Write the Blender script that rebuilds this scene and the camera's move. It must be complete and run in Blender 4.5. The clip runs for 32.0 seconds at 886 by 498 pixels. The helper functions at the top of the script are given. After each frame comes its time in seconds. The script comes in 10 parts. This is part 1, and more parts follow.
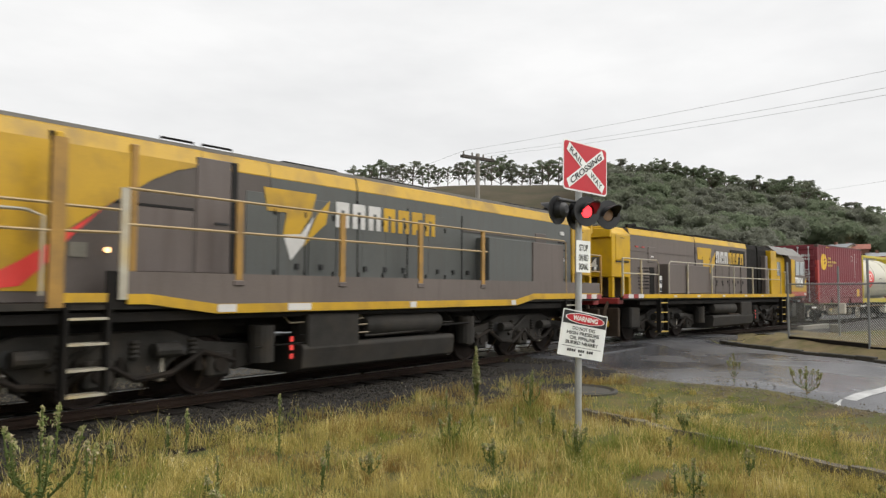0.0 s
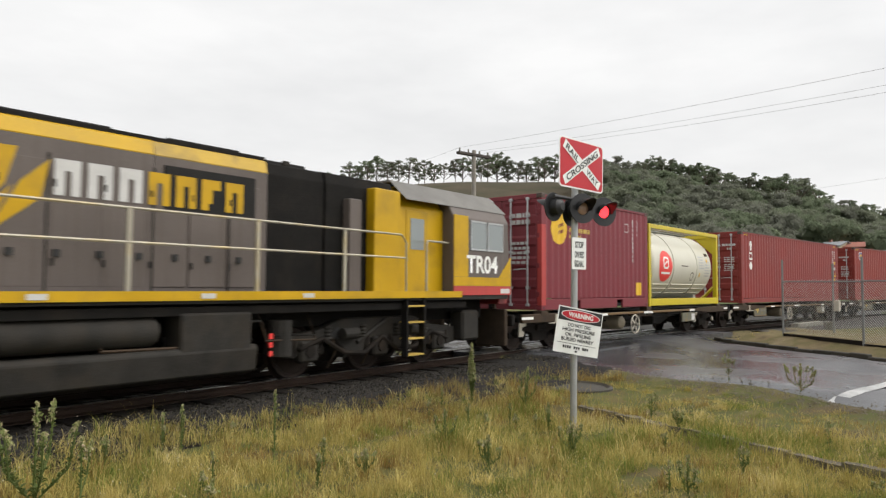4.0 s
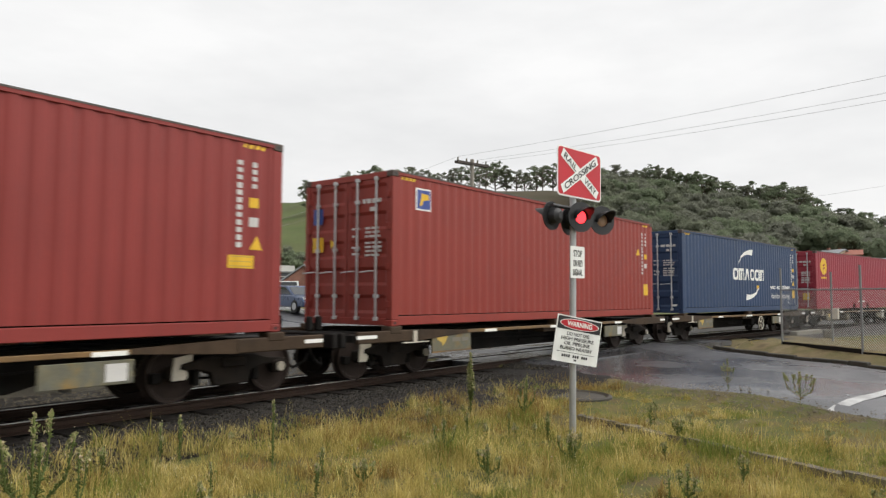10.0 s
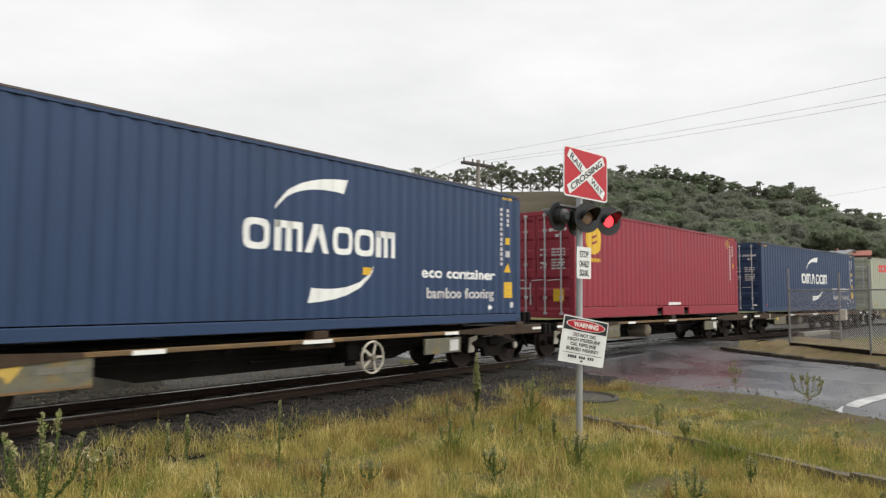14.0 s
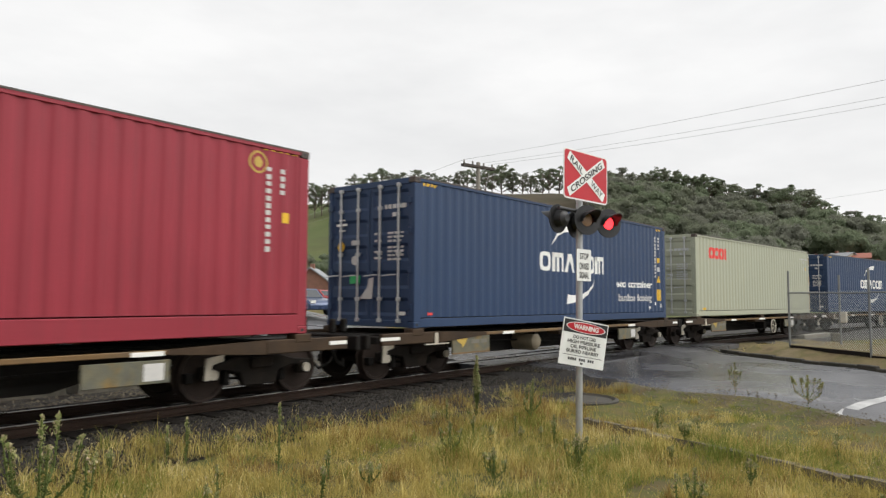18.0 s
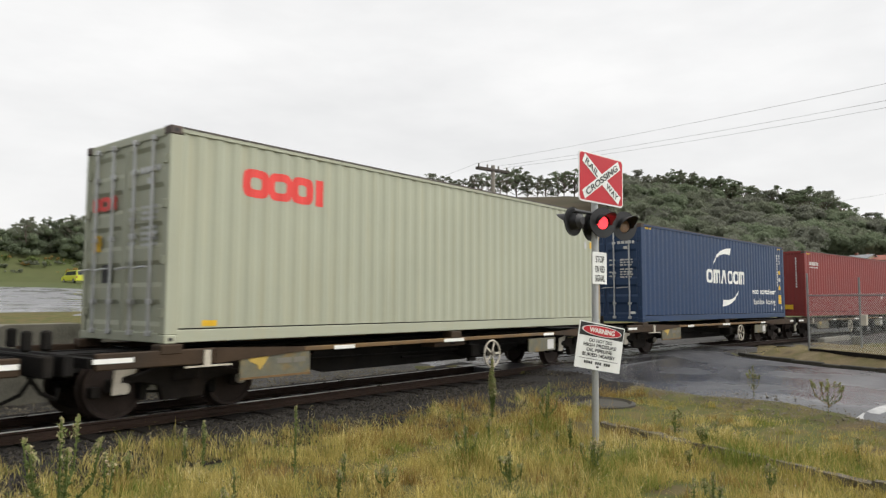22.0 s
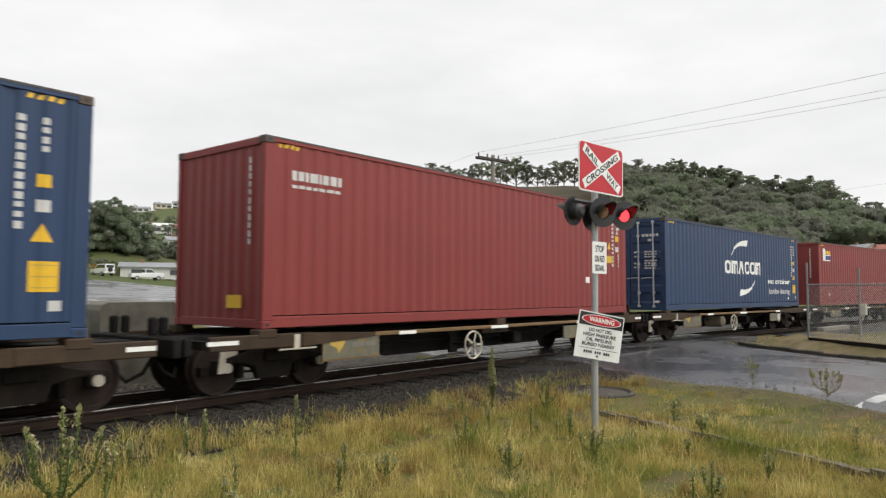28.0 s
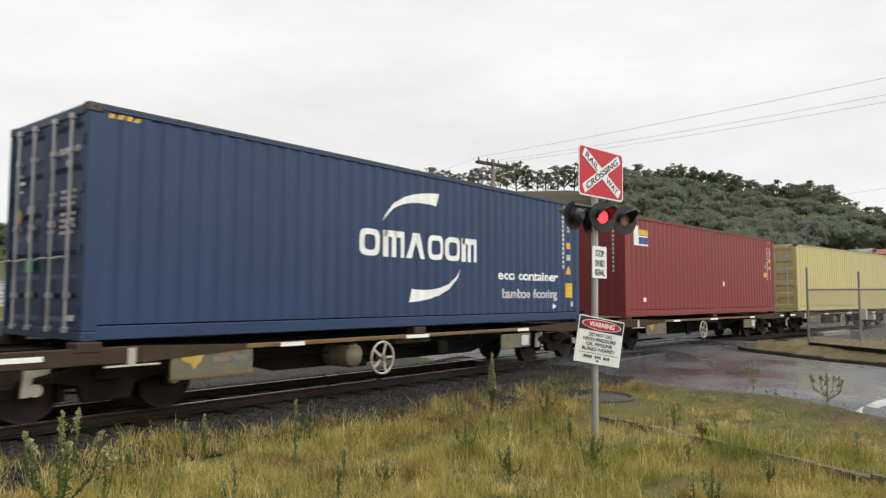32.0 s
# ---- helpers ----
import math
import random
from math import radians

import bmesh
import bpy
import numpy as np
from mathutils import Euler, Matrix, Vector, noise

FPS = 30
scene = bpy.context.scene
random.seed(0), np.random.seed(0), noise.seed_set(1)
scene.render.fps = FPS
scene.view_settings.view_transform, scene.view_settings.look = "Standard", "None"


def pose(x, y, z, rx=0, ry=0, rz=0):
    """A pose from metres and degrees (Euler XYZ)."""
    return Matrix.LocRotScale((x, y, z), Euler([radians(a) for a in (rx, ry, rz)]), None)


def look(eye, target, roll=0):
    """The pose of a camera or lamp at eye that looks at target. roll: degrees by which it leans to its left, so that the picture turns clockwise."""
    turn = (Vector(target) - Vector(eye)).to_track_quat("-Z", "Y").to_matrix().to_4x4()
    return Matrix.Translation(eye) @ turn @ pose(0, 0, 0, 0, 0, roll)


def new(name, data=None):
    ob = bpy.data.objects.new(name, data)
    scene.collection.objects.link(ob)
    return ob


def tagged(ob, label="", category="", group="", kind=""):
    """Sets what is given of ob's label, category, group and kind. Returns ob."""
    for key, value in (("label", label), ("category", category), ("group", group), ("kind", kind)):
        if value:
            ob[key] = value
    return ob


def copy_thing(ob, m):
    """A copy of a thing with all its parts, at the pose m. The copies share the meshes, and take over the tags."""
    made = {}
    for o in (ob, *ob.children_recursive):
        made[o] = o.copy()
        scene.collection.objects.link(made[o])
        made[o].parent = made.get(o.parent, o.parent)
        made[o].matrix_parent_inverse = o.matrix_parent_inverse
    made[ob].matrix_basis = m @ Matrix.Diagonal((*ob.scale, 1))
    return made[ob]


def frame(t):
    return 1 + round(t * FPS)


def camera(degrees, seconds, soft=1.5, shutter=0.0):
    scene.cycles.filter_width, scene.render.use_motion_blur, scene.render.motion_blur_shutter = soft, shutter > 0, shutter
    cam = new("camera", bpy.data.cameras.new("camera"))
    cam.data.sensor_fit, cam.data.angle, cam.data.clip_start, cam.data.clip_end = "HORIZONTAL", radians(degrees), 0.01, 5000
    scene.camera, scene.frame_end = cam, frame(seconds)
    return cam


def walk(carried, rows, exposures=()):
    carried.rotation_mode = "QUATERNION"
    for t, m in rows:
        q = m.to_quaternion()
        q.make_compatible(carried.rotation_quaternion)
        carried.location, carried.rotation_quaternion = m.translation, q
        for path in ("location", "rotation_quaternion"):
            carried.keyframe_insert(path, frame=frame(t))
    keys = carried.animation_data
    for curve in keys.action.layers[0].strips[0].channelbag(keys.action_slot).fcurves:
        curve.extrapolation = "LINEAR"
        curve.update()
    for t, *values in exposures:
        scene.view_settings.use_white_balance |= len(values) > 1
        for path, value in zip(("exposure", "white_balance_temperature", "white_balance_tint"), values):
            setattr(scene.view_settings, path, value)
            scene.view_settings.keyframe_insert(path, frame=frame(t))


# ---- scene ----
cam = camera(64.3, 32.0, soft=1.3, shutter=0.35)
EYE = (0.0, -9.79, 1.525)


def aim(yaw, pitch, roll):
    """Camera pose from heading (degrees from +x towards +y), tilt and lean."""
    return pose(*EYE, 90 + pitch, 0, yaw - 90) @ pose(0, 0, 0, 0, 0, roll)


walk(cam, [(t, aim(a, b, c)) for t, a, b, c in (
    (0, 37.82, 3.39, 0.25), (0.5, 37.91, 3.32, 0.27), (1, 37.88, 3.24, 0.34), (1.5, 37.85, 3.16, 0.43),
    (2, 37.76, 3.11, 0.32), (2.5, 37.68, 3.10, 0.34), (3, 37.67, 3.08, 0.42), (3.5, 37.59, 3.08, 0.41),
    (5.5, 37.30, 3.27, 0.37), (6, 37.33, 3.36, 0.35), (6.5, 37.35, 3.51, 0.29), (7, 37.36, 3.59, 0.31),
    (7.5, 37.54, 3.76, 0.32), (8, 37.70, 3.82, 0.24), (8.5, 37.76, 3.82, 0.23), (9, 37.54, 3.85, 0.29),
    (9.5, 37.42, 3.81, 0.27), (10, 37.37, 3.85, 0.23), (10.5, 37.35, 3.87, 0.24), (11, 37.35, 3.93, 0.28),
    (11.5, 37.39, 3.93, 0.28), (12, 37.44, 3.93, 0.20), (12.5, 37.48, 3.93, 0.24), (13, 37.63, 3.94, 0.27),
    (13.5, 37.77, 3.89, 0.23), (14, 37.87, 3.90, 0.26), (14.5, 37.92, 3.97, 0.19), (16.5, 37.92, 4.17, 0.18),
    (17, 37.93, 4.10, 0.24), (17.5, 37.90, 4.06, 0.31), (18, 37.87, 4.08, 0.29), (18.5, 37.84, 4.16, 0.23),
    (19, 37.83, 4.23, 0.27), (19.5, 37.90, 4.29, 0.29), (20, 37.94, 4.36, 0.26), (20.5, 38.08, 4.45, 0.26),
    (21, 38.20, 4.50, 0.17), (21.5, 38.34, 4.49, 0.25), (22, 39.09, 4.35, 0.18), (22.5, 39.65, 4.06, 0.06),
    (23, 39.95, 3.89, 0.14), (23.5, 40.09, 3.87, 0.16), (24, 40.06, 3.84, 0.09), (24.5, 39.89, 3.72, 0.17),
    (25, 39.33, 3.73, 0.15), (25.5, 39.15, 3.73, 0.16), (27.5, 39.03, 3.60, 0.11), (28, 39.08, 3.51, 0.15),
    (28.5, 39.15, 3.47, 0.19), (29, 39.20, 3.46, 0.18), (29.5, 39.13, 3.55, 0.21), (30, 39.12, 3.66, 0.18),
    (30.5, 39.13, 3.75, 0.16), (31, 39.09, 3.78, 0.14), (31.5, 39.09, 3.83, 0.16), (32, 39.08, 3.87, 0.20),
)])

# ---- sky and light: thin bright overcast ----
SUN_EL, SUN_AZ = 48, 303
world = bpy.data.worlds.new("overcast_sky")
scene.world = world
world.use_nodes = True
wn, wl = world.node_tree.nodes, world.node_tree.links
wn.clear()
w_out = wn.new("ShaderNodeOutputWorld")
w_bg = wn.new("ShaderNodeBackground")
w_sky = wn.new("ShaderNodeTexSky")
w_sky.sky_type = "NISHITA"
w_sky.sun_disc = False
w_sky.sun_elevation = radians(SUN_EL)
w_sky.sun_rotation = radians(90 - SUN_AZ)
w_sky.air_density = 1.0
w_sky.dust_density = 4.0
w_gain = wn.new("ShaderNodeVectorMath")
w_gain.operation = "SCALE"
w_gain.inputs["Scale"].default_value = 0.10
w_tc = wn.new("ShaderNodeTexCoord")
w_map = wn.new("ShaderNodeMapping")
w_map.inputs["Scale"].default_value = (1.0, 1.0, 3.2)
w_n1 = wn.new("ShaderNodeTexNoise")
w_n1.inputs["Scale"].default_value = 2.6
w_n1.inputs["Detail"].default_value = 5.0
w_n1.inputs["Roughness"].default_value = 0.55
w_ramp = wn.new("ShaderNodeValToRGB")
w_ramp.color_ramp.elements[0].position = 0.30
w_ramp.color_ramp.elements[0].color = (0.86, 0.86, 0.86, 1)
w_ramp.color_ramp.elements[1].position = 0.66
w_ramp.color_ramp.elements[1].color = (1.025, 1.02, 1.012, 1)
w_mix = wn.new("ShaderNodeMixRGB")
w_mix.inputs["Fac"].default_value = 0.94
wl.new(w_tc.outputs["Generated"], w_map.inputs["Vector"])
wl.new(w_map.outputs["Vector"], w_n1.inputs["Vector"])
wl.new(w_n1.outputs["Fac"], w_ramp.inputs["Fac"])
wl.new(w_sky.outputs["Color"], w_gain.inputs[0])
wl.new(w_gain.outputs["Vector"], w_mix.inputs["Color1"])
wl.new(w_ramp.outputs["Color"], w_mix.inputs["Color2"])
# an overcast sky is brightest round the hidden sun
w_sep = wn.new("ShaderNodeVectorMath")
w_sep.operation = "DOT_PRODUCT"
w_sep.inputs[1].default_value = (math.cos(radians(SUN_EL)) * math.cos(radians(SUN_AZ)), math.cos(radians(SUN_EL)) * math.sin(radians(SUN_AZ)), math.sin(radians(SUN_EL)))
w_up = wn.new("ShaderNodeMapRange")
w_up.interpolation_type = "SMOOTHSTEP"
w_up.inputs["From Min"].default_value, w_up.inputs["From Max"].default_value = 0.58, 0.97
w_up.inputs["To Min"].default_value, w_up.inputs["To Max"].default_value = 1.0, 2.4
w_zen = wn.new("ShaderNodeVectorMath")
w_zen.operation = "SCALE"
wl.new(w_tc.outputs["Generated"], w_sep.inputs[0])
wl.new(w_sep.outputs["Value"], w_up.inputs["Value"])
wl.new(w_mix.outputs["Color"], w_zen.inputs[0])
wl.new(w_up.outputs["Result"], w_zen.inputs["Scale"])
wl.new(w_zen.outputs["Vector"], w_bg.inputs["Color"])
w_bg.inputs["Strength"].default_value = 1.0
wl.new(w_bg.outputs["Background"], w_out.inputs["Surface"])

sun = new("sun", bpy.data.lights.new("sun", "SUN"))
sun.data.energy, sun.data.angle, sun.data.color = 1.4, radians(40), (1.0, 0.97, 0.91)
sun.matrix_world = look((60 * math.cos(radians(SUN_AZ)), 60 * math.sin(radians(SUN_AZ)), 60 * math.tan(radians(SUN_EL))), (0, 0, 0))
scene.view_settings.exposure = 0.0


# ---- materials ----
def mat(name, rgb, rough=0.6, metal=0.0, vary=0.18, scale=3.0, fine=40.0, bump=0.15, bump_scale=None,
        stain=None, stain_amount=0.0, streak=False, random_shift=0.0, island=0.0, coat=0.0):
    """Node material: base colour with coarse and fine variation, stains or vertical streaks, and fine relief."""
    m = bpy.data.materials.new(name)
    m.use_nodes = True
    n, l = m.node_tree.nodes, m.node_tree.links
    b = n["Principled BSDF"]
    b.inputs["Roughness"].default_value, b.inputs["Metallic"].default_value = rough, metal
    if coat:
        b.inputs["Coat Weight"].default_value = coat
        b.inputs["Coat Roughness"].default_value = 0.15
    tc, info = n.new("ShaderNodeTexCoord"), n.new("ShaderNodeObjectInfo")
    add = n.new("ShaderNodeVectorMath")
    add.operation = "MULTIPLY_ADD"
    add.inputs[1].default_value = (37.0, 23.0, 11.0)
    l.new(info.outputs["Random"], add.inputs[0])
    l.new(tc.outputs["Object"], add.inputs[2])
    n1, n2 = n.new("ShaderNodeTexNoise"), n.new("ShaderNodeTexNoise")
    n1.inputs["Scale"].default_value, n2.inputs["Scale"].default_value = scale, fine
    n1.inputs["Detail"].default_value, n2.inputs["Detail"].default_value = 4.0, 3.0
    l.new(add.outputs[0], n1.inputs["Vector"])
    l.new(add.outputs[0], n2.inputs["Vector"])
    mid = n.new("ShaderNodeMath")
    mid.operation = "MULTIPLY_ADD"
    mid.inputs[1].default_value = 0.45
    l.new(n2.outputs["Fac"], mid.inputs[0])
    l.new(n1.outputs["Fac"], mid.inputs[2])
    rng = n.new("ShaderNodeMapRange")
    rng.inputs["From Min"].default_value, rng.inputs["From Max"].default_value = 0.42, 1.03
    rng.inputs["To Min"].default_value, rng.inputs["To Max"].default_value = 1 - vary, 1 + vary
    l.new(mid.outputs[0], rng.inputs["Value"])
    val = rng.outputs["Result"]
    for amount, source in ((random_shift, info.outputs["Random"]),
                           (island, n.new("ShaderNodeNewGeometry").outputs["Random Per Island"] if island else None)):
        if amount:
            r2 = n.new("ShaderNodeMapRange")
            r2.inputs["To Min"].default_value, r2.inputs["To Max"].default_value = 1 - amount, 1 + amount
            l.new(source, r2.inputs["Value"])
            mu = n.new("ShaderNodeMath")
            mu.operation = "MULTIPLY"
            l.new(val, mu.inputs[0])
            l.new(r2.outputs["Result"], mu.inputs[1])
            val = mu.outputs[0]
    sc = n.new("ShaderNodeVectorMath")
    sc.operation = "SCALE"
    sc.inputs[0].default_value = rgb
    l.new(val, sc.inputs["Scale"])
    colour = sc.outputs["Vector"]
    if stain:
        mp = n.new("ShaderNodeMapping")
        mp.inputs["Scale"].default_value = (5.0, 5.0, 0.35) if streak else (1.3, 1.3, 1.3)
        n3 = n.new("ShaderNodeTexNoise")
        n3.inputs["Scale"].default_value, n3.inputs["Detail"].default_value = 1.6, 5.0
        l.new(add.outputs[0], mp.inputs["Vector"])
        l.new(mp.outputs["Vector"], n3.inputs["Vector"])
        r3 = n.new("ShaderNodeMapRange")
        r3.inputs["From Min"].default_value, r3.inputs["From Max"].default_value = 0.48, 0.78
        r3.inputs["To Max"].default_value = stain_amount
        l.new(n3.outputs["Fac"], r3.inputs["Value"])
        mx = n.new("ShaderNodeMixRGB")
        mx.inputs["Color2"].default_value = (*stain, 1)
        l.new(r3.outputs["Result"], mx.inputs["Fac"])
        l.new(colour, mx.inputs["Color1"])
        colour = mx.outputs["Color"]
    l.new(colour, b.inputs["Base Color"])
    rr = n.new("ShaderNodeMapRange")
    rr.inputs["To Min"].default_value, rr.inputs["To Max"].default_value = max(0.02, rough - 0.12), min(1, rough + 0.12)
    l.new(n1.outputs["Fac"], rr.inputs["Value"])
    l.new(rr.outputs["Result"], b.inputs["Roughness"])
    if bump:
        bp = n.new("ShaderNodeBump")
        bp.inputs["Strength"].default_value, bp.inputs["Distance"].default_value = bump, 0.02
        if bump_scale:
            n4 = n.new("ShaderNodeTexNoise")
            n4.inputs["Scale"].default_value = bump_scale
            l.new(add.outputs[0], n4.inputs["Vector"])
            l.new(n4.outputs["Fac"], bp.inputs["Height"])
        else:
            l.new(n2.outputs["Fac"], bp.inputs["Height"])
        l.new(bp.outputs["Normal"], b.inputs["Normal"])
    return m


def blend_mat(name, colours, scale, rough=0.9, bump=0.4, bump_scale=60.0, island=False, drift=0.0):
    """Material that wanders between several colours, by noise or from piece to piece."""
    m = mat(name, (1, 1, 1), rough, vary=0.22, scale=scale * 3, fine=bump_scale, bump=bump)
    n, l = m.node_tree.nodes, m.node_tree.links
    ramp = n.new("ShaderNodeValToRGB")
    els = ramp.color_ramp.elements
    while len(els) < len(colours):
        els.new(0.5)
    for i, c in enumerate(colours):
        els[i].position = (0.05 + 0.9 * i / (len(colours) - 1)) if island else (0.32 + 0.36 * i / (len(colours) - 1))
        els[i].color = (*c, 1)
    if island:
        pick = n.new("ShaderNodeNewGeometry").outputs["Random Per Island"]
        if drift:
            nz, mixer = n.new("ShaderNodeTexNoise"), n.new("ShaderNodeMix")
            nz.inputs["Scale"].default_value, nz.inputs["Detail"].default_value = scale, 3.0
            l.new(n.new("ShaderNodeTexCoord").outputs["Object"], nz.inputs["Vector"])
            spread = n.new("ShaderNodeMapRange")
            spread.inputs["From Min"].default_value, spread.inputs["From Max"].default_value = 0.30, 0.70
            l.new(nz.outputs["Fac"], spread.inputs["Value"])
            mixer.inputs["Factor"].default_value = drift
            l.new(pick, mixer.inputs["A"])
            l.new(spread.outputs["Result"], mixer.inputs["B"])
            pick = mixer.outputs["Result"]
        l.new(pick, ramp.inputs["Fac"])
    else:
        nz = n.new("ShaderNodeTexNoise")
        nz.inputs["Scale"].default_value, nz.inputs["Detail"].default_value = scale, 6.0
        l.new(n.new("ShaderNodeTexCoord").outputs["Object"], nz.inputs["Vector"])
        l.new(nz.outputs["Fac"], ramp.inputs["Fac"])
    sc = next(k for k in n if k.bl_idname == "ShaderNodeVectorMath" and k.operation == "SCALE")
    l.new(ramp.outputs["Color"], sc.inputs[0])
    return m


def glow(name, rgb, strength):
    m = bpy.data.materials.new(name)
    m.use_nodes = True
    b = m.node_tree.nodes["Principled BSDF"]
    b.inputs["Base Color"].default_value = (*rgb, 1)
    b.inputs["Emission Color"].default_value = (*rgb, 1)
    b.inputs["Emission Strength"].default_value = strength
    return m


def glass_mat(name, rgb, rough=0.05):
    m = bpy.data.materials.new(name)
    m.use_nodes = True
    b = m.node_tree.nodes["Principled BSDF"]
    b.inputs["Base Color"].default_value = (*rgb, 1)
    b.inputs["Roughness"].default_value = rough
    b.inputs["Specular IOR Level"].default_value = 0.8
    return m


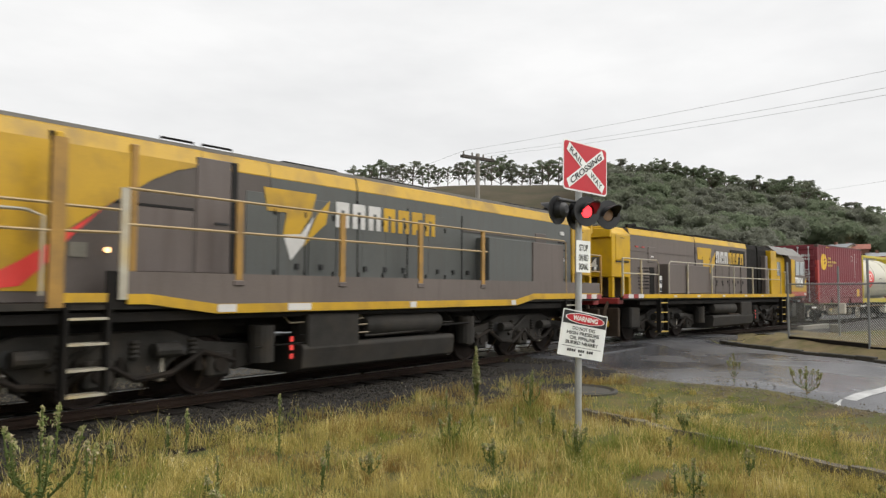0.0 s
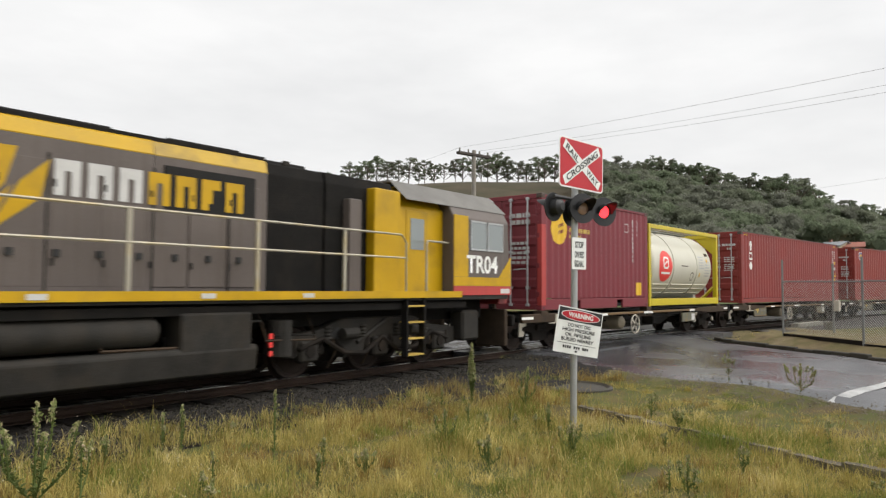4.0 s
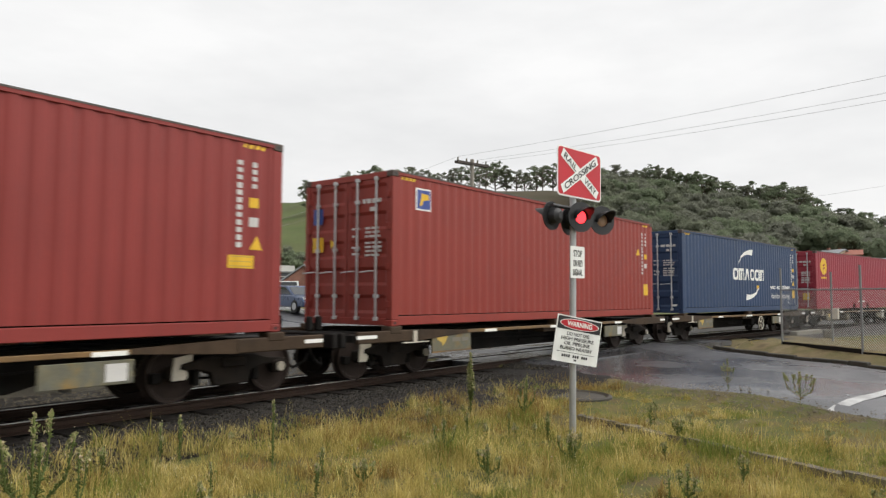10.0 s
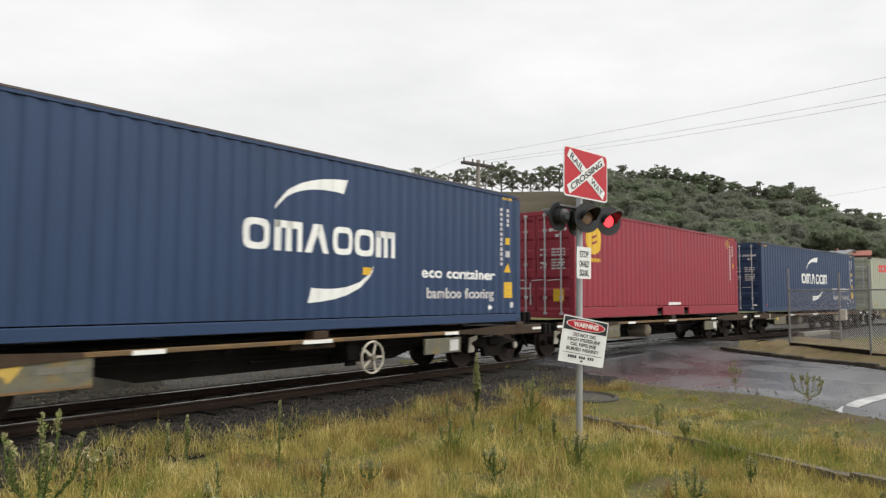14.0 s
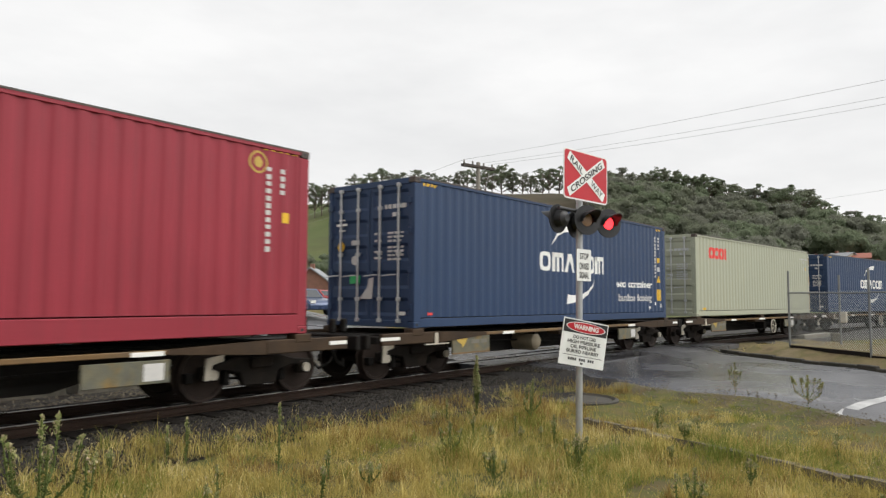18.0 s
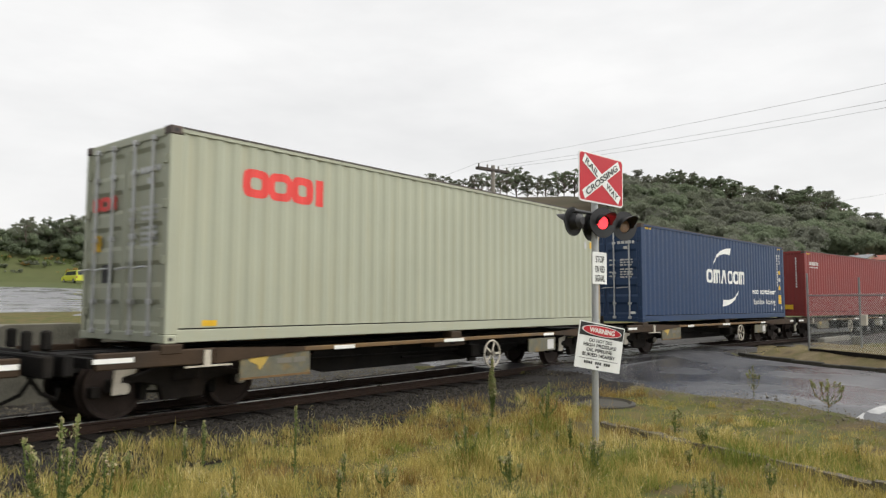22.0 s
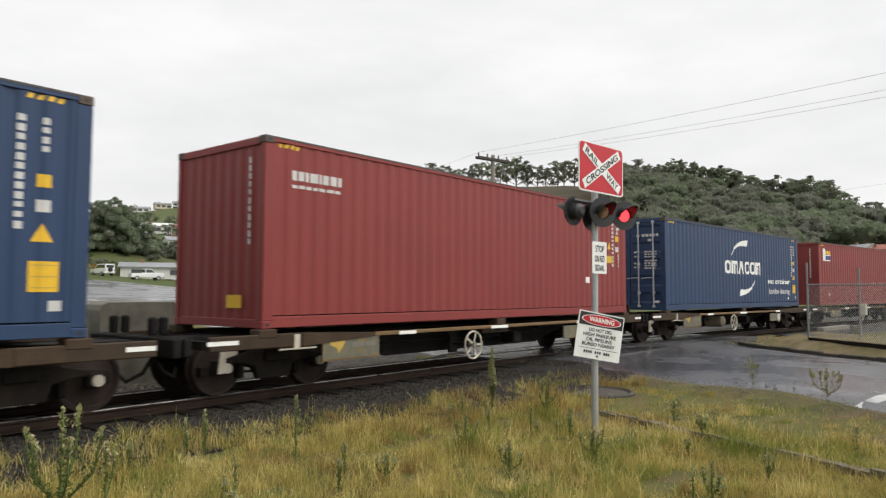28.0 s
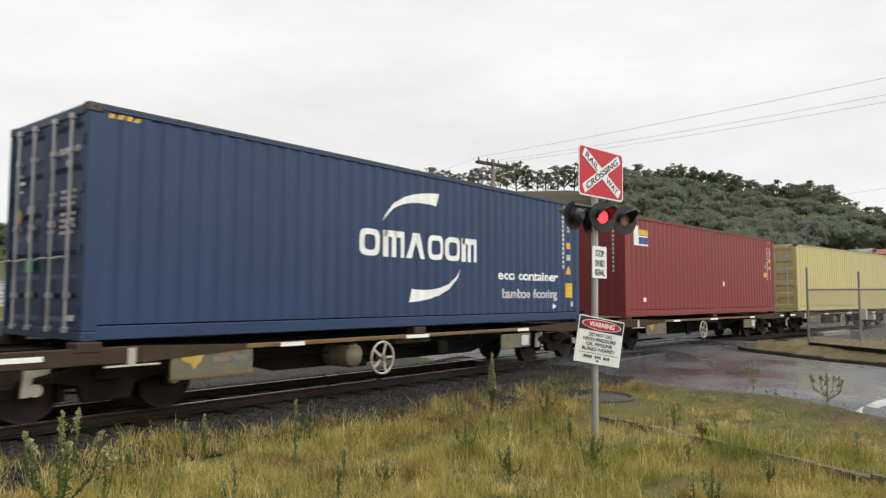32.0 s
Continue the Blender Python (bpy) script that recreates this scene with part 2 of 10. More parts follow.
RUST = (0.10, 0.045, 0.022)
GRIME = (0.035, 0.030, 0.026)
M = dict(
    red_brown=mat("red_brown_paint", (0.210, 0.036, 0.032), 0.5, vary=0.10, scale=0.8, stain=(0.16, 0.045, 0.038), stain_amount=0.3, streak=True, bump=0.05),
    maroon=mat("maroon_paint", (0.220, 0.034, 0.029), 0.5, vary=0.10, scale=0.8, stain=(0.15, 0.032, 0.028), stain_amount=0.3, streak=True, bump=0.05),
    orange_red=mat("orange_red_paint", (0.232, 0.036, 0.026), 0.5, vary=0.10, scale=0.8, stain=(0.165, 0.030, 0.024), stain_amount=0.35, streak=True, bump=0.05),
    crimson=mat("crimson_paint", (0.27, 0.030, 0.045), 0.5, vary=0.10, scale=0.8, stain=(0.19, 0.03, 0.04), stain_amount=0.45, streak=True, bump=0.05),
    blue=mat("container_blue_paint", (0.022, 0.045, 0.101), 0.48, vary=0.12, scale=0.8, stain=(0.034, 0.058, 0.111), stain_amount=0.35, streak=True, bump=0.05),
    cream=mat("cream_grey_paint", (0.365, 0.378, 0.288), 0.5, vary=0.06, scale=0.8, stain=(0.40, 0.37, 0.24), stain_amount=0.4, streak=True, bump=0.05),
    tan=mat("tan_yellow_paint", (0.52, 0.45, 0.20), 0.5, vary=0.08, scale=0.8, stain=(0.38, 0.31, 0.14), stain_amount=0.5, streak=True, bump=0.05),
    white=mat("white_marking", (0.78, 0.78, 0.74), 0.55, vary=0.08, scale=2, bump=0.03),
    dull_white=mat("dull_white_lettering", (0.52, 0.51, 0.49), 0.6, vary=0.12, scale=3, bump=0.03),
    mark_yellow=mat("yellow_marking", (0.68, 0.41, 0.014), 0.5, vary=0.12, scale=3, bump=0.03),
    mark_green=mat("green_marking", (0.03, 0.42, 0.12), 0.5, vary=0.12, bump=0.03),
    mark_red=mat("bright_red_marking", (0.70, 0.045, 0.035), 0.5, vary=0.08, bump=0.03),
    mark_blue=mat("dark_blue_marking", (0.03, 0.06, 0.25), 0.5, vary=0.08, bump=0.03),
    black=mat("black_marking", (0.012, 0.012, 0.012), 0.6, vary=0.2, bump=0.03),
    zinc=mat("galvanised_steel", (0.42, 0.43, 0.43), 0.45, 0.55, vary=0.12, scale=6, bump=0.05),
    rod=mat("lock_rod_steel", (0.50, 0.51, 0.51), 0.5, 0.3, vary=0.15, scale=5, stain=RUST, stain_amount=0.35, bump=0.05),
    tank_white=mat("tank_white_cladding", (0.55, 0.53, 0.44), 0.42, vary=0.05, scale=1.0, stain=(0.45, 0.41, 0.31), stain_amount=0.2, streak=True, bump=0.02),
    tank_yellow=mat("frame_yellow_paint", (0.52, 0.41, 0.006), 0.42, vary=0.08, scale=1.5, stain=(0.35, 0.24, 0.03), stain_amount=0.3, bump=0.04),
    loco_yellow=mat("loco_yellow_paint", (0.50, 0.300, 0.004), 0.42, vary=0.12, scale=1.4, stain=(0.24, 0.145, 0.025), stain_amount=0.55, bump=0.04),
    loco_grey=mat("loco_brown_grey_paint", (0.088, 0.074, 0.066), 0.5, vary=0.16, scale=1.0, stain=(0.070, 0.057, 0.049), stain_amount=0.45, streak=True, bump=0.05),
    loco_slate=mat("loco_slate_grey_paint", (0.086, 0.090, 0.085), 0.5, vary=0.15, scale=1.0, stain=(0.078, 0.072, 0.063), stain_amount=0.5, streak=True, bump=0.05),
    loco_under=mat("underframe_grime", (0.027, 0.025, 0.022), 0.7, vary=0.4, scale=3, stain=(0.048, 0.038, 0.027), stain_amount=0.6, bump=0.25),
    under_dark=mat("dark_underframe_grime", (0.011, 0.010, 0.009), 0.85, vary=0.4, scale=4, stain=(0.03, 0.024, 0.018), stain_amount=0.4, bump=0.3),
    bogie=mat("bogie_grime", (0.014, 0.0115, 0.0095), 0.85, vary=0.4, scale=5, stain=(0.045, 0.032, 0.022), stain_amount=0.5, bump=0.3),
    wheel=mat("wheel_steel", (0.034, 0.025, 0.021), 0.6, 0.3, vary=0.3, scale=6, bump=0.1),
    wagon_brown=mat("wagon_brown_paint", (0.052, 0.034, 0.021), 0.65, vary=0.3, scale=3, stain=(0.03, 0.025, 0.02), stain_amount=0.7, bump=0.2),
    wagon_sill=mat("wagon_sill_worn_yellow", (0.15, 0.085, 0.028), 0.65, vary=0.3, scale=3, stain=(0.06, 0.05, 0.04), stain_amount=0.7, bump=0.2),
    wagon_panel=mat("wagon_panel_faded_grey", (0.150, 0.140, 0.112), 0.6, vary=0.18, scale=3, stain=(0.18, 0.14, 0.09), stain_amount=0.6, bump=0.1),
    panel_yellow=mat("faded_yellow_marking", (0.45, 0.31, 0.06), 0.6, vary=0.2, scale=3, bump=0.05),
    pale_metal=mat("pale_painted_metal", (0.48, 0.44, 0.36), 0.55, 0.1, vary=0.2, scale=5, stain=RUST, stain_amount=0.35, bump=0.1),
    loco_red=mat("loco_red_paint", (0.26, 0.022, 0.020), 0.5, vary=0.2, scale=2, stain=GRIME, stain_amount=0.6, bump=0.04),
    dark_grille=mat("dark_grille", (0.018, 0.017, 0.016), 0.7, vary=0.3, bump=0.2),
    # the bright sky seen in the cab windows is put into this grey base
    cab_glass=glass_mat("sky_pale_cab_glass", (0.20, 0.225, 0.225)),
    pipe=mat("handrail_steel", (0.36, 0.33, 0.26), 0.5, 0.2, vary=0.2, scale=6, stain=(0.5, 0.33, 0.05), stain_amount=0.6, bump=0.05),
    rail=mat("rail_rusty_steel", (0.030, 0.019, 0.014), 0.6, 0.3, vary=0.3, scale=4, bump=0.2),
    rail_head=mat("rail_polished_head", (0.42, 0.40, 0.38), 0.3, 0.9, vary=0.15, scale=4, bump=0.03),
    sleeper=mat("weathered_timber_sleeper", (0.014, 0.0115, 0.0095), 0.85, vary=0.3, scale=3, fine=30, bump=0.4, random_shift=0.25),
    stone=mat("dark_ballast_stone", (0.026, 0.023, 0.019), 0.8, vary=0.2, scale=2, fine=25, bump=0.3, island=0.8),
    concrete=mat("weathered_concrete", (0.20, 0.185, 0.15), 0.85, vary=0.25, scale=1.5, fine=30, stain=(0.07, 0.065, 0.05), stain_amount=0.7, streak=True, bump=0.25),
    signal_black=mat("signal_black_paint", (0.014, 0.014, 0.015), 0.5, vary=0.2, bump=0.05),
    sign_red=mat("sign_red_sheeting", (0.46, 0.020, 0.030), 0.5, vary=0.08, scale=4, bump=0.02),
    sign_white=mat("sign_white_sheeting", (0.76, 0.77, 0.74), 0.4, vary=0.06, scale=4, stain=(0.55, 0.55, 0.48), stain_amount=0.3, streak=True, bump=0.02),
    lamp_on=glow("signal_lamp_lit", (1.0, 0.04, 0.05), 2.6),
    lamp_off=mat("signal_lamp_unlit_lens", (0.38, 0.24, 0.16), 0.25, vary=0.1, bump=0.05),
    timber_pole=mat("grey_weathered_pole", (0.27, 0.245, 0.21), 0.85, vary=0.2, scale=4, bump=0.3),
    wire=mat("overhead_wire", (0.34, 0.34, 0.34), 0.5, 0.3, vary=0.1, bump=0),
    fence_steel=mat("fence_galvanised_pipe", (0.22, 0.225, 0.22), 0.6, 0.3, vary=0.15, scale=5, bump=0.05),
    bark=mat("gum_bark", (0.16, 0.13, 0.105), 0.9, vary=0.3, scale=3, bump=0.4),
    # the kerb's shadow line is put into this dark base; the cover shares it
    kerb=mat("damp_mossy_shadow_concrete", (0.050, 0.045, 0.036), 0.85, vary=0.3, scale=2.0, fine=30, stain=(0.03, 0.03, 0.022), stain_amount=0.8, bump=0.3),
    edge=mat("grey_rotted_edging", (0.15, 0.130, 0.095), 0.9, vary=0.3, scale=6, fine=40, stain=(0.05, 0.045, 0.03), stain_amount=0.7, bump=0.5),
    post_orange=mat("dull_orange_paint", (0.30, 0.165, 0.030), 0.6, vary=0.25, scale=4, stain=(0.09, 0.06, 0.035), stain_amount=0.6, bump=0.1),
    hose=mat("dusty_brown_rubber", (0.085, 0.062, 0.045), 0.8, vary=0.3, scale=6, bump=0.2),
    faded_red=mat("faded_bright_red_paint", (0.42, 0.042, 0.034), 0.5, vary=0.15, scale=3, stain=(0.22, 0.04, 0.03), stain_amount=0.5, streak=True, bump=0.04),
    dull_crimson=mat("dull_crimson_paint", (0.185, 0.032, 0.040), 0.5, vary=0.10, scale=0.8, stain=(0.17, 0.03, 0.035), stain_amount=0.45, streak=True, bump=0.05),
    pilot_brown=mat("rusty_pilot_grime", (0.045, 0.032, 0.022), 0.8, vary=0.35, scale=4, stain=(0.016, 0.013, 0.011), stain_amount=0.7, bump=0.25),
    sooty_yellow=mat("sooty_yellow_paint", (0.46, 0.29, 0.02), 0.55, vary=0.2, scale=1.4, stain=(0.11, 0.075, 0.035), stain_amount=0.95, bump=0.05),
    cab_roof=mat("weathered_grey_roof_paint", (0.135, 0.128, 0.115), 0.6, vary=0.2, scale=2, stain=(0.07, 0.06, 0.05), stain_amount=0.6, bump=0.08),
    rail_ochre=mat("worn_ochre_handrail", (0.30, 0.215, 0.10), 0.55, 0.1, vary=0.25, scale=6, stain=(0.14, 0.09, 0.05), stain_amount=0.5, bump=0.05),
    loco_taupe=mat("loco_taupe_paint", (0.118, 0.097, 0.086), 0.5, vary=0.16, scale=1.0, stain=(0.085, 0.068, 0.056), stain_amount=0.5, streak=True, bump=0.05),
    loco_brown=mat("loco_faded_brown_paint", (0.100, 0.079, 0.070), 0.5, vary=0.2, scale=1.0, stain=(0.060, 0.044, 0.036), stain_amount=0.6, streak=True, bump=0.05),
    marker_glow=glow("marker_lamp_lit", (1.0, 0.55, 0.25), 3.0),
    rust_tan=mat("rust_tan_stain", (0.33, 0.27, 0.17), 0.7, vary=0.25, scale=3, stain=(0.19, 0.10, 0.05), stain_amount=0.8, bump=0.1),
    dark_timber=mat("dark_weathered_timber", (0.060, 0.050, 0.042), 0.85, vary=0.25, scale=4, bump=0.3),
    wall_slate=mat("shop_wall_slate", (0.10, 0.105, 0.115), 0.7, vary=0.12, scale=1, bump=0.05),
    mesh_wire=mat("galvanised_mesh_wire", (0.46, 0.48, 0.46), 0.6, vary=0.1, scale=4, bump=0),
    worn_casting=mat("worn_rusty_casting", (0.070, 0.052, 0.042), 0.7, vary=0.3, scale=6, stain=(0.14, 0.07, 0.035), stain_amount=0.6, bump=0.15),
    dark_lip=mat("dark_roof_edge", (0.066, 0.056, 0.050), 0.7, vary=0.35, scale=5, stain=(0.13, 0.09, 0.06), stain_amount=0.5, bump=0.15),
    mossy=mat("mossy_stained_concrete", (0.165, 0.155, 0.122), 0.9, vary=0.3, scale=2.5, fine=30, stain=(0.055, 0.056, 0.040), stain_amount=0.7, bump=0.3),
    dirty_yellow=mat("dirty_yellow_paint", (0.45, 0.265, 0.004), 0.5, vary=0.18, scale=1.2, stain=(0.17, 0.10, 0.025), stain_amount=0.75, bump=0.05),
    reservoir=mat("dusty_tan_paint", (0.20, 0.165, 0.11), 0.65, vary=0.25, scale=4, stain=(0.07, 0.055, 0.04), stain_amount=0.6, bump=0.1),
    line_white=mat("worn_road_paint", (0.42, 0.42, 0.41), 0.45, vary=0.25, scale=5, fine=60, stain=(0.12, 0.12, 0.12), stain_amount=0.7, bump=0.1),
    roof_grey=mat("roof_sheet_grey", (0.25, 0.26, 0.27), 0.5, 0.2, vary=0.15, scale=1, bump=0.05),
    roof_red=mat("roof_tile_red", (0.26, 0.09, 0.06), 0.8, vary=0.2, scale=1, bump=0.1),
    roof_white=mat("roof_sheet_white", (0.60, 0.60, 0.58), 0.5, vary=0.1, scale=1, bump=0.05),
    wall_white=mat("house_wall_white", (0.62, 0.61, 0.57), 0.7, vary=0.1, scale=1, bump=0.05),
    wall_cream=mat("house_wall_cream", (0.52, 0.45, 0.33), 0.7, vary=0.1, scale=1, bump=0.05),
    wall_brick=mat("house_wall_brick", (0.25, 0.12, 0.085), 0.8, vary=0.2, scale=2, bump=0.1),
    window_dark=glass_mat("dark_window_glass", (0.03, 0.035, 0.04)),
    car_white=mat("car_white_paint", (0.70, 0.71, 0.70), 0.3, vary=0.04, bump=0, coat=0.5),
    car_silver=mat("car_silver_paint", (0.20, 0.20, 0.205), 0.3, 0.4, vary=0.05, bump=0, coat=0.5),
    car_blue=mat("car_blue_paint", (0.035, 0.06, 0.13), 0.3, 0.3, vary=0.05, bump=0, coat=0.5),
    car_yellow=mat("car_yellow_green_paint", (0.55, 0.58, 0.03), 0.35, vary=0.05, bump=0, coat=0.4),
    car_red=mat("car_red_paint", (0.35, 0.03, 0.03), 0.35, vary=0.05, bump=0, coat=0.4),
    tyre=mat("tyre_rubber", (0.015, 0.015, 0.015), 0.8, vary=0.2, bump=0.1),
)
BED = blend_mat("dark_gravel_bed", [(0.014, 0.013, 0.012), (0.024, 0.022, 0.020), (0.038, 0.034, 0.030)], 14.0, rough=1.0, bump=0.9, bump_scale=45)
BED.node_tree.nodes["Principled BSDF"].inputs["Specular IOR Level"].default_value = 0.15
GRASS = blend_mat("grassy_ground", [(0.085, 0.068, 0.030), (0.125, 0.102, 0.040), (0.078, 0.085, 0.026), (0.100, 0.076, 0.038)], 1.1, bump=0.8, bump_scale=25)
HILL = blend_mat("hill_pasture", [(0.058, 0.082, 0.026), (0.078, 0.098, 0.034), (0.084, 0.092, 0.038), (0.062, 0.086, 0.026)], 0.02, bump=0.3, bump_scale=0.6)
BLADE = blend_mat("grass_blades", [(0.235, 0.205, 0.062), (0.305, 0.275, 0.072), (0.415, 0.335, 0.105), (0.520, 0.420, 0.140), (0.625, 0.515, 0.210), (0.730, 0.625, 0.340)], 1.3, rough=0.8, bump=0.05, island=True, drift=0.55)
GREEN_BLADE = blend_mat("green_grass_blades", [(0.115, 0.185, 0.030), (0.20, 0.245, 0.052), (0.26, 0.255, 0.066), (0.10, 0.150, 0.030)], 1.3, rough=0.75, bump=0.05, island=True, drift=0.4)
RUSSET_BLADE = blend_mat("russet_grass_blades", [(0.26, 0.170, 0.052), (0.34, 0.230, 0.078), (0.21, 0.140, 0.045)], 1.0, rough=0.8, bump=0.05, island=True)
# distance haze over the far trees is put into these pale, greyed leaf colours
HAZED_LEAF = [blend_mat("hazed_gum_leaves_" + k, c, 1.0, rough=0.8, bump=0.05, island=True) for k, c in (
    ("olive", [(0.182, 0.200, 0.142), (0.212, 0.228, 0.162), (0.196, 0.213, 0.150)]),
    ("green", [(0.172, 0.206, 0.132), (0.200, 0.234, 0.150), (0.185, 0.220, 0.140)]),
    ("dull", [(0.184, 0.194, 0.150), (0.212, 0.218, 0.172), (0.196, 0.204, 0.160)]))]
WEED = blend_mat("weed_leaves", [(0.090, 0.130, 0.038), (0.130, 0.168, 0.052), (0.175, 0.205, 0.080)], 1.0, rough=0.7, bump=0.05, island=True)
SEED = blend_mat("weed_seed_heads", [(0.18, 0.22, 0.075), (0.26, 0.27, 0.11), (0.34, 0.28, 0.18)], 1.0, rough=0.8, bump=0.05, island=True)

DRY_HILL = blend_mat("dull_dry_hillside", [(0.062, 0.052, 0.034), (0.078, 0.064, 0.042), (0.058, 0.053, 0.031), (0.072, 0.057, 0.037)], 0.03, bump=0.3, bump_scale=0.6)
DRY_EARTH = blend_mat("dry_trodden_earth", [(0.105, 0.080, 0.046), (0.165, 0.128, 0.070), (0.125, 0.108, 0.050), (0.195, 0.155, 0.092)], 0.9, rough=0.95, bump=0.9, bump_scale=30)
GRAVEL = blend_mat("wet_grey_gravel", [(0.022, 0.020, 0.017), (0.038, 0.035, 0.031), (0.062, 0.058, 0.052), (0.028, 0.025, 0.021)], 1.6, rough=0.6, bump=0.9, bump_scale=38)
PANEL = blend_mat("flaking_faded_panel", [(0.19, 0.125, 0.040), (0.125, 0.115, 0.072), (0.105, 0.105, 0.080), (0.16, 0.130, 0.060)], 2.6, rough=0.65, bump=0.2, bump_scale=30)
FLOWER = blend_mat("small_pale_flowers", [(0.55, 0.50, 0.34), (0.60, 0.52, 0.18), (0.52, 0.44, 0.38)], 1.0, rough=0.8, bump=0.05, island=True)

for k_ in ("under_dark", "bogie", "loco_under", "sleeper", "stone", "rail", "dark_grille", "wagon_brown", "pilot_brown", "hose", "wheel"):
    M[k_].node_tree.nodes["Principled BSDF"].inputs["Specular IOR Level"].default_value = 0.15
for k_ in ("red_brown", "maroon", "orange_red", "crimson", "dull_crimson", "blue", "cream", "tan", "sign_red", "loco_grey", "loco_taupe", "loco_slate", "loco_yellow"):
    M[k_].node_tree.nodes["Principled BSDF"].inputs["Specular IOR Level"].default_value = 0.28
for m_ in (GRASS, HILL, DRY_HILL, GRAVEL, DRY_EARTH, BLADE, GREEN_BLADE, RUSSET_BLADE, WEED, SEED, *HAZED_LEAF):
    m_.node_tree.nodes["Principled BSDF"].inputs["Specular IOR Level"].default_value = 0.12


def leafy(m, amount):
    """Lets some light through thin leaves."""
    n, l = m.node_tree.nodes, m.node_tree.links
    b, out = n["Principled BSDF"], n["Material Output"]
    tr, mx = n.new("ShaderNodeBsdfTranslucent"), n.new("ShaderNodeMixShader")
    l.new(b.inputs["Base Color"].links[0].from_socket, tr.inputs["Color"])
    mx.inputs["Fac"].default_value = amount
    l.new(b.outputs["BSDF"], mx.inputs[1])
    l.new(tr.outputs["BSDF"], mx.inputs[2])
    l.new(mx.outputs["Shader"], out.inputs["Surface"])


for m_, amount_ in ((BLADE, 0.3), (GREEN_BLADE, 0.3), (RUSSET_BLADE, 0.3), (WEED, 0.3), (HAZED_LEAF[0], 0.5), (HAZED_LEAF[1], 0.5), (HAZED_LEAF[2], 0.5)):
    leafy(m_, amount_)


def road_mat(name, dark, pale, turn):
    """Wet asphalt: worn lighter lanes, dark sealed patches and cracks, films of water."""
    m = bpy.data.materials.new(name)
    m.use_nodes = True
    n, l = m.node_tree.nodes, m.node_tree.links
    b = n["Principled BSDF"]
    tc, mp = n.new("ShaderNodeTexCoord"), n.new("ShaderNodeMapping")
    mp.inputs["Rotation"].default_value = (0, 0, radians(turn))
    mp.inputs["Scale"].default_value = (0.16, 0.75, 1.0)
    l.new(tc.outputs["Object"], mp.inputs["Vector"])

    def noise_of(scale, detail, stretched):
        q = n.new("ShaderNodeTexNoise")
        q.inputs["Scale"].default_value, q.inputs["Detail"].default_value = scale, detail
        l.new(mp.outputs["Vector"] if stretched else tc.outputs["Object"], q.inputs["Vector"])
        return q.outputs["Fac"]

    def ranged(src, a, c, lo, hi):
        q = n.new("ShaderNodeMapRange")
        q.inputs["From Min"].default_value, q.inputs["From Max"].default_value = a, c
        q.inputs["To Min"].default_value, q.inputs["To Max"].default_value = lo, hi
        l.new(src, q.inputs["Value"])
        return q.outputs["Result"]

    def mixed(fac, c1, c2):
        q = n.new("ShaderNodeMixRGB")
        for s_, c in (("Color1", c1), ("Color2", c2)):
            if isinstance(c, tuple):
                q.inputs[s_].default_value = (*c, 1)
            else:
                l.new(c, q.inputs[s_])
        l.new(fac, q.inputs["Fac"])
        return q.outputs["Color"]
    broad, lanes, grit, seal = noise_of(0.35, 5, False), noise_of(1.0, 6, True), noise_of(55, 3, False), noise_of(1.6, 7, True)
    colour = mixed(ranged(lanes, 0.36, 0.64, 0, 1), dark, pale)
    colour = mixed(ranged(grit, 0.35, 0.7, 0, 0.45), colour, tuple(c * 0.5 for c in dark))
    colour = mixed(ranged(seal, 0.60, 0.66, 0, 0.8), colour, (0.020, 0.019, 0.020))
    vo = n.new("ShaderNodeTexVoronoi")
    vo.feature = "DISTANCE_TO_EDGE"
    vo.inputs["Scale"].default_value = 0.55
    wob = n.new("ShaderNodeMixRGB")
    wob.inputs["Fac"].default_value = 0.25
    nz = n.new("ShaderNodeTexNoise")
    nz.inputs["Scale"].default_value = 2.2
    l.new(tc.outputs["Object"], nz.inputs["Vector"])
    l.new(tc.outputs["Object"], wob.inputs["Color1"])
    l.new(nz.outputs["Color"], wob.inputs["Color2"])
    l.new(wob.outputs["Color"], vo.inputs["Vector"])
    colour = mixed(ranged(vo.outputs["Distance"], 0.0, 0.012, 0.55, 0.0), colour, (0.02, 0.02, 0.02))
    l.new(colour, b.inputs["Base Color"])
    l.new(ranged(broad, 0.40, 0.62, 0.42, 0.13), b.inputs["Roughness"])
    bp = n.new("ShaderNodeBump")
    bp.inputs["Strength"].default_value, bp.inputs["Distance"].default_value = 0.16, 0.02
    l.new(grit, bp.inputs["Height"])
    l.new(bp.outputs["Normal"], b.inputs["Normal"])
    return m


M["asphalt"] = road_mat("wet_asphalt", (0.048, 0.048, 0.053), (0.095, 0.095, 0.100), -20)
# sky reflection on the wet far road is put into its paler base colours
M["far_asphalt"] = road_mat("sheen_pale_wet_asphalt", (0.13, 0.13, 0.14), (0.22, 0.22, 0.23), 55)


# ---- mesh helpers ----
def to_mesh(name, bm, material, smooth=False, bevel=0.0):
    if bevel:
        bmesh.ops.bevel(bm, geom=bm.edges[:], offset=bevel, segments=1, affect="EDGES", clamp_overlap=True)
    me = bpy.data.meshes.new(name)
    bm.to_mesh(me)
    bm.free()
    for q in material if isinstance(material, (list, tuple)) else (material,):
        me.materials.append(q)
    if smooth:
        me.polygons.foreach_set("use_smooth", [True] * len(me.polygons))
        me.set_sharp_from_angle(angle=radians(35))
    return me


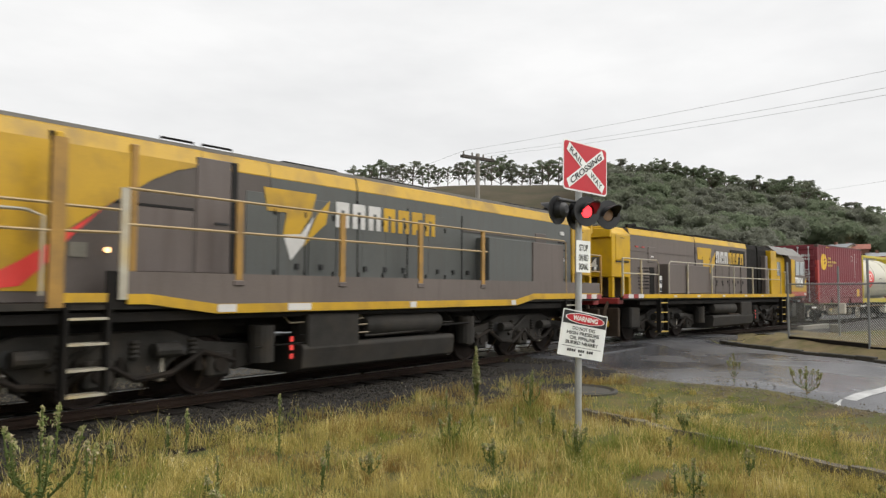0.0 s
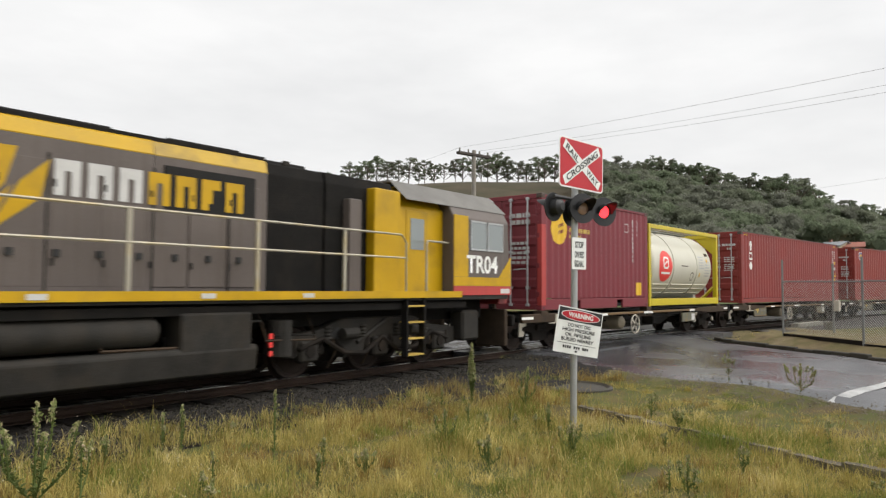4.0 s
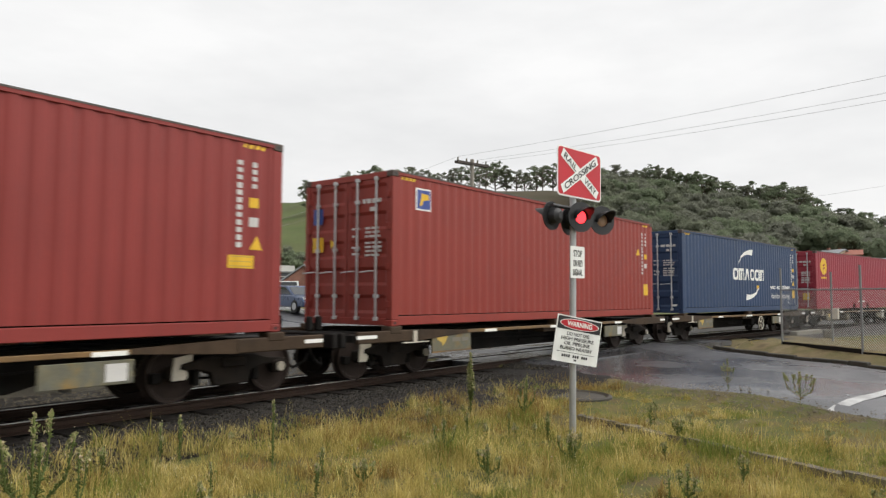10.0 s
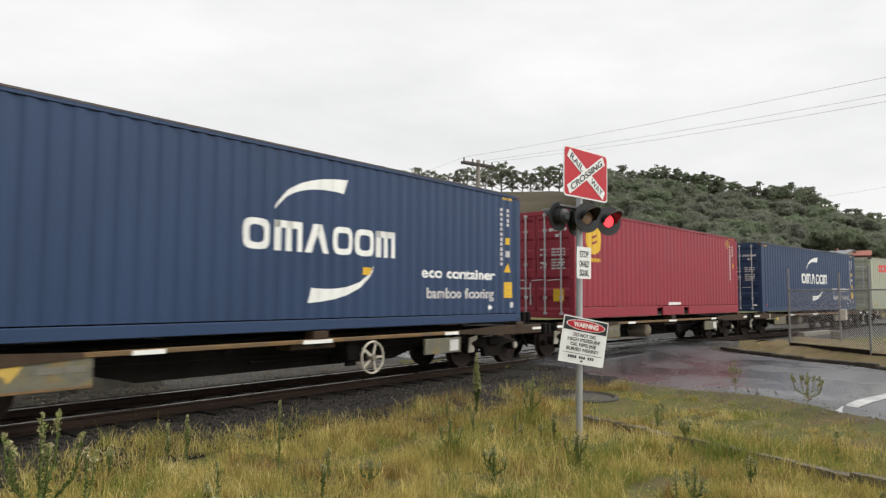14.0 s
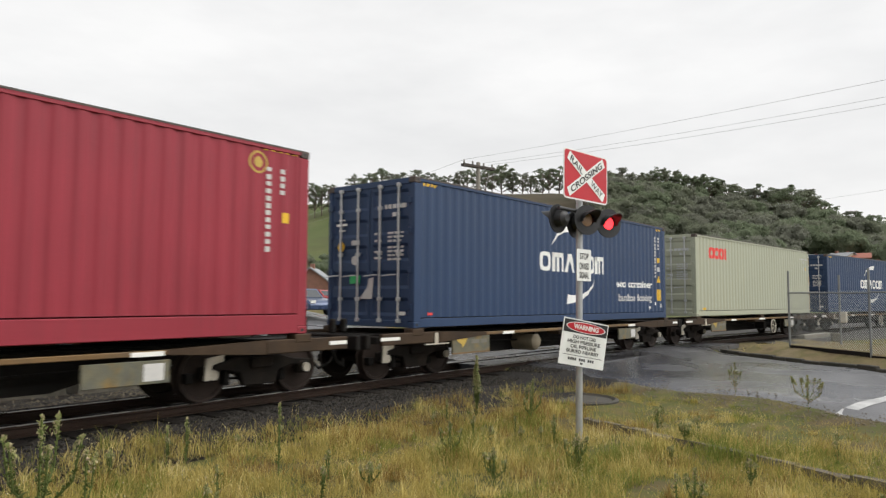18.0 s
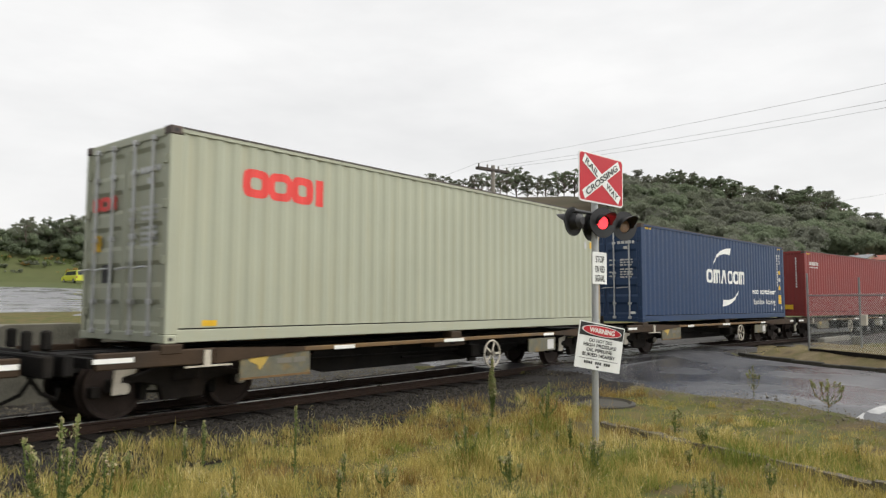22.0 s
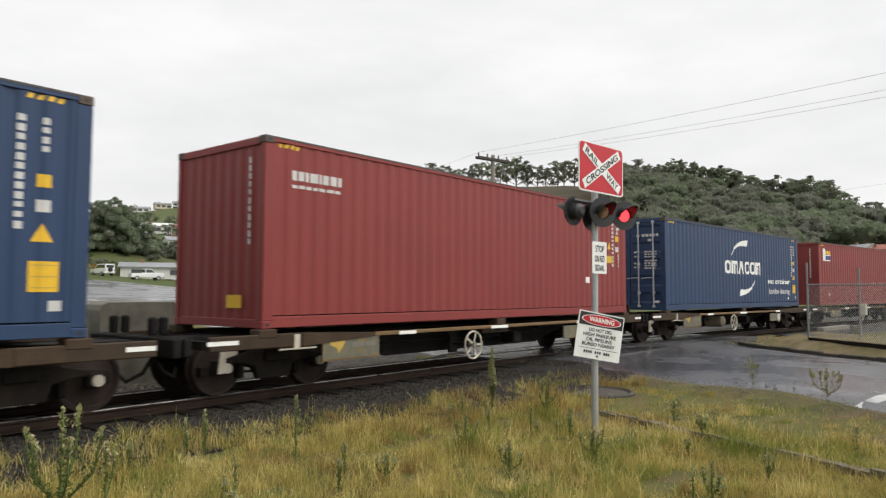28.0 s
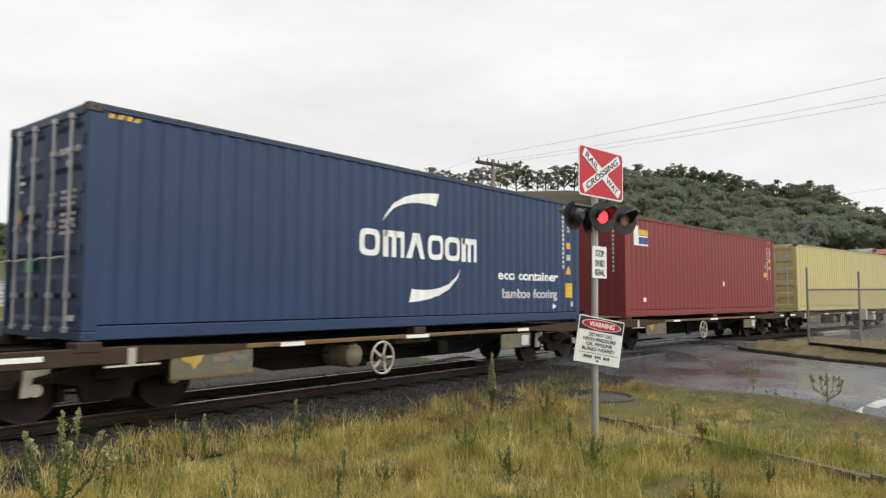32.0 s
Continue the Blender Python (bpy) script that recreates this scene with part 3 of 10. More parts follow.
def part(name, bm, material, parent, label="", smooth=False, bevel=0.0):
    """Links a bmesh (or a mesh) as one mesh object under a thing or a part."""
    me = bm if isinstance(bm, bpy.types.Mesh) else to_mesh(name, bm, material, smooth, bevel)
    ob = new(name, me)
    ob.parent = parent
    return tagged(ob, label)


def thing(name, label, category, m=None, group="", kind=""):
    ob = new(name)
    ob.empty_display_size = 0.3
    if m is not None:
        ob.matrix_basis = m
    return tagged(ob, label, category, group, kind)


def box(x0, x1, y0, y1, z0, z1, bm=None):
    bm = bm or bmesh.new()
    x0, x1, y0, y1 = min(x0, x1), max(x0, x1), min(y0, y1), max(y0, y1)
    v = [bm.verts.new(p) for p in ((x0, y0, z0), (x1, y0, z0), (x1, y1, z0), (x0, y1, z0), (x0, y0, z1), (x1, y0, z1), (x1, y1, z1), (x0, y1, z1))]
    for f in ((3, 2, 1, 0), (4, 5, 6, 7), (0, 1, 5, 4), (1, 2, 6, 5), (2, 3, 7, 6), (3, 0, 4, 7)):
        bm.faces.new([v[i] for i in f])
    return bm


def cyl(p0, p1, r0, r1=None, seg=12, bm=None, caps=True):
    bm = bm or bmesh.new()
    p0, p1, r1 = Vector(p0), Vector(p1), r0 if r1 is None else r1
    q = (p1 - p0).to_track_quat("Z", "Y")
    rings = []
    for p, r in ((p0, r0), (p1, r1)):
        rings.append([bm.verts.new(p + q @ Vector((r * math.cos(2 * math.pi * i / seg), r * math.sin(2 * math.pi * i / seg), 0))) for i in range(seg)])
    for i in range(seg):
        j = (i + 1) % seg
        bm.faces.new((rings[0][i], rings[0][j], rings[1][j], rings[1][i]))
    if caps:
        bm.faces.new(rings[0][::-1])
        bm.faces.new(rings[1])
    return bm


def tube(points, r, seg=6, bm=None):
    """A round bar through the points."""
    bm = bm or bmesh.new()
    pts, rings = [Vector(p) for p in points], []
    for i, p in enumerate(pts):
        d = (pts[min(i + 1, len(pts) - 1)] - pts[max(i - 1, 0)]).normalized()
        q = d.to_track_quat("Z", "Y")
        rings.append([bm.verts.new(p + q @ Vector((r * math.cos(2 * math.pi * k / seg), r * math.sin(2 * math.pi * k / seg), 0))) for k in range(seg)])
    for a, b in zip(rings, rings[1:]):
        best = min(range(seg), key=lambda s: sum((a[k].co - b[(k + s) % seg].co).length for k in range(seg)))
        for k in range(seg):
            j = (k + 1) % seg
            bm.faces.new((a[k], a[j], b[(j + best) % seg], b[(k + best) % seg]))
    bm.faces.new(rings[0][::-1])
    bm.faces.new(rings[-1])
    bmesh.ops.recalc_face_normals(bm, faces=bm.faces[:])
    return bm


def prism(outline, a, b, axis="y", bm=None):
    """A flat outline of (u, v) points pushed from a to b along an axis. y: u is x, v is z. x: u is y, v is z. z: u is x, v is y."""
    bm = bm or bmesh.new()
    place = {"y": lambda u, v, w: (u, w, v), "x": lambda u, v, w: (w, u, v), "z": lambda u, v, w: (u, v, w)}[axis]
    lo = [bm.verts.new(place(u, v, a)) for u, v in outline]
    hi = [bm.verts.new(place(u, v, b)) for u, v in outline]
    k = len(outline)
    for i in range(k):
        j = (i + 1) % k
        bm.faces.new((lo[i], lo[j], hi[j], hi[i]))
    bm.faces.new(lo[::-1])
    bm.faces.new(hi)
    bmesh.ops.recalc_face_normals(bm, faces=bm.faces[:])
    return bm


def lathe(profile, seg=16, bm=None, axis="x", caps=True):
    """A profile of (along, radius) turned round an axis."""
    bm = bm or bmesh.new()
    rings = []
    for a, r in profile:
        ring = []
        for i in range(seg):
            c, s = math.cos(2 * math.pi * i / seg), math.sin(2 * math.pi * i / seg)
            ring.append(bm.verts.new({"x": (a, r * c, r * s), "y": (r * s, a, r * c), "z": (r * c, r * s, a)}[axis]))
        rings.append(ring)
    for a, b in zip(rings, rings[1:]):
        for i in range(seg):
            j = (i + 1) % seg
            bm.faces.new((a[i], a[j], b[j], b[i]))
    if caps:
        bm.faces.new(rings[0][::-1])
        bm.faces.new(rings[-1])
    bmesh.ops.recalc_face_normals(bm, faces=bm.faces[:])
    return bm


def shift(bm, x=0.0, y=0.0, z=0.0):
    bmesh.ops.translate(bm, verts=bm.verts[:], vec=(x, y, z))
    return bm


def flat(outlines, bm=None):
    """Flat outlines in (u, v), for markings."""
    bm = bm or bmesh.new()
    for o in outlines:
        f = bm.faces.new([bm.verts.new((u, v, 0)) for u, v in o])
        f.normal_update()
        if f.normal.z < 0:
            f.normal_flip()
    return bm


def rect(u0, u1, v0, v1):
    return [(u0, v0), (u1, v0), (u1, v1), (u0, v1)]


def disc(u, v, r, seg=24, squash=1.0):
    return [(u + r * math.cos(2 * math.pi * i / seg), v + squash * r * math.sin(2 * math.pi * i / seg)) for i in range(seg)]


def ring_outline(u, v, w, h, t, seg=20):
    """A rounded ring as quads."""
    out = []
    for i in range(seg):
        a, b = 2 * math.pi * i / seg, 2 * math.pi * (i + 1) / seg

        def on(k, w2, h2):
            c, s = math.cos(k), math.sin(k)
            e = 0.55
            return (u + w2 * math.copysign(abs(c) ** e, c), v + h2 * math.copysign(abs(s) ** e, s))
        out.append([on(a, w / 2, h / 2), on(b, w / 2, h / 2), on(b, w / 2 - t, h / 2 - t), on(a, w / 2 - t, h / 2 - t)])
    return out


def letters(words, height, width=None, bold=0.0):
    """A bmesh of flat words in (u, v), starting at the origin."""
    cu = bpy.data.curves.new("words", "FONT")
    cu.body, cu.size, cu.offset = words, height * 1.4, bold
    ob = new("words", cu)
    me = bpy.data.meshes.new_from_object(ob.evaluated_get(bpy.context.evaluated_depsgraph_get()))
    bm = bmesh.new()
    bm.from_mesh(me)
    bpy.data.objects.remove(ob)
    bpy.data.curves.remove(cu)
    bpy.data.meshes.remove(me)
    us = [p.co.x for p in bm.verts]
    if width and us:
        k = width / (max(us) - min(us))
        u0 = min(us)
        for p in bm.verts:
            p.co.x = (p.co.x - u0) * k
    return bm


def on_side(bm, u, v, y, relief=None, breaks=()):
    """Lays a flat marking on a wall that faces -y; relief(x) is how far the wall lies back there."""
    shift(bm, u, v)
    us = [p.co.x for p in bm.verts]
    for x in breaks:
        if min(us) < x < max(us):
            bmesh.ops.bisect_plane(bm, geom=bm.verts[:] + bm.edges[:] + bm.faces[:], plane_co=(x, 0, 0), plane_no=(1, 0, 0))
    for p in bm.verts:
        a, b = p.co.x, p.co.y
        p.co = (a, y - 0.004 + (relief(a) if relief else 0.0), b)
    return bm


def on_end(bm, u, v, x, out=0.004):
    """Lays a flat marking on a wall that faces -x; u runs towards -y."""
    for p in bm.verts:
        a, b = p.co.x, p.co.y
        p.co = (x - out, -(a + u), b + v)
    return bm


# ---- the line of the track: straight, then a right-hand curve beyond the road ----
CURVE_AT, CURVE_R = 12.0, 175.0


def track(s, off=0.0):
    """Place and heading (radians) s metres along the track, off metres to its far side."""
    if s <= CURVE_AT:
        return Vector((s, off, 0)), 0.0
    a = (s - CURVE_AT) / CURVE_R
    return Vector((CURVE_AT + (CURVE_R + off) * math.sin(a), -CURVE_R + (CURVE_R + off) * math.cos(a), 0)), -a


def sweep(profile, s0, s1, step, bm=None):
    """A profile of (off, z) drawn along the track."""
    bm = bm or bmesh.new()
    rings = []
    cuts = [s0] + [s for s in np.arange(CURVE_AT, s1, step) if s > s0] + [s1]
    for s in cuts:
        p = [track(s, o)[0] for o, _ in profile]
        rings.append([bm.verts.new((q.x, q.y, z)) for q, (_, z) in zip(p, profile)])
    for a, b in zip(rings, rings[1:]):
        for i in range(len(profile)):
            j = (i + 1) % len(profile)
            bm.faces.new((a[i], a[j], b[j], b[i]))
    bm.faces.new(rings[0])
    bm.faces.new(rings[-1][::-1])
    bmesh.ops.recalc_face_normals(bm, faces=bm.faces[:])
    return bm


# ---- the lie of the land ----
RIDGE = 330.0
ELEV = [(-180, 0.0), (-60, 0.0), (-15, 0.8), (5, 2.6), (10, 4.4), (16, 6.0), (20, 7.3), (24, 7.9), (29, 8.3), (35, 8.25), (42, 8.0), (50, 7.4), (57, 6.75), (61, 6.15), (66, 5.2), (75, 4.2), (95, 2.5), (130, 0.5), (180, 0.0)]
NEAR_D = [(0, 0.0), (16, 0.0), (30, 0.35), (42, 0.75), (71, 1.4), (82, 1.9), (104, 3.4), (112, 3.7), (130, 4.6), (138, 7.4), (146, 10.2), (175, 13.0), (230, 0.0)]


def lerp_table(table, x):
    if x <= table[0][0]:
        return table[0][1]
    for (a, u), (b, v) in zip(table, table[1:]):
        if x <= b:
            return u + (v - u) * (x - a) / (b - a)
    return table[-1][1]


def ease(t):
    t = min(1.0, max(0.0, t))
    return t * t * (3 - 2 * t)


def land(x, y):
    """Height of the ground."""
    dx, dy = x - EYE[0], y - EYE[1]
    d, az = math.hypot(dx, dy), math.degrees(math.atan2(dy, dx))
    ridge = RIDGE + 230 * ease((az - 42) / 10) * ease((130 - az) / 30)
    crest = EYE[2] + ridge * math.tan(radians(lerp_table(ELEV, az)))
    left = ease((az - 40) / 12) * ease((110 - az) / 30)
    if d > ridge:
        far = crest * (1 - 0.45 * ease((d - ridge) / 400))
    else:
        right_rise = crest * ease((d - 125) / (ridge - 125)) if az > -70 else 0
        fall = lerp_table([(52, 0.55), (60, 0.72), (67, 1.0)], az)
        fall += (1 - fall) * ease((82 - d) / 30)
        left_rise = fall * lerp_table(NEAR_D, d) if d < 175 else 13 * fall + (crest - 13 * fall) * ((d - 175) / (ridge - 175)) ** 0.95
        far = right_rise + (left_rise - right_rise) * left
    z = -0.32 * ease((45 - d) / 12) + far
    if d > 60:
        z += 1.2 * noise.noise((x * 0.02, y * 0.02, 0)) * ease((d - 60) / 80) * (1 if d > 150 else 0.3)
    # ballast bed under the track
    if d < 260:
        if x <= CURVE_AT:
            off = y
        else:
            off = math.hypot(x - CURVE_AT, y + CURVE_R) - CURVE_R
        bed = ease((2.6 - abs(off)) / 1.0)
        z = z * (1 - bed) + (-0.165) * bed
        near = ease((6.0 - abs(off)) / 3.0)
        z = z * (1 - near) + min(max(z, -0.32), -0.19) * near
        # roadway level with the rails
        z += 0.10 * road_at(x, y)
        # bank between the kerb and the fence
        if y < -1 and d < 75:
            z += 0.40 * ease((x - road_right(y) - 0.10) / 2.2) * ease((-off - 1.9) / 1.2) * ease((75 - d) / 20)
        if d < 30 and y < -2.6:
            z += 0.05 * noise.noise((x * 0.55, y * 0.55, 3.0)) + 0.02 * noise.noise((x * 1.9, y * 1.9, 5.0))
    return z


def road_left(y):
    """Western edge of the crossing road at y."""
    return lerp_table([(-40, 1.0), (-12, 9.6), (-8.6, 11.9), (-7.5, 12.7), (-5.6, 13.4), (-3.1, 13.95), (0, 14.4), (30, 17.0)], y)


def road_right(y):
    return lerp_table([(-40, 16.3), (-14, 17.8), (-7.8, 20.2), (-6.3, 21.4), (-4.7, 22.4), (-2.9, 23.8), (-1.9, 25.2), (-1.2, 26.2), (0.5, 27.6), (8, 28.0), (30, 30.0)], y)


def road_at(x, y):
    if y < -40 or y > 30:
        return 0.0
    return ease((x - road_left(y) + 0.5) / 0.6) * ease((road_right(y) - x + 0.5) / 0.6)


def polar_ground():
    """One sheet from the camera's feet to the horizon."""
    radii = [0.0] + list(np.arange(1.0, 30, 0.5)) + list(np.arange(30, 60, 1.5)) + list(np.arange(60, 150, 5)) + list(np.arange(150, 420, 9)) + list(np.arange(420, 600, 14)) + [650, 900, 1300, 2000, 3500]
    angles = list(np.arange(-180, -10, 4.0)) + list(np.arange(-10, 80, 0.75)) + list(np.arange(80, 180, 4.0))
    verts, faces, marks = [(EYE[0], EYE[1], land(EYE[0], EYE[1]))], [], []
    k = len(angles)
    for r in radii[1:]:
        for a in angles:
            x, y = EYE[0] + r * math.cos(radians(a)), EYE[1] + r * math.sin(radians(a))
            verts.append((x, y, land(x, y)))
    for j in range(k):
        faces.append((0, 1 + j, 1 + (j + 1) % k))
        marks.append(0)
    for i in range(len(radii) - 2):
        for j in range(k):
            a, b = 1 + i * k + j, 1 + i * k + (j + 1) % k
            faces.append((a, a + k, b + k, b))
            marks.append(0 if radii[i + 1] < 60 else 2 if 23 < angles[j] < 43.5 and radii[i + 1] > 120 else 1)
    me = bpy.data.meshes.new("ground")
    me.from_pydata(verts, [], faces)
    me.materials.append(GRASS)
    me.materials.append(HILL)
    me.materials.append(DRY_HILL)
    me.polygons.foreach_set("material_index", marks)
    me.polygons.foreach_set("use_smooth", [True] * len(faces))
    return me


ground = tagged(new("ground", polar_ground()), "grassy ground rising to wooded hills", "ground", kind="structure")


# ---- crossing road, kerb, far road ----
def strip(name, left, right, ys, lift, material, cols=12):
    verts, faces = [], []
    for y in ys:
        a, b = left(y), right(y)
        for i in range(cols + 1):
            x = a + (b - a) * i / cols
            verts.append((x, y, land(x, y) + (lift + 0.05 * (1 - (2 * i / cols - 1) ** 2) if 0 < i < cols else -0.06)))
    for j in range(len(ys) - 1):
        for i in range(cols):
            a = j * (cols + 1) + i
            faces.append((a, a + 1, a + cols + 2, a + cols + 1))
    me = bpy.data.meshes.new(name)
    me.from_pydata(verts, [], faces)
    me.materials.append(material)
    me.polygons.foreach_set("use_smooth", [True] * len(faces))
    return me


road = tagged(new("road", strip("road", road_left, road_right, [float(v) for v in np.arange(-40, -1.2, 0.6)] + [-1.0], 0.05, M["asphalt"], 16)),
              "wet dark asphalt road over the railway crossing", "road", kind="structure")
road_beyond = tagged(new("road_beyond", strip("road_beyond", road_left, road_right, [float(v) for v in np.arange(1.0, 30, 0.8)], 0.05, M["asphalt"], 16)),
                     "wet asphalt road beyond the tracks", "road", kind="structure")


def far_road():
    """The wide wet road that climbs behind the railway."""
    verts, faces = [], []
    azs = [float(a) for a in np.arange(47, 100, 1.5)]
    for a in azs:
        c, s = math.cos(radians(a)), math.sin(radians(a))
        d0 = 40 / max(s, 0.5) + 4
        d1 = 104 if a > 64 else 104 - (64 - a) * 1.2
        for i in range(15):
            d = d0 + (d1 - d0) * i / 14
            x, y = EYE[0] + d * c, EYE[1] + d * s
            verts.append((x, y, land(x, y) + (0.10 if 0 < i < 14 else -0.05)))
    for j in range(len(azs) - 1):
        for i in range(14):
            a = j * 15 + i
            faces.append((a, a + 1, a + 16, a + 15))
    me = bpy.data.meshes.new("far_road")
    me.from_pydata(verts, [], faces)
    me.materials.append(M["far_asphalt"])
    me.polygons.foreach_set("use_smooth", [True] * len(faces))
    return me


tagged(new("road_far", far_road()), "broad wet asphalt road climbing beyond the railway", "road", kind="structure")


def kerb_line():
    """Concrete kerb along the far side of the road."""
    bm = bmesh.new()
    ys = [-30, -20, -14, -11, -9.5, -7.9, -6.5, -5.0, -3.8, -2.6]
    for a, b in zip(ys, ys[1:]):
        for k in range(3):
            p, q = a + (b - a) * k / 3, a + (b - a) * (k + 0.97) / 3
            x0, x1 = road_right(p), road_right(q)
            z0 = land((x0 + x1) / 2 - 0.4, (p + q) / 2)
            d = Vector((x1 - x0, q - p, 0)).normalized()
            n = Vector((d.y, -d.x, 0)) * 0.16
            v = []
            lift = 0.12 + 0.03 * noise.noise((p * 1.7, k * 0.6, 4.0))
            for zz in (z0 - 0.1, z0 + lift):
                for pt in (Vector((x0, p, zz)), Vector((x1, q, zz)), Vector((x1, q, zz)) + n, Vector((x0, p, zz)) + n):
                    v.append(bm.verts.new(pt))
            for f in ((3, 2, 1, 0), (4, 5, 6, 7), (0, 1, 5, 4), (1, 2, 6, 5), (2, 3, 7, 6), (3, 0, 4, 7)):
                bm.faces.new([v[i] for i in f])
    bmesh.ops.recalc_face_normals(bm, faces=bm.faces[:])
    return to_mesh("kerb", bm, M["kerb"], bevel=0.02)


def verge_sheet():
    """Trodden dry earth from the kerb up to the fence."""
    ys = [float(v) for v in np.arange(-16, -1.3, 0.45)]
    verts, faces, cols = [], [], 10
    for y in ys:
        a = road_right(y) + 0.17
        for i in range(cols + 1):
            x = a + (6.2 + 0.8 * noise.noise((y * 0.7, 0, 3.0))) * i / cols
            verts.append((x, y, land(x, y) + (0.03 if 0 < i < cols else -0.02) + 0.03 * noise.noise((x * 1.7, y * 1.7, 6.0))))
    for j in range(len(ys) - 1):
        for i in range(cols):
            a = j * (cols + 1) + i
            faces.append((a, a + 1, a + cols + 2, a + cols + 1))
    me = bpy.data.meshes.new("verge")
    me.from_pydata(verts, [], faces)
    me.materials.append(DRY_EARTH)
    me.polygons.foreach_set("use_smooth", [True] * len(faces))
    return me


tagged(new("verge", verge_sheet()), "bank of trodden dry earth and thin grass beside the road", "verge", kind="structure")
tagged(new("kerb", kerb_line()), "weathered concrete kerb along the verge", "kerb", kind="structure")

# painted stop line and edge marks on the road
def road_z(x, y, cols=16):
    """Height of the road's surface."""
    a, b = road_left(y), road_right(y)
    q = min(cols - 0.001, max(0.0, (x - a) / (b - a) * cols))
    i = int(q)
    hs = []
    for k in (i, i + 1):
        xk = a + (b - a) * k / cols
        hs.append(land(xk, y) + (0.05 + 0.05 * (1 - (2 * k / cols - 1) ** 2) if 0 < k < cols else -0.06))
    return hs[0] + (hs[1] - hs[0]) * (q - i)


bm = bmesh.new()
for x0, x1, y0, y1 in ((12.40, 18.4, -7.96, -7.72),):
    for k in range(12):
        a, b = x0 + (x1 - x0) * k / 12, x0 + (x1 - x0) * (k + 1) / 12
        slope = -0.24
        pts = [(a, y0 + slope * (a - x0)), (b, y0 + slope * (b - x0)), (b, y1 + slope * (b - x0)), (a, y1 + slope * (a - x0))]
        bm.faces.new([bm.verts.new((x, y, road_z(x, y) + 0.008)) for x, y in pts])
tagged(new("stop_line", to_mesh("stop_line", bm, M["line_white"])), "worn white stop line on wet asphalt", "road marking", kind="structure")


# ---- railway track ----
RAIL = [(-0.065, -0.14), (0.065, -0.14), (0.065, -0.125), (0.012, -0.105), (0.012, -0.045), (0.034, -0.03), (0.034, -0.006), (-0.034, -0.006), (-0.034, -0.03), (-0.012, -0.045), (-0.012, -0.105), (-0.065, -0.125)]
for off, tag in ((-0.567, "near"), (0.567, "far")):
    rail = thing("rail", "rusty steel running rail with a worn bright head", "rail", group="running rails")
    part("rail_web", sweep([(off + o, z) for o, z in RAIL], -180, 215, 2.0), M["rail"], rail)
    part("rail_head", sweep([(off - 0.031, -0.0055), (off + 0.031, -0.0055), (off + 0.026, 0.0), (off - 0.026, 0.0)], -180, 215, 2.0), M["rail_head"], rail, "bright worn running surface")
bm = box(-0.11, 0.11, -1.05, 1.05, -0.26, -0.145)
sleeper_mesh = to_mesh("sleeper", bm, M["sleeper"], bevel=0.012)
sleepers = thing("sleepers", "dark weathered timber sleepers set in ballast", "sleepers", kind="structure")
far_bm = bmesh.new()
rnd = random.Random(5)
s = -178.0
while s < 213:
    p, a = track(s)
    if -8 < s < 48:
        ob = part("sleeper", sleeper_mesh, None, sleepers)
        ob.matrix_basis = Matrix.Translation(p + Vector((0, rnd.uniform(-0.03, 0.03), 0))) @ Matrix.Rotation(a + rnd.uniform(-0.02, 0.02), 4, "Z")
    else:
        tmp = box(-0.11, 0.11, -1.05, 1.05, -0.26, -0.145)
        bmesh.ops.transform(tmp, verts=tmp.verts[:], matrix=Matrix.Translation(p) @ Matrix.Rotation(a, 4, "Z"))
        me = bpy.data.meshes.new("t")
        tmp.to_mesh(me)
        far_bm.from_mesh(me)
        tmp.free()
        bpy.data.meshes.remove(me)
    s += 0.66
tagged(new("far_sleepers", to_mesh("far_sleepers", far_bm, M["sleeper"])), "rows of weathered sleepers along the line", "sleepers", kind="stuff")


# dark gravel bed
part_bed = bmesh.new()
rows_ = []
for s_ in [float(v) for v in np.arange(-178, 212, 1.0)]:
    row = []
    for off in (-2.5, -1.95, -1.6, -1.2, -0.6, 0.0, 0.6, 1.2, 1.9, 2.8):
        off = off - (0.7 if off < -2 and 9 < s_ < 15 else 0)
        p = track(s_, off + (0.12 * noise.noise((s_ * 0.9, off, 2.0)) if abs(off) > 1.7 else 0))[0]
        row.append(part_bed.verts.new((p.x, p.y, land(p.x, p.y) + (0.018 if abs(off) < 1.7 else 0.035 if abs(off) < 2 else -0.02))))
    rows_.append(row)
for a, b in zip(rows_, rows_[1:]):
    for i in range(9):
        part_bed.faces.new((a[i], b[i], b[i + 1], a[i + 1]))
tagged(new("track_bed", to_mesh("track_bed", part_bed, BED, True)), "dark wet gravel track bed", "track bed", kind="structure")


def track_strip(name, s0, s1, lo, hi, lift, material, cols=8, step=1.0):
    """Ground sheet that follows the track between two offsets."""
    bm, last = bmesh.new(), None
    for s_ in np.arange(s0, s1, step):
        row = []
        for i in range(cols + 1):
            off = lo(s_) + (hi(s_) - lo(s_)) * i / cols
            if i in (0, cols):
                off += 0.35 * noise.noise((s_ * 0.5, i, 9.0))
            p = track(float(s_), float(off))[0]
            row.append(bm.verts.new((p.x, p.y, land(p.x, p.y) + (lift if 0 < i < cols else -0.03) + 0.012 * noise.noise((p.x * 1.3, p.y * 1.3, 1.0)))))
        if last:
            for i in range(cols):
                bm.faces.new((last[i], row[i], row[i + 1], last[i + 1]))
        last = row
    return to_mesh(name, bm, material, True)


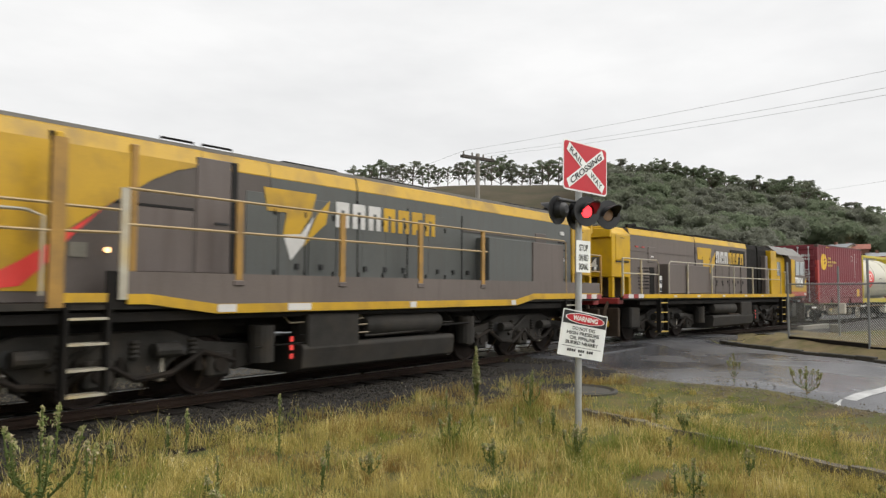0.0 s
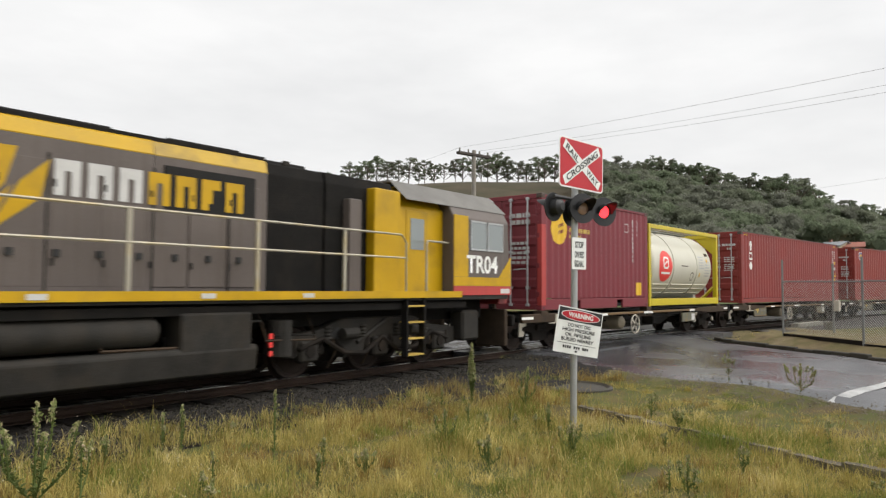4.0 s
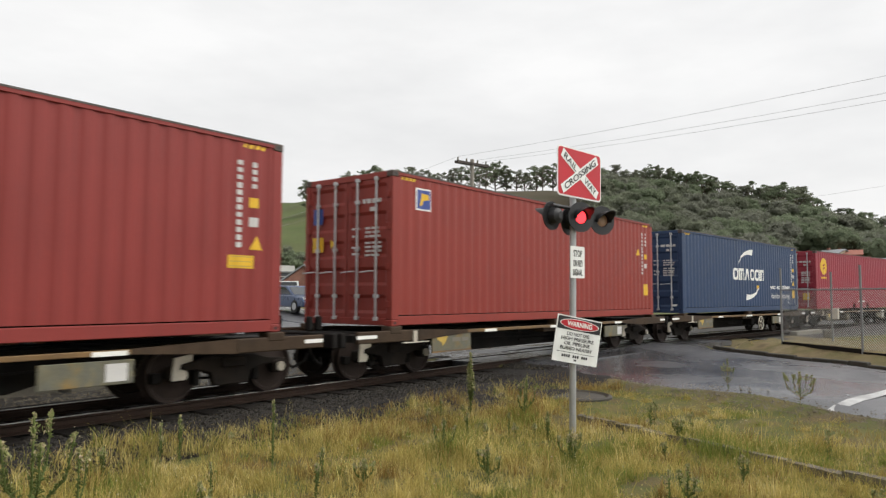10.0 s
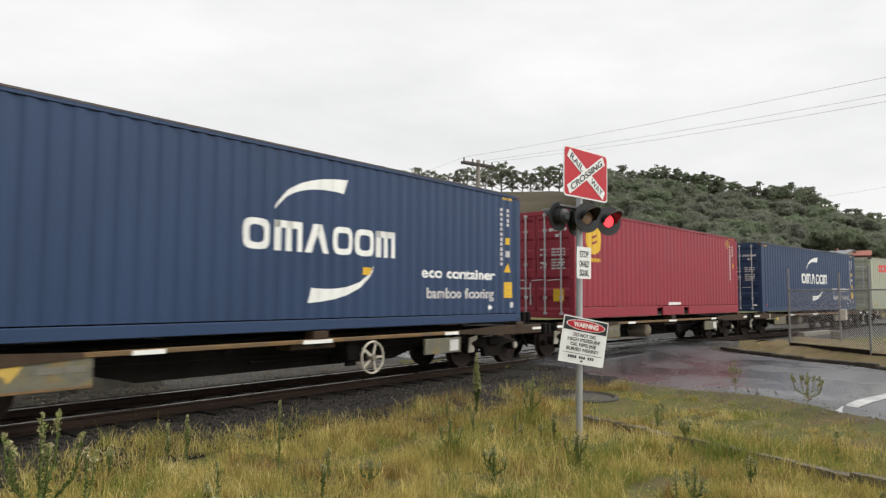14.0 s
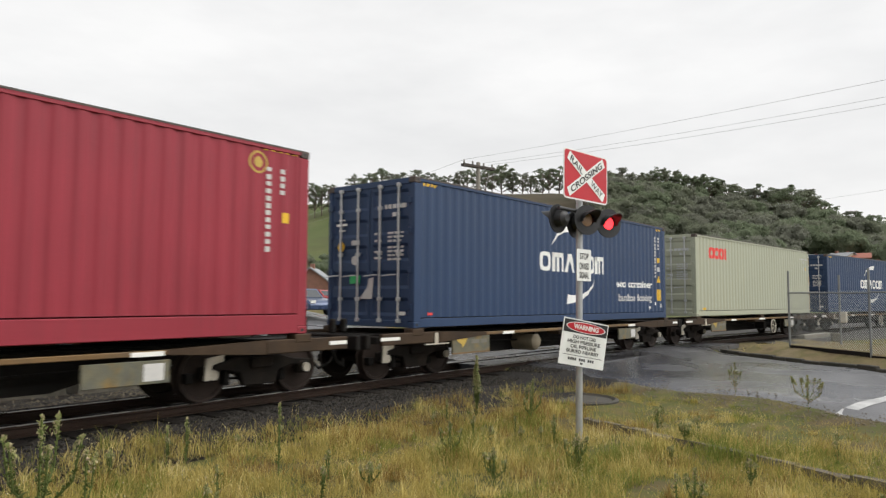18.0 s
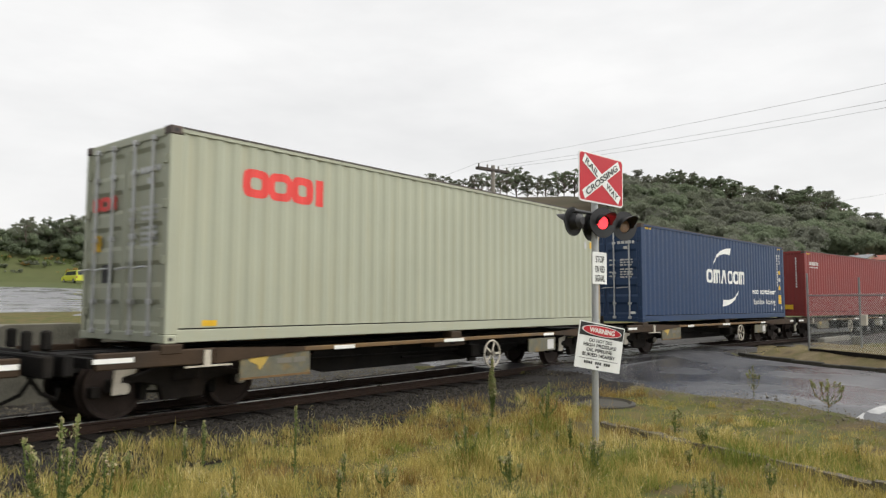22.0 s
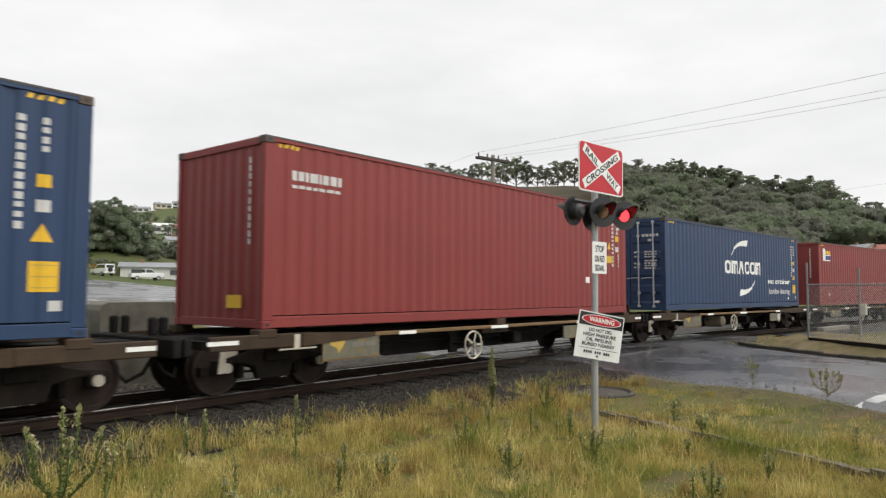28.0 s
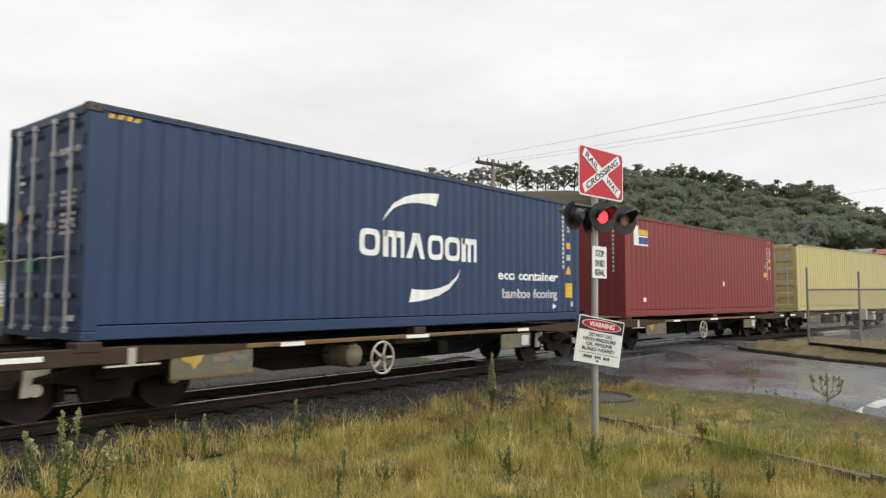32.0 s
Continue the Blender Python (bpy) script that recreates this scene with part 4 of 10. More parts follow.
tagged(new("service_track", track_strip("service_track", -45, 90, lambda s_: 2.4, lambda s_: 8.6, 0.03, GRAVEL)), "strip of wet grey gravel beside the line", "gravel", kind="structure")
tagged(new("yard", track_strip("yard", 26, 70, lambda s_: lerp_table([(25, -3.6), (30, -4.6), (45, -9.0)], s_), lambda s_: -2.4, 0.03, GRAVEL)), "pale wet gravel yard behind the fence", "yard", kind="structure")


def scatter_stones(name, count, place, lo, hi, material, seed):
    """Many small irregular stones in one mesh."""
    r = np.random.RandomState(seed)
    base = np.array([(1, 0, -.2), (-.8, .5, -.1), (-.7, -.6, -.2), (.1, .1, .75), (.2, -.9, .1), (.2, .9, .2)])
    tri = np.array([(0, 3, 4), (0, 5, 3), (1, 3, 5), (1, 2, 3), (2, 4, 3), (0, 4, 2), (0, 2, 1), (0, 1, 5)])
    vs, fs = [], []
    for i in range(count):
        x, y, z = place(r)
        q = base * (r.uniform(lo, hi) * r.uniform(0.7, 1.2, 3))
        a = r.uniform(0, 6.28)
        c, s_ = math.cos(a), math.sin(a)
        q = np.stack([q[:, 0] * c - q[:, 1] * s_, q[:, 0] * s_ + q[:, 1] * c, q[:, 2]], 1) + (x, y, z)
        vs.append(q)
        fs.append(tri + 6 * i)
    me = bpy.data.meshes.new(name)
    me.from_pydata(np.concatenate(vs).tolist(), [], np.concatenate(fs).tolist())
    me.materials.append(material)
    return me


def ballast_place(r):
    while True:
        s_, off = r.uniform(-4, 44) if r.rand() < 0.85 else r.uniform(-30, 80), r.uniform(-2.6, 2.9)
        p = track(s_, off)[0]
        if road_at(p.x, p.y) < 0.4:
            return p.x, p.y, land(p.x, p.y) + 0.005 - (0.05 if abs(off) < 1.1 else 0)


tagged(new("ballast", scatter_stones("ballast", 16000, ballast_place, 0.025, 0.055, M["stone"], 3)), "dark wet crushed-stone ballast", "ballast", kind="stuff")


def shoulder_place(r):
    """Stones on the near shoulder of the bed."""
    x, y = r.uniform(1.5, 15), -0.72 - 1.9 * r.rand()
    return x, y, land(x, y) + 0.012


tagged(new("shoulder_ballast", scatter_stones("shoulder_ballast", 15000, shoulder_place, 0.016, 0.042, M["stone"], 29)), "loose dark ballast on the near shoulder", "ballast", kind="stuff")

# asphalt panels between and beside the rails where the road crosses
crossing = thing("crossing_surface", "asphalt infill between the rails at the crossing", "crossing", kind="structure")
for lo, hi in ((-1.95, -0.64), (-0.47, 0.47), (0.64, 1.0)):
    rows_, bm = [], bmesh.new()
    for k in range(25):
        s_ = 13.8 + k * 0.54
        p, q = track(s_, lo)[0], track(s_, hi)[0]
        drop = 0.19 * ease((15.6 - s_) / 1.6) if lo < -1 else 0.0
        rows_.append([bm.verts.new((v.x, v.y, z)) for v, z in ((p, -0.24), (q, -0.24), (q, -0.018 - drop), (p, -0.018 - drop))])
    for a, b in zip(rows_, rows_[1:]):
        for i in range(4):
            bm.faces.new((a[i], a[(i + 1) % 4], b[(i + 1) % 4], b[i]))
    bm.faces.new(rows_[0])
    bm.faces.new(rows_[-1])
    bmesh.ops.recalc_face_normals(bm, faces=bm.faces[:])
    part("infill_panel", bm, M["asphalt"], crossing)


# ---- grass ----
COVER = (12.03, -3.66)


def blades(name, spots, material, seed, low, high, width):
    """Bent grass blades at the given (x, y) spots, in one mesh."""
    r = np.random.RandomState(seed)
    n = len(spots)
    x, y = spots[:, 0], spots[:, 1]
    z = np.array([land(a, b) for a, b in spots]) - 0.02
    lush = np.array([0.95 + 0.85 * noise.noise((a * 1.1, b * 1.1, 40.0)) + 0.6 * noise.noise((a * 3.3, b * 3.3, 41.0)) for a, b in spots])
    a, lean, la = r.uniform(0, 6.28, n), r.uniform(0.05, 1.25, n), r.uniform(0, 6.28, n)
    h = r.uniform(low, high, n) * r.choice([0.45, 0.65, 0.85, 1.15], n) * np.clip(lush, 0.35, 1.7) / np.sqrt(1 + 0.6 * lean ** 2) * np.where((spots[:, 0] > 10.0) & (spots[:, 1] < -4.3), 0.55, 1.0)
    w = r.uniform(0.5, 1.7, n) * width
    base = np.stack([x, y, z], 1)
    side = np.stack([np.cos(a), np.sin(a), 0 * a], 1) * w[:, None]
    tip = np.stack([np.cos(la) * lean * h, np.sin(la) * lean * h, h], 1)
    midp = np.stack([np.cos(la) * lean * h * 0.28, np.sin(la) * lean * h * 0.28, h * 0.6], 1)
    vs = np.stack([base - side, base + side, base + midp + side * 0.75, base + midp - side * 0.75, base + tip], 1).reshape(-1, 3)
    o = np.arange(n)[:, None] * 5
    quads, tris = o + np.array([[0, 1, 2, 3]]), o + np.array([[3, 2, 4]])
    me = bpy.data.meshes.new(name)
    me.vertices.add(len(vs))
    me.vertices.foreach_set("co", vs.ravel())
    loops = np.concatenate([quads, tris], 1).ravel()
    me.loops.add(len(loops))
    me.loops.foreach_set("vertex_index", loops)
    me.polygons.add(2 * n)
    starts = (np.arange(n)[:, None] * 7 + np.array([[0, 4]])).ravel()
    me.polygons.foreach_set("loop_start", starts)
    me.update(calc_edges=True)
    me.validate()
    me.materials.append(material)
    return me


def grass_spots(count, seed, lo, hi):
    """Spots in front of the track, thick near the camera, off the road and the ballast."""
    r, out = np.random.RandomState(seed), []
    while len(out) < count:
        d, az = lo + (hi - lo) * r.rand() ** 0.8, r.uniform(-12, 86)
        x, y = EYE[0] + d * math.cos(radians(az)), EYE[1] + d * math.sin(radians(az))
        edge = lerp_table([(1, -1.72), (5, -1.92), (9, -2.15)], x) + 0.22 * noise.noise((x * 0.8, 0, 0))
        if y > edge or road_at(x, y) > 0.22 + 0.5 * noise.noise((x * 1.6, y * 1.6, 13.0)):
            continue
        if math.hypot(x - COVER[0], y - COVER[1]) < 0.70 or (math.hypot(x - COVER[0] + 0.5, y - COVER[1] + 0.3) < 0.9 and r.rand() < 0.6):
            continue
        thin = noise.noise((x * 0.9, y * 0.9, 7.0))
        if thin < -0.3 and r.rand() < 0.45:
            continue
        if x > 10.0 and y < -4.3 and thin < 0.08 and r.rand() < 0.75:
            continue
        for _ in range(r.randint(3, 9)):
            out.append((x + r.normal(0, 0.05), y + r.normal(0, 0.05)))
    return np.array(out[:count])


def patch(x, y):
    """Which grass grows here: 0 straw, 1 green, 2 russet."""
    g = noise.noise((x * 0.7, y * 0.7, 21.0)) + 0.5 * noise.noise((x * 2.1, y * 2.1, 5.0))
    if g > 0.12 or (9.0 < x and -8.0 < y < -4.6 and g > -0.05):
        return 1
    if g < -0.40 or (x > 7.5 and y > -4.6 and g < -0.05):
        return 2
    return 0


spots = grass_spots(220000, 11, 2.5, 17)
kinds = np.array([patch(x, y) for x, y in spots])
mixed = np.random.RandomState(4).rand(len(spots))
kinds = np.where((kinds == 0) & (mixed < 0.20), 1, np.where((kinds > 0) & (mixed < 0.22), 0, kinds))
for k, (nm, m, lo, hi, lb) in enumerate((("grass", BLADE, 0.07, 0.24, "dry straw-coloured rough grass"), ("green_grass", GREEN_BLADE, 0.05, 0.16, "patches of fresh green grass"), ("russet_grass", RUSSET_BLADE, 0.08, 0.25, "russet dry grass and sorrel"))):
    tagged(new(nm, blades(nm, spots[kinds == k], m, 12 + k, lo, hi, 0.0027)), lb, "grass", kind="stuff")


def far_spots(count, seed):
    r, out = np.random.RandomState(seed), []
    while len(out) < count:
        x, y = r.uniform(19.5, 34), r.uniform(-13, -2.2)
        off = math.hypot(x - CURVE_AT, y + CURVE_R) - CURVE_R
        if x > road_right(y) + 0.3 and off < -1.9:
            out.append((x, y))
    return np.array(out)


tall = grass_spots(9000, 31, 2.5, 15)
tagged(new("grass_stalks", blades("grass_stalks", tall, BLADE, 32, 0.20, 0.34, 0.0018)), "thin dry seed stalks above the grass", "grass", kind="stuff")



def tussock_spots(count, each, seed):
    """Tight bunches of blades."""
    r = np.random.RandomState(seed)
    c = grass_spots(count * 6, seed + 1, 2.4, 14)[::6]
    return np.concatenate([p + r.normal(0, r.uniform(0.03, 0.075), (each, 2)) for p in c])


lush = np.concatenate([np.array(p) + np.random.RandomState(70 + i).normal(0, w, (n, 2)) for i, (p, w, n) in enumerate((((6.61, -4.84), 0.16, 900), ((6.75, -4.70), 0.10, 400), ((7.0, -6.19), 0.13, 600), ((7.85, -6.2), 0.14, 500), ((9.0, -4.4), 0.16, 500), ((8.6, -7.3), 0.2, 700)))])
tagged(new("lush_grass", blades("lush_grass", lush, GREEN_BLADE, 71, 0.10, 0.34, 0.0032)), "lush bright green grass clumps", "grass", kind="stuff")
for nm, m, seed, count, lo, hi, lb in (("straw_tussocks", BLADE, 61, 330, 0.14, 0.30, "bunches of tall dry straw grass"), ("green_tussocks", GREEN_BLADE, 63, 230, 0.10, 0.24, "bunches of green grass"), ("russet_tussocks", RUSSET_BLADE, 65, 130, 0.14, 0.30, "bunches of russet seeding grass")):
    tagged(new(nm, blades(nm, tussock_spots(count, 70, seed), m, seed + 2, lo, hi, 0.0026)), lb, "grass", kind="stuff")


def edge_place(r):
    """Loose dirt and stones along the near edge of the road."""
    while True:
        y = r.uniform(-11, -2.9)
        x = road_left(y) + r.normal(0.0, 0.28)
        return x, y, max(land(x, y), road_z(x, y)) - 0.002


tagged(new("edge_gravel", scatter_stones("edge_gravel", 2600, edge_place, 0.008, 0.026, M["edge"], 17)), "loose dirt and small stones along the road edge", "gravel", kind="stuff")


tagged(new("dirt_shoulder", track_strip("dirt_shoulder", 8.0, 15.6, lambda s_: -3.5, lambda s_: -2.1, 0.035, BED)), "dark bare dirt between the ballast and the road", "dirt", kind="structure")


def far_gravel_place(r):
    while True:
        p = track(r.uniform(-6, 30), 2.5 + 3.2 * r.rand() ** 1.6)[0]
        if road_at(p.x, p.y) < 0.3:
            return p.x, p.y, land(p.x, p.y) + 0.03


tagged(new("loose_gravel", scatter_stones("loose_gravel", 6500, far_gravel_place, 0.012, 0.045, M["edge"], 23)), "loose wet stones on the gravel strip", "gravel", kind="stuff")


def flower_dots(count, seed):
    """Small pale flower heads over the grass, in one mesh."""
    r = np.random.RandomState(seed)
    at = grass_spots(count, seed + 1, 2.5, 14)
    vs, fs = [], []
    for i, (x, y) in enumerate(at):
        z = land(x, y) + r.uniform(0.08, 0.30)
        s_ = r.uniform(0.004, 0.009)
        vs += [(x + s_ * a, y + s_ * b, z + s_ * c) for a, b, c in ((1, 0, -.4), (-.5, .87, -.4), (-.5, -.87, -.4), (0, 0, .9))]
        fs += [(4 * i, 4 * i + 1, 4 * i + 3), (4 * i + 1, 4 * i + 2, 4 * i + 3), (4 * i + 2, 4 * i, 4 * i + 3), (4 * i + 2, 4 * i + 1, 4 * i)]
    me = bpy.data.meshes.new("grass_flowers")
    me.from_pydata(vs, [], fs)
    me.materials.append(FLOWER)
    return me


tagged(new("grass_flowers", flower_dots(1500, 51)), "tiny pale flower heads in the grass", "flowers", kind="stuff")
tagged(new("verge_grass", blades("verge_grass", far_spots(15000, 21), BLADE, 22, 0.03, 0.09, 0.006)), "short dry grass on the verge", "grass", kind="stuff")


# ---- the train ----
CW, C_TOP = 2.438, 2.896
PITCH, RDEPTH, EDGE = 0.278, 0.020, 0.20
SIDE_Y = -CW / 2 + 0.016


def relief_of(x0, x1):
    """How far a ribbed wall between x0 and x1 lies back at x, and where its folds are."""
    n = max(1, round((x1 - x0) / PITCH))
    p = (x1 - x0) / n
    folds = [(0.0, 0), (0.13, 0), (0.37, 1), (0.63, 1), (0.87, 0), (1.0, 0)]

    def relief(x):
        if x <= x0 or x >= x1:
            return 0.0
        return RDEPTH * lerp_table(folds, ((x - x0) / p) % 1.0)
    breaks = [x0 + p * (i + f) for i in range(n) for f, _ in folds[1:5]]
    return relief, breaks


def ribbed(x0, x1, z0, z1, y, inward, thick=0.004):
    """A wall of folded steel sheet along x."""
    relief, breaks = relief_of(x0, x1)
    bm = bmesh.new()
    xs = [x0] + breaks + [x1]
    rows_ = []
    for x in xs:
        d = relief(x)
        rows_.append([bm.verts.new(q) for q in ((x, y + inward * d, z0), (x, y + inward * d, z1), (x, y + inward * (d + 0.05), z1), (x, y + inward * (d + 0.05), z0))])
    for a, b in zip(rows_, rows_[1:]):
        for i in range(4):
            bm.faces.new((a[i], b[i], b[(i + 1) % 4], a[(i + 1) % 4]))
    bmesh.ops.recalc_face_normals(bm, faces=bm.faces[:])
    return bm


def door_leaf(y0, y1, z0, z1, bands):
    """A steel door with pressed horizontal bands, facing -x."""
    bm = bmesh.new()
    n = bands
    prof = [(z0, 0.0)]
    h = (z1 - z0) / n
    for i in range(n):
        a = z0 + i * h
        prof += [(a + 0.16 * h, 0.0), (a + 0.28 * h, 0.032), (a + 0.72 * h, 0.032), (a + 0.84 * h, 0.0)]
    prof.append((z1, 0.0))
    ys = [y0, y0 + 0.06, y0 + 0.10, y1 - 0.10, y1 - 0.06, y1]
    rows_ = []
    for z, d in prof:
        rows_.append([bm.verts.new((0.03 + (d if 1 < k < 4 else 0), y, z)) for k, y in enumerate(ys)])
    for a, b in zip(rows_, rows_[1:]):
        for i in range(5):
            bm.faces.new((a[i], b[i], b[i + 1], a[i + 1]))
    g = bmesh.ops.extrude_face_region(bm, geom=bm.faces[:])
    bmesh.ops.translate(bm, verts=[v for v in g["geom"] if isinstance(v, bmesh.types.BMVert)], vec=(0.05, 0, 0))
    bmesh.ops.recalc_face_normals(bm, faces=bm.faces[:])
    return bm


def container(name, label, paint, length=12.192, height=C_TOP, doors=True, frame_paint=None, bands=5, pockets=(), group="containers on the train", base_rail=0.20):
    """A steel shipping container; origin at the bottom of its leading end, x along its length."""
    c = thing(name, label, "container", group=group)
    fp = frame_paint or paint
    h = CW / 2
    part("side_wall", ribbed(EDGE, length - EDGE, base_rail, height - 0.06, SIDE_Y, 1), paint, c)
    part("side_wall", ribbed(EDGE, length - EDGE, base_rail, height - 0.06, -SIDE_Y, -1), paint, c)
    roof = box(0.05, length - 0.05, -h + 0.05, h - 0.05, height - 0.05, height - 0.02)
    for i in range(int(length / 0.6)):
        box(0.3 + i * 0.6, 0.55 + i * 0.6, -h + 0.2, h - 0.2, height - 0.022, height - 0.006, roof)
    part("roof", roof, paint, c)
    part("container_floor", box(0.06, length - 0.06, -h + 0.06, h - 0.06, 0.05, 0.14), M["under_dark"], c)
    for sgn in (-1, 1):
        y0, y1 = sorted((sgn * (h - 0.005), sgn * (h - 0.07)))
        part("top_rail", box(0.17, length - 0.17, y0, y1, height - 0.085, height - 0.012), fp, c, bevel=0.008)
        # thin added strip that draws the dark line along the roof edge
        part("roof_lip", box(0.18, length - 0.18, sgn * (h - 0.001), sgn * (h - 0.05), height - 0.030, height - 0.004), M["dark_lip"], c, "grimy roof edge")
        cuts = [0.17]
        for a, b in pockets:
            cuts += [a, b]
        cuts.append(length - 0.17)
        for a, b in zip(cuts[0::2], cuts[1::2]):
            part("bottom_rail", box(a, b, y0, y1, 0.012, base_rail - 0.02), fp, c, bevel=0.008)
        for a, b in pockets:
            part("pocket_header", box(a, b, y0, y1, base_rail - 0.065, base_rail - 0.02), fp, c)
    for x, sx in ((0, 1), (length, -1)):
        for sy in (-1, 1):
            y = sy * h
            part("corner_post", box(x + sx * 0.006, x + sx * EDGE, y - sy * 0.006, y - sy * 0.11, 0.118, height - 0.118), fp, c, bevel=0.01)
            for z, sz in ((0, 1), (height, -1)):
                ca = part("corner_casting", box(x, x + sx * 0.178, y, y - sy * 0.162, min(z, z + sz * 0.118), max(z, z + sz * 0.118)), M["worn_casting"] if z else fp, c, "worn rusty corner casting" if z else "", bevel=0.012)
                part("lock_slot", prism([(x + sx * (0.09 + 0.035 * math.cos(q)), z + sz * 0.059 + 0.026 * math.sin(q)) for q in np.linspace(0, 6.283, 11)[:-1]], y + sy * 0.002, y - sy * 0.01, "y"), M["black"], ca)
        part("end_header", box(x + sx * 0.008, x + sx * 0.08, -h + 0.162, h - 0.162, height - 0.13, height - 0.01), fp, c, bevel=0.008)
        part("end_sill", box(x + sx * 0.008, x + sx * 0.08, -h + 0.162, h - 0.162, 0.01, 0.14), fp, c, bevel=0.008)
    rear = ribbed(-h + 0.11, h - 0.11, 0.14, height - 0.13, 0, 1)
    for v in rear.verts:
        v.co = (length - 0.03 - v.co.y, v.co.x, v.co.z)
    bmesh.ops.recalc_face_normals(rear, faces=rear.faces[:])
    part("end_wall", rear, paint, c)
    if not doors:
        front = ribbed(-h + 0.11, h - 0.11, 0.14, height - 0.13, 0, 1)
        for v in front.verts:
            v.co = (0.03 + v.co.y, v.co.x, v.co.z)
        bmesh.ops.recalc_face_normals(front, faces=front.faces[:])
        part("end_wall", front, paint, c)
        return c
    for y0, y1 in ((-h + 0.11, -0.012), (0.012, h - 0.11)):
        door = part("door", door_leaf(y0, y1, 0.14, height - 0.13, bands), paint, c)
        w = y1 - y0
        for k in (0.27, 0.73):
            y = y0 + w * k
            part("lock_rod", cyl((-0.012, y, 0.10), (-0.012, y, height - 0.09), 0.022, seg=8), M["rod"], door, "grey steel lock rod", smooth=True)
            for z in (0.13, 0.55, height * 0.5, height - 0.55, height - 0.13):
                part("rod_bracket", box(-0.035, 0.03, y - 0.045, y + 0.045, z - 0.035, z + 0.035), M["rod"], door, bevel=0.006)
        for k in (0.30, 0.76):
            part("door_handle", tube([(-0.05, y0 + w * k, 1.02), (-0.06, y0 + w * k + 0.12, 1.02), (-0.05, y0 + w * k + 0.36, 1.0)], 0.014), M["rod"], door)
        for z in (0.4, 1.1, 1.85, height - 0.45):
            y = y0 if y0 < -0.5 else y1
            part("hinge", box(-0.012, 0.06, y - 0.05, y + 0.05, z - 0.06, z + 0.06), fp, door, bevel=0.006)
    return c


SMALL = ("code_column", "data_panel", "name_line", "hazard_strip", "lettering", "swirl")


def mark(c, name, outlines, u, v, material, wall=None, label=""):
    """Paint on the side wall of a container, following its folds; plates are parts of their own."""
    if name.endswith("_plate") and len(outlines) > 1:
        return [mark(c, name, [o], u, v, material, wall, label) for o in outlines]
    bm = outlines if isinstance(outlines, bmesh.types.BMesh) else flat(outlines)
    bm = on_side(bm, u, v, SIDE_Y, *(wall or (None, ())))
    return tagged(part(name, bm, material, c, label), kind="stuff" if name in SMALL else "")


def end_mark(c, name, outlines, u, v, material, label=""):
    if name.endswith("_plate") and len(outlines) > 1:
        return [end_mark(c, name, [o], u, v, material, label) for o in outlines]
    bm = outlines if isinstance(outlines, bmesh.types.BMesh) else flat(outlines)
    return tagged(part(name, on_end(bm, u, v, 0.024, 0.004), material, c, label), kind="stuff" if name in SMALL else "")


def code_column(u, v, n, w, h, gap, rnd):
    """A column of small unreadable marks, read down."""
    out = []
    for i in range(n):
        hh = h * rnd.uniform(0.7, 1.0)
        out.append(rect(u, u + w, v - hh, v))
        v -= h + gap
    return out


def data_rows(u, v, n, w, h, gap, rnd):
    out = []
    for i in range(n):
        x = u
        while x < u + w - 0.04:
            k = rnd.uniform(0.06, 0.16)
            out.append(rect(x, min(x + k, u + w), v - h, v))
            x += k + 0.03
        v -= h + gap
    return out


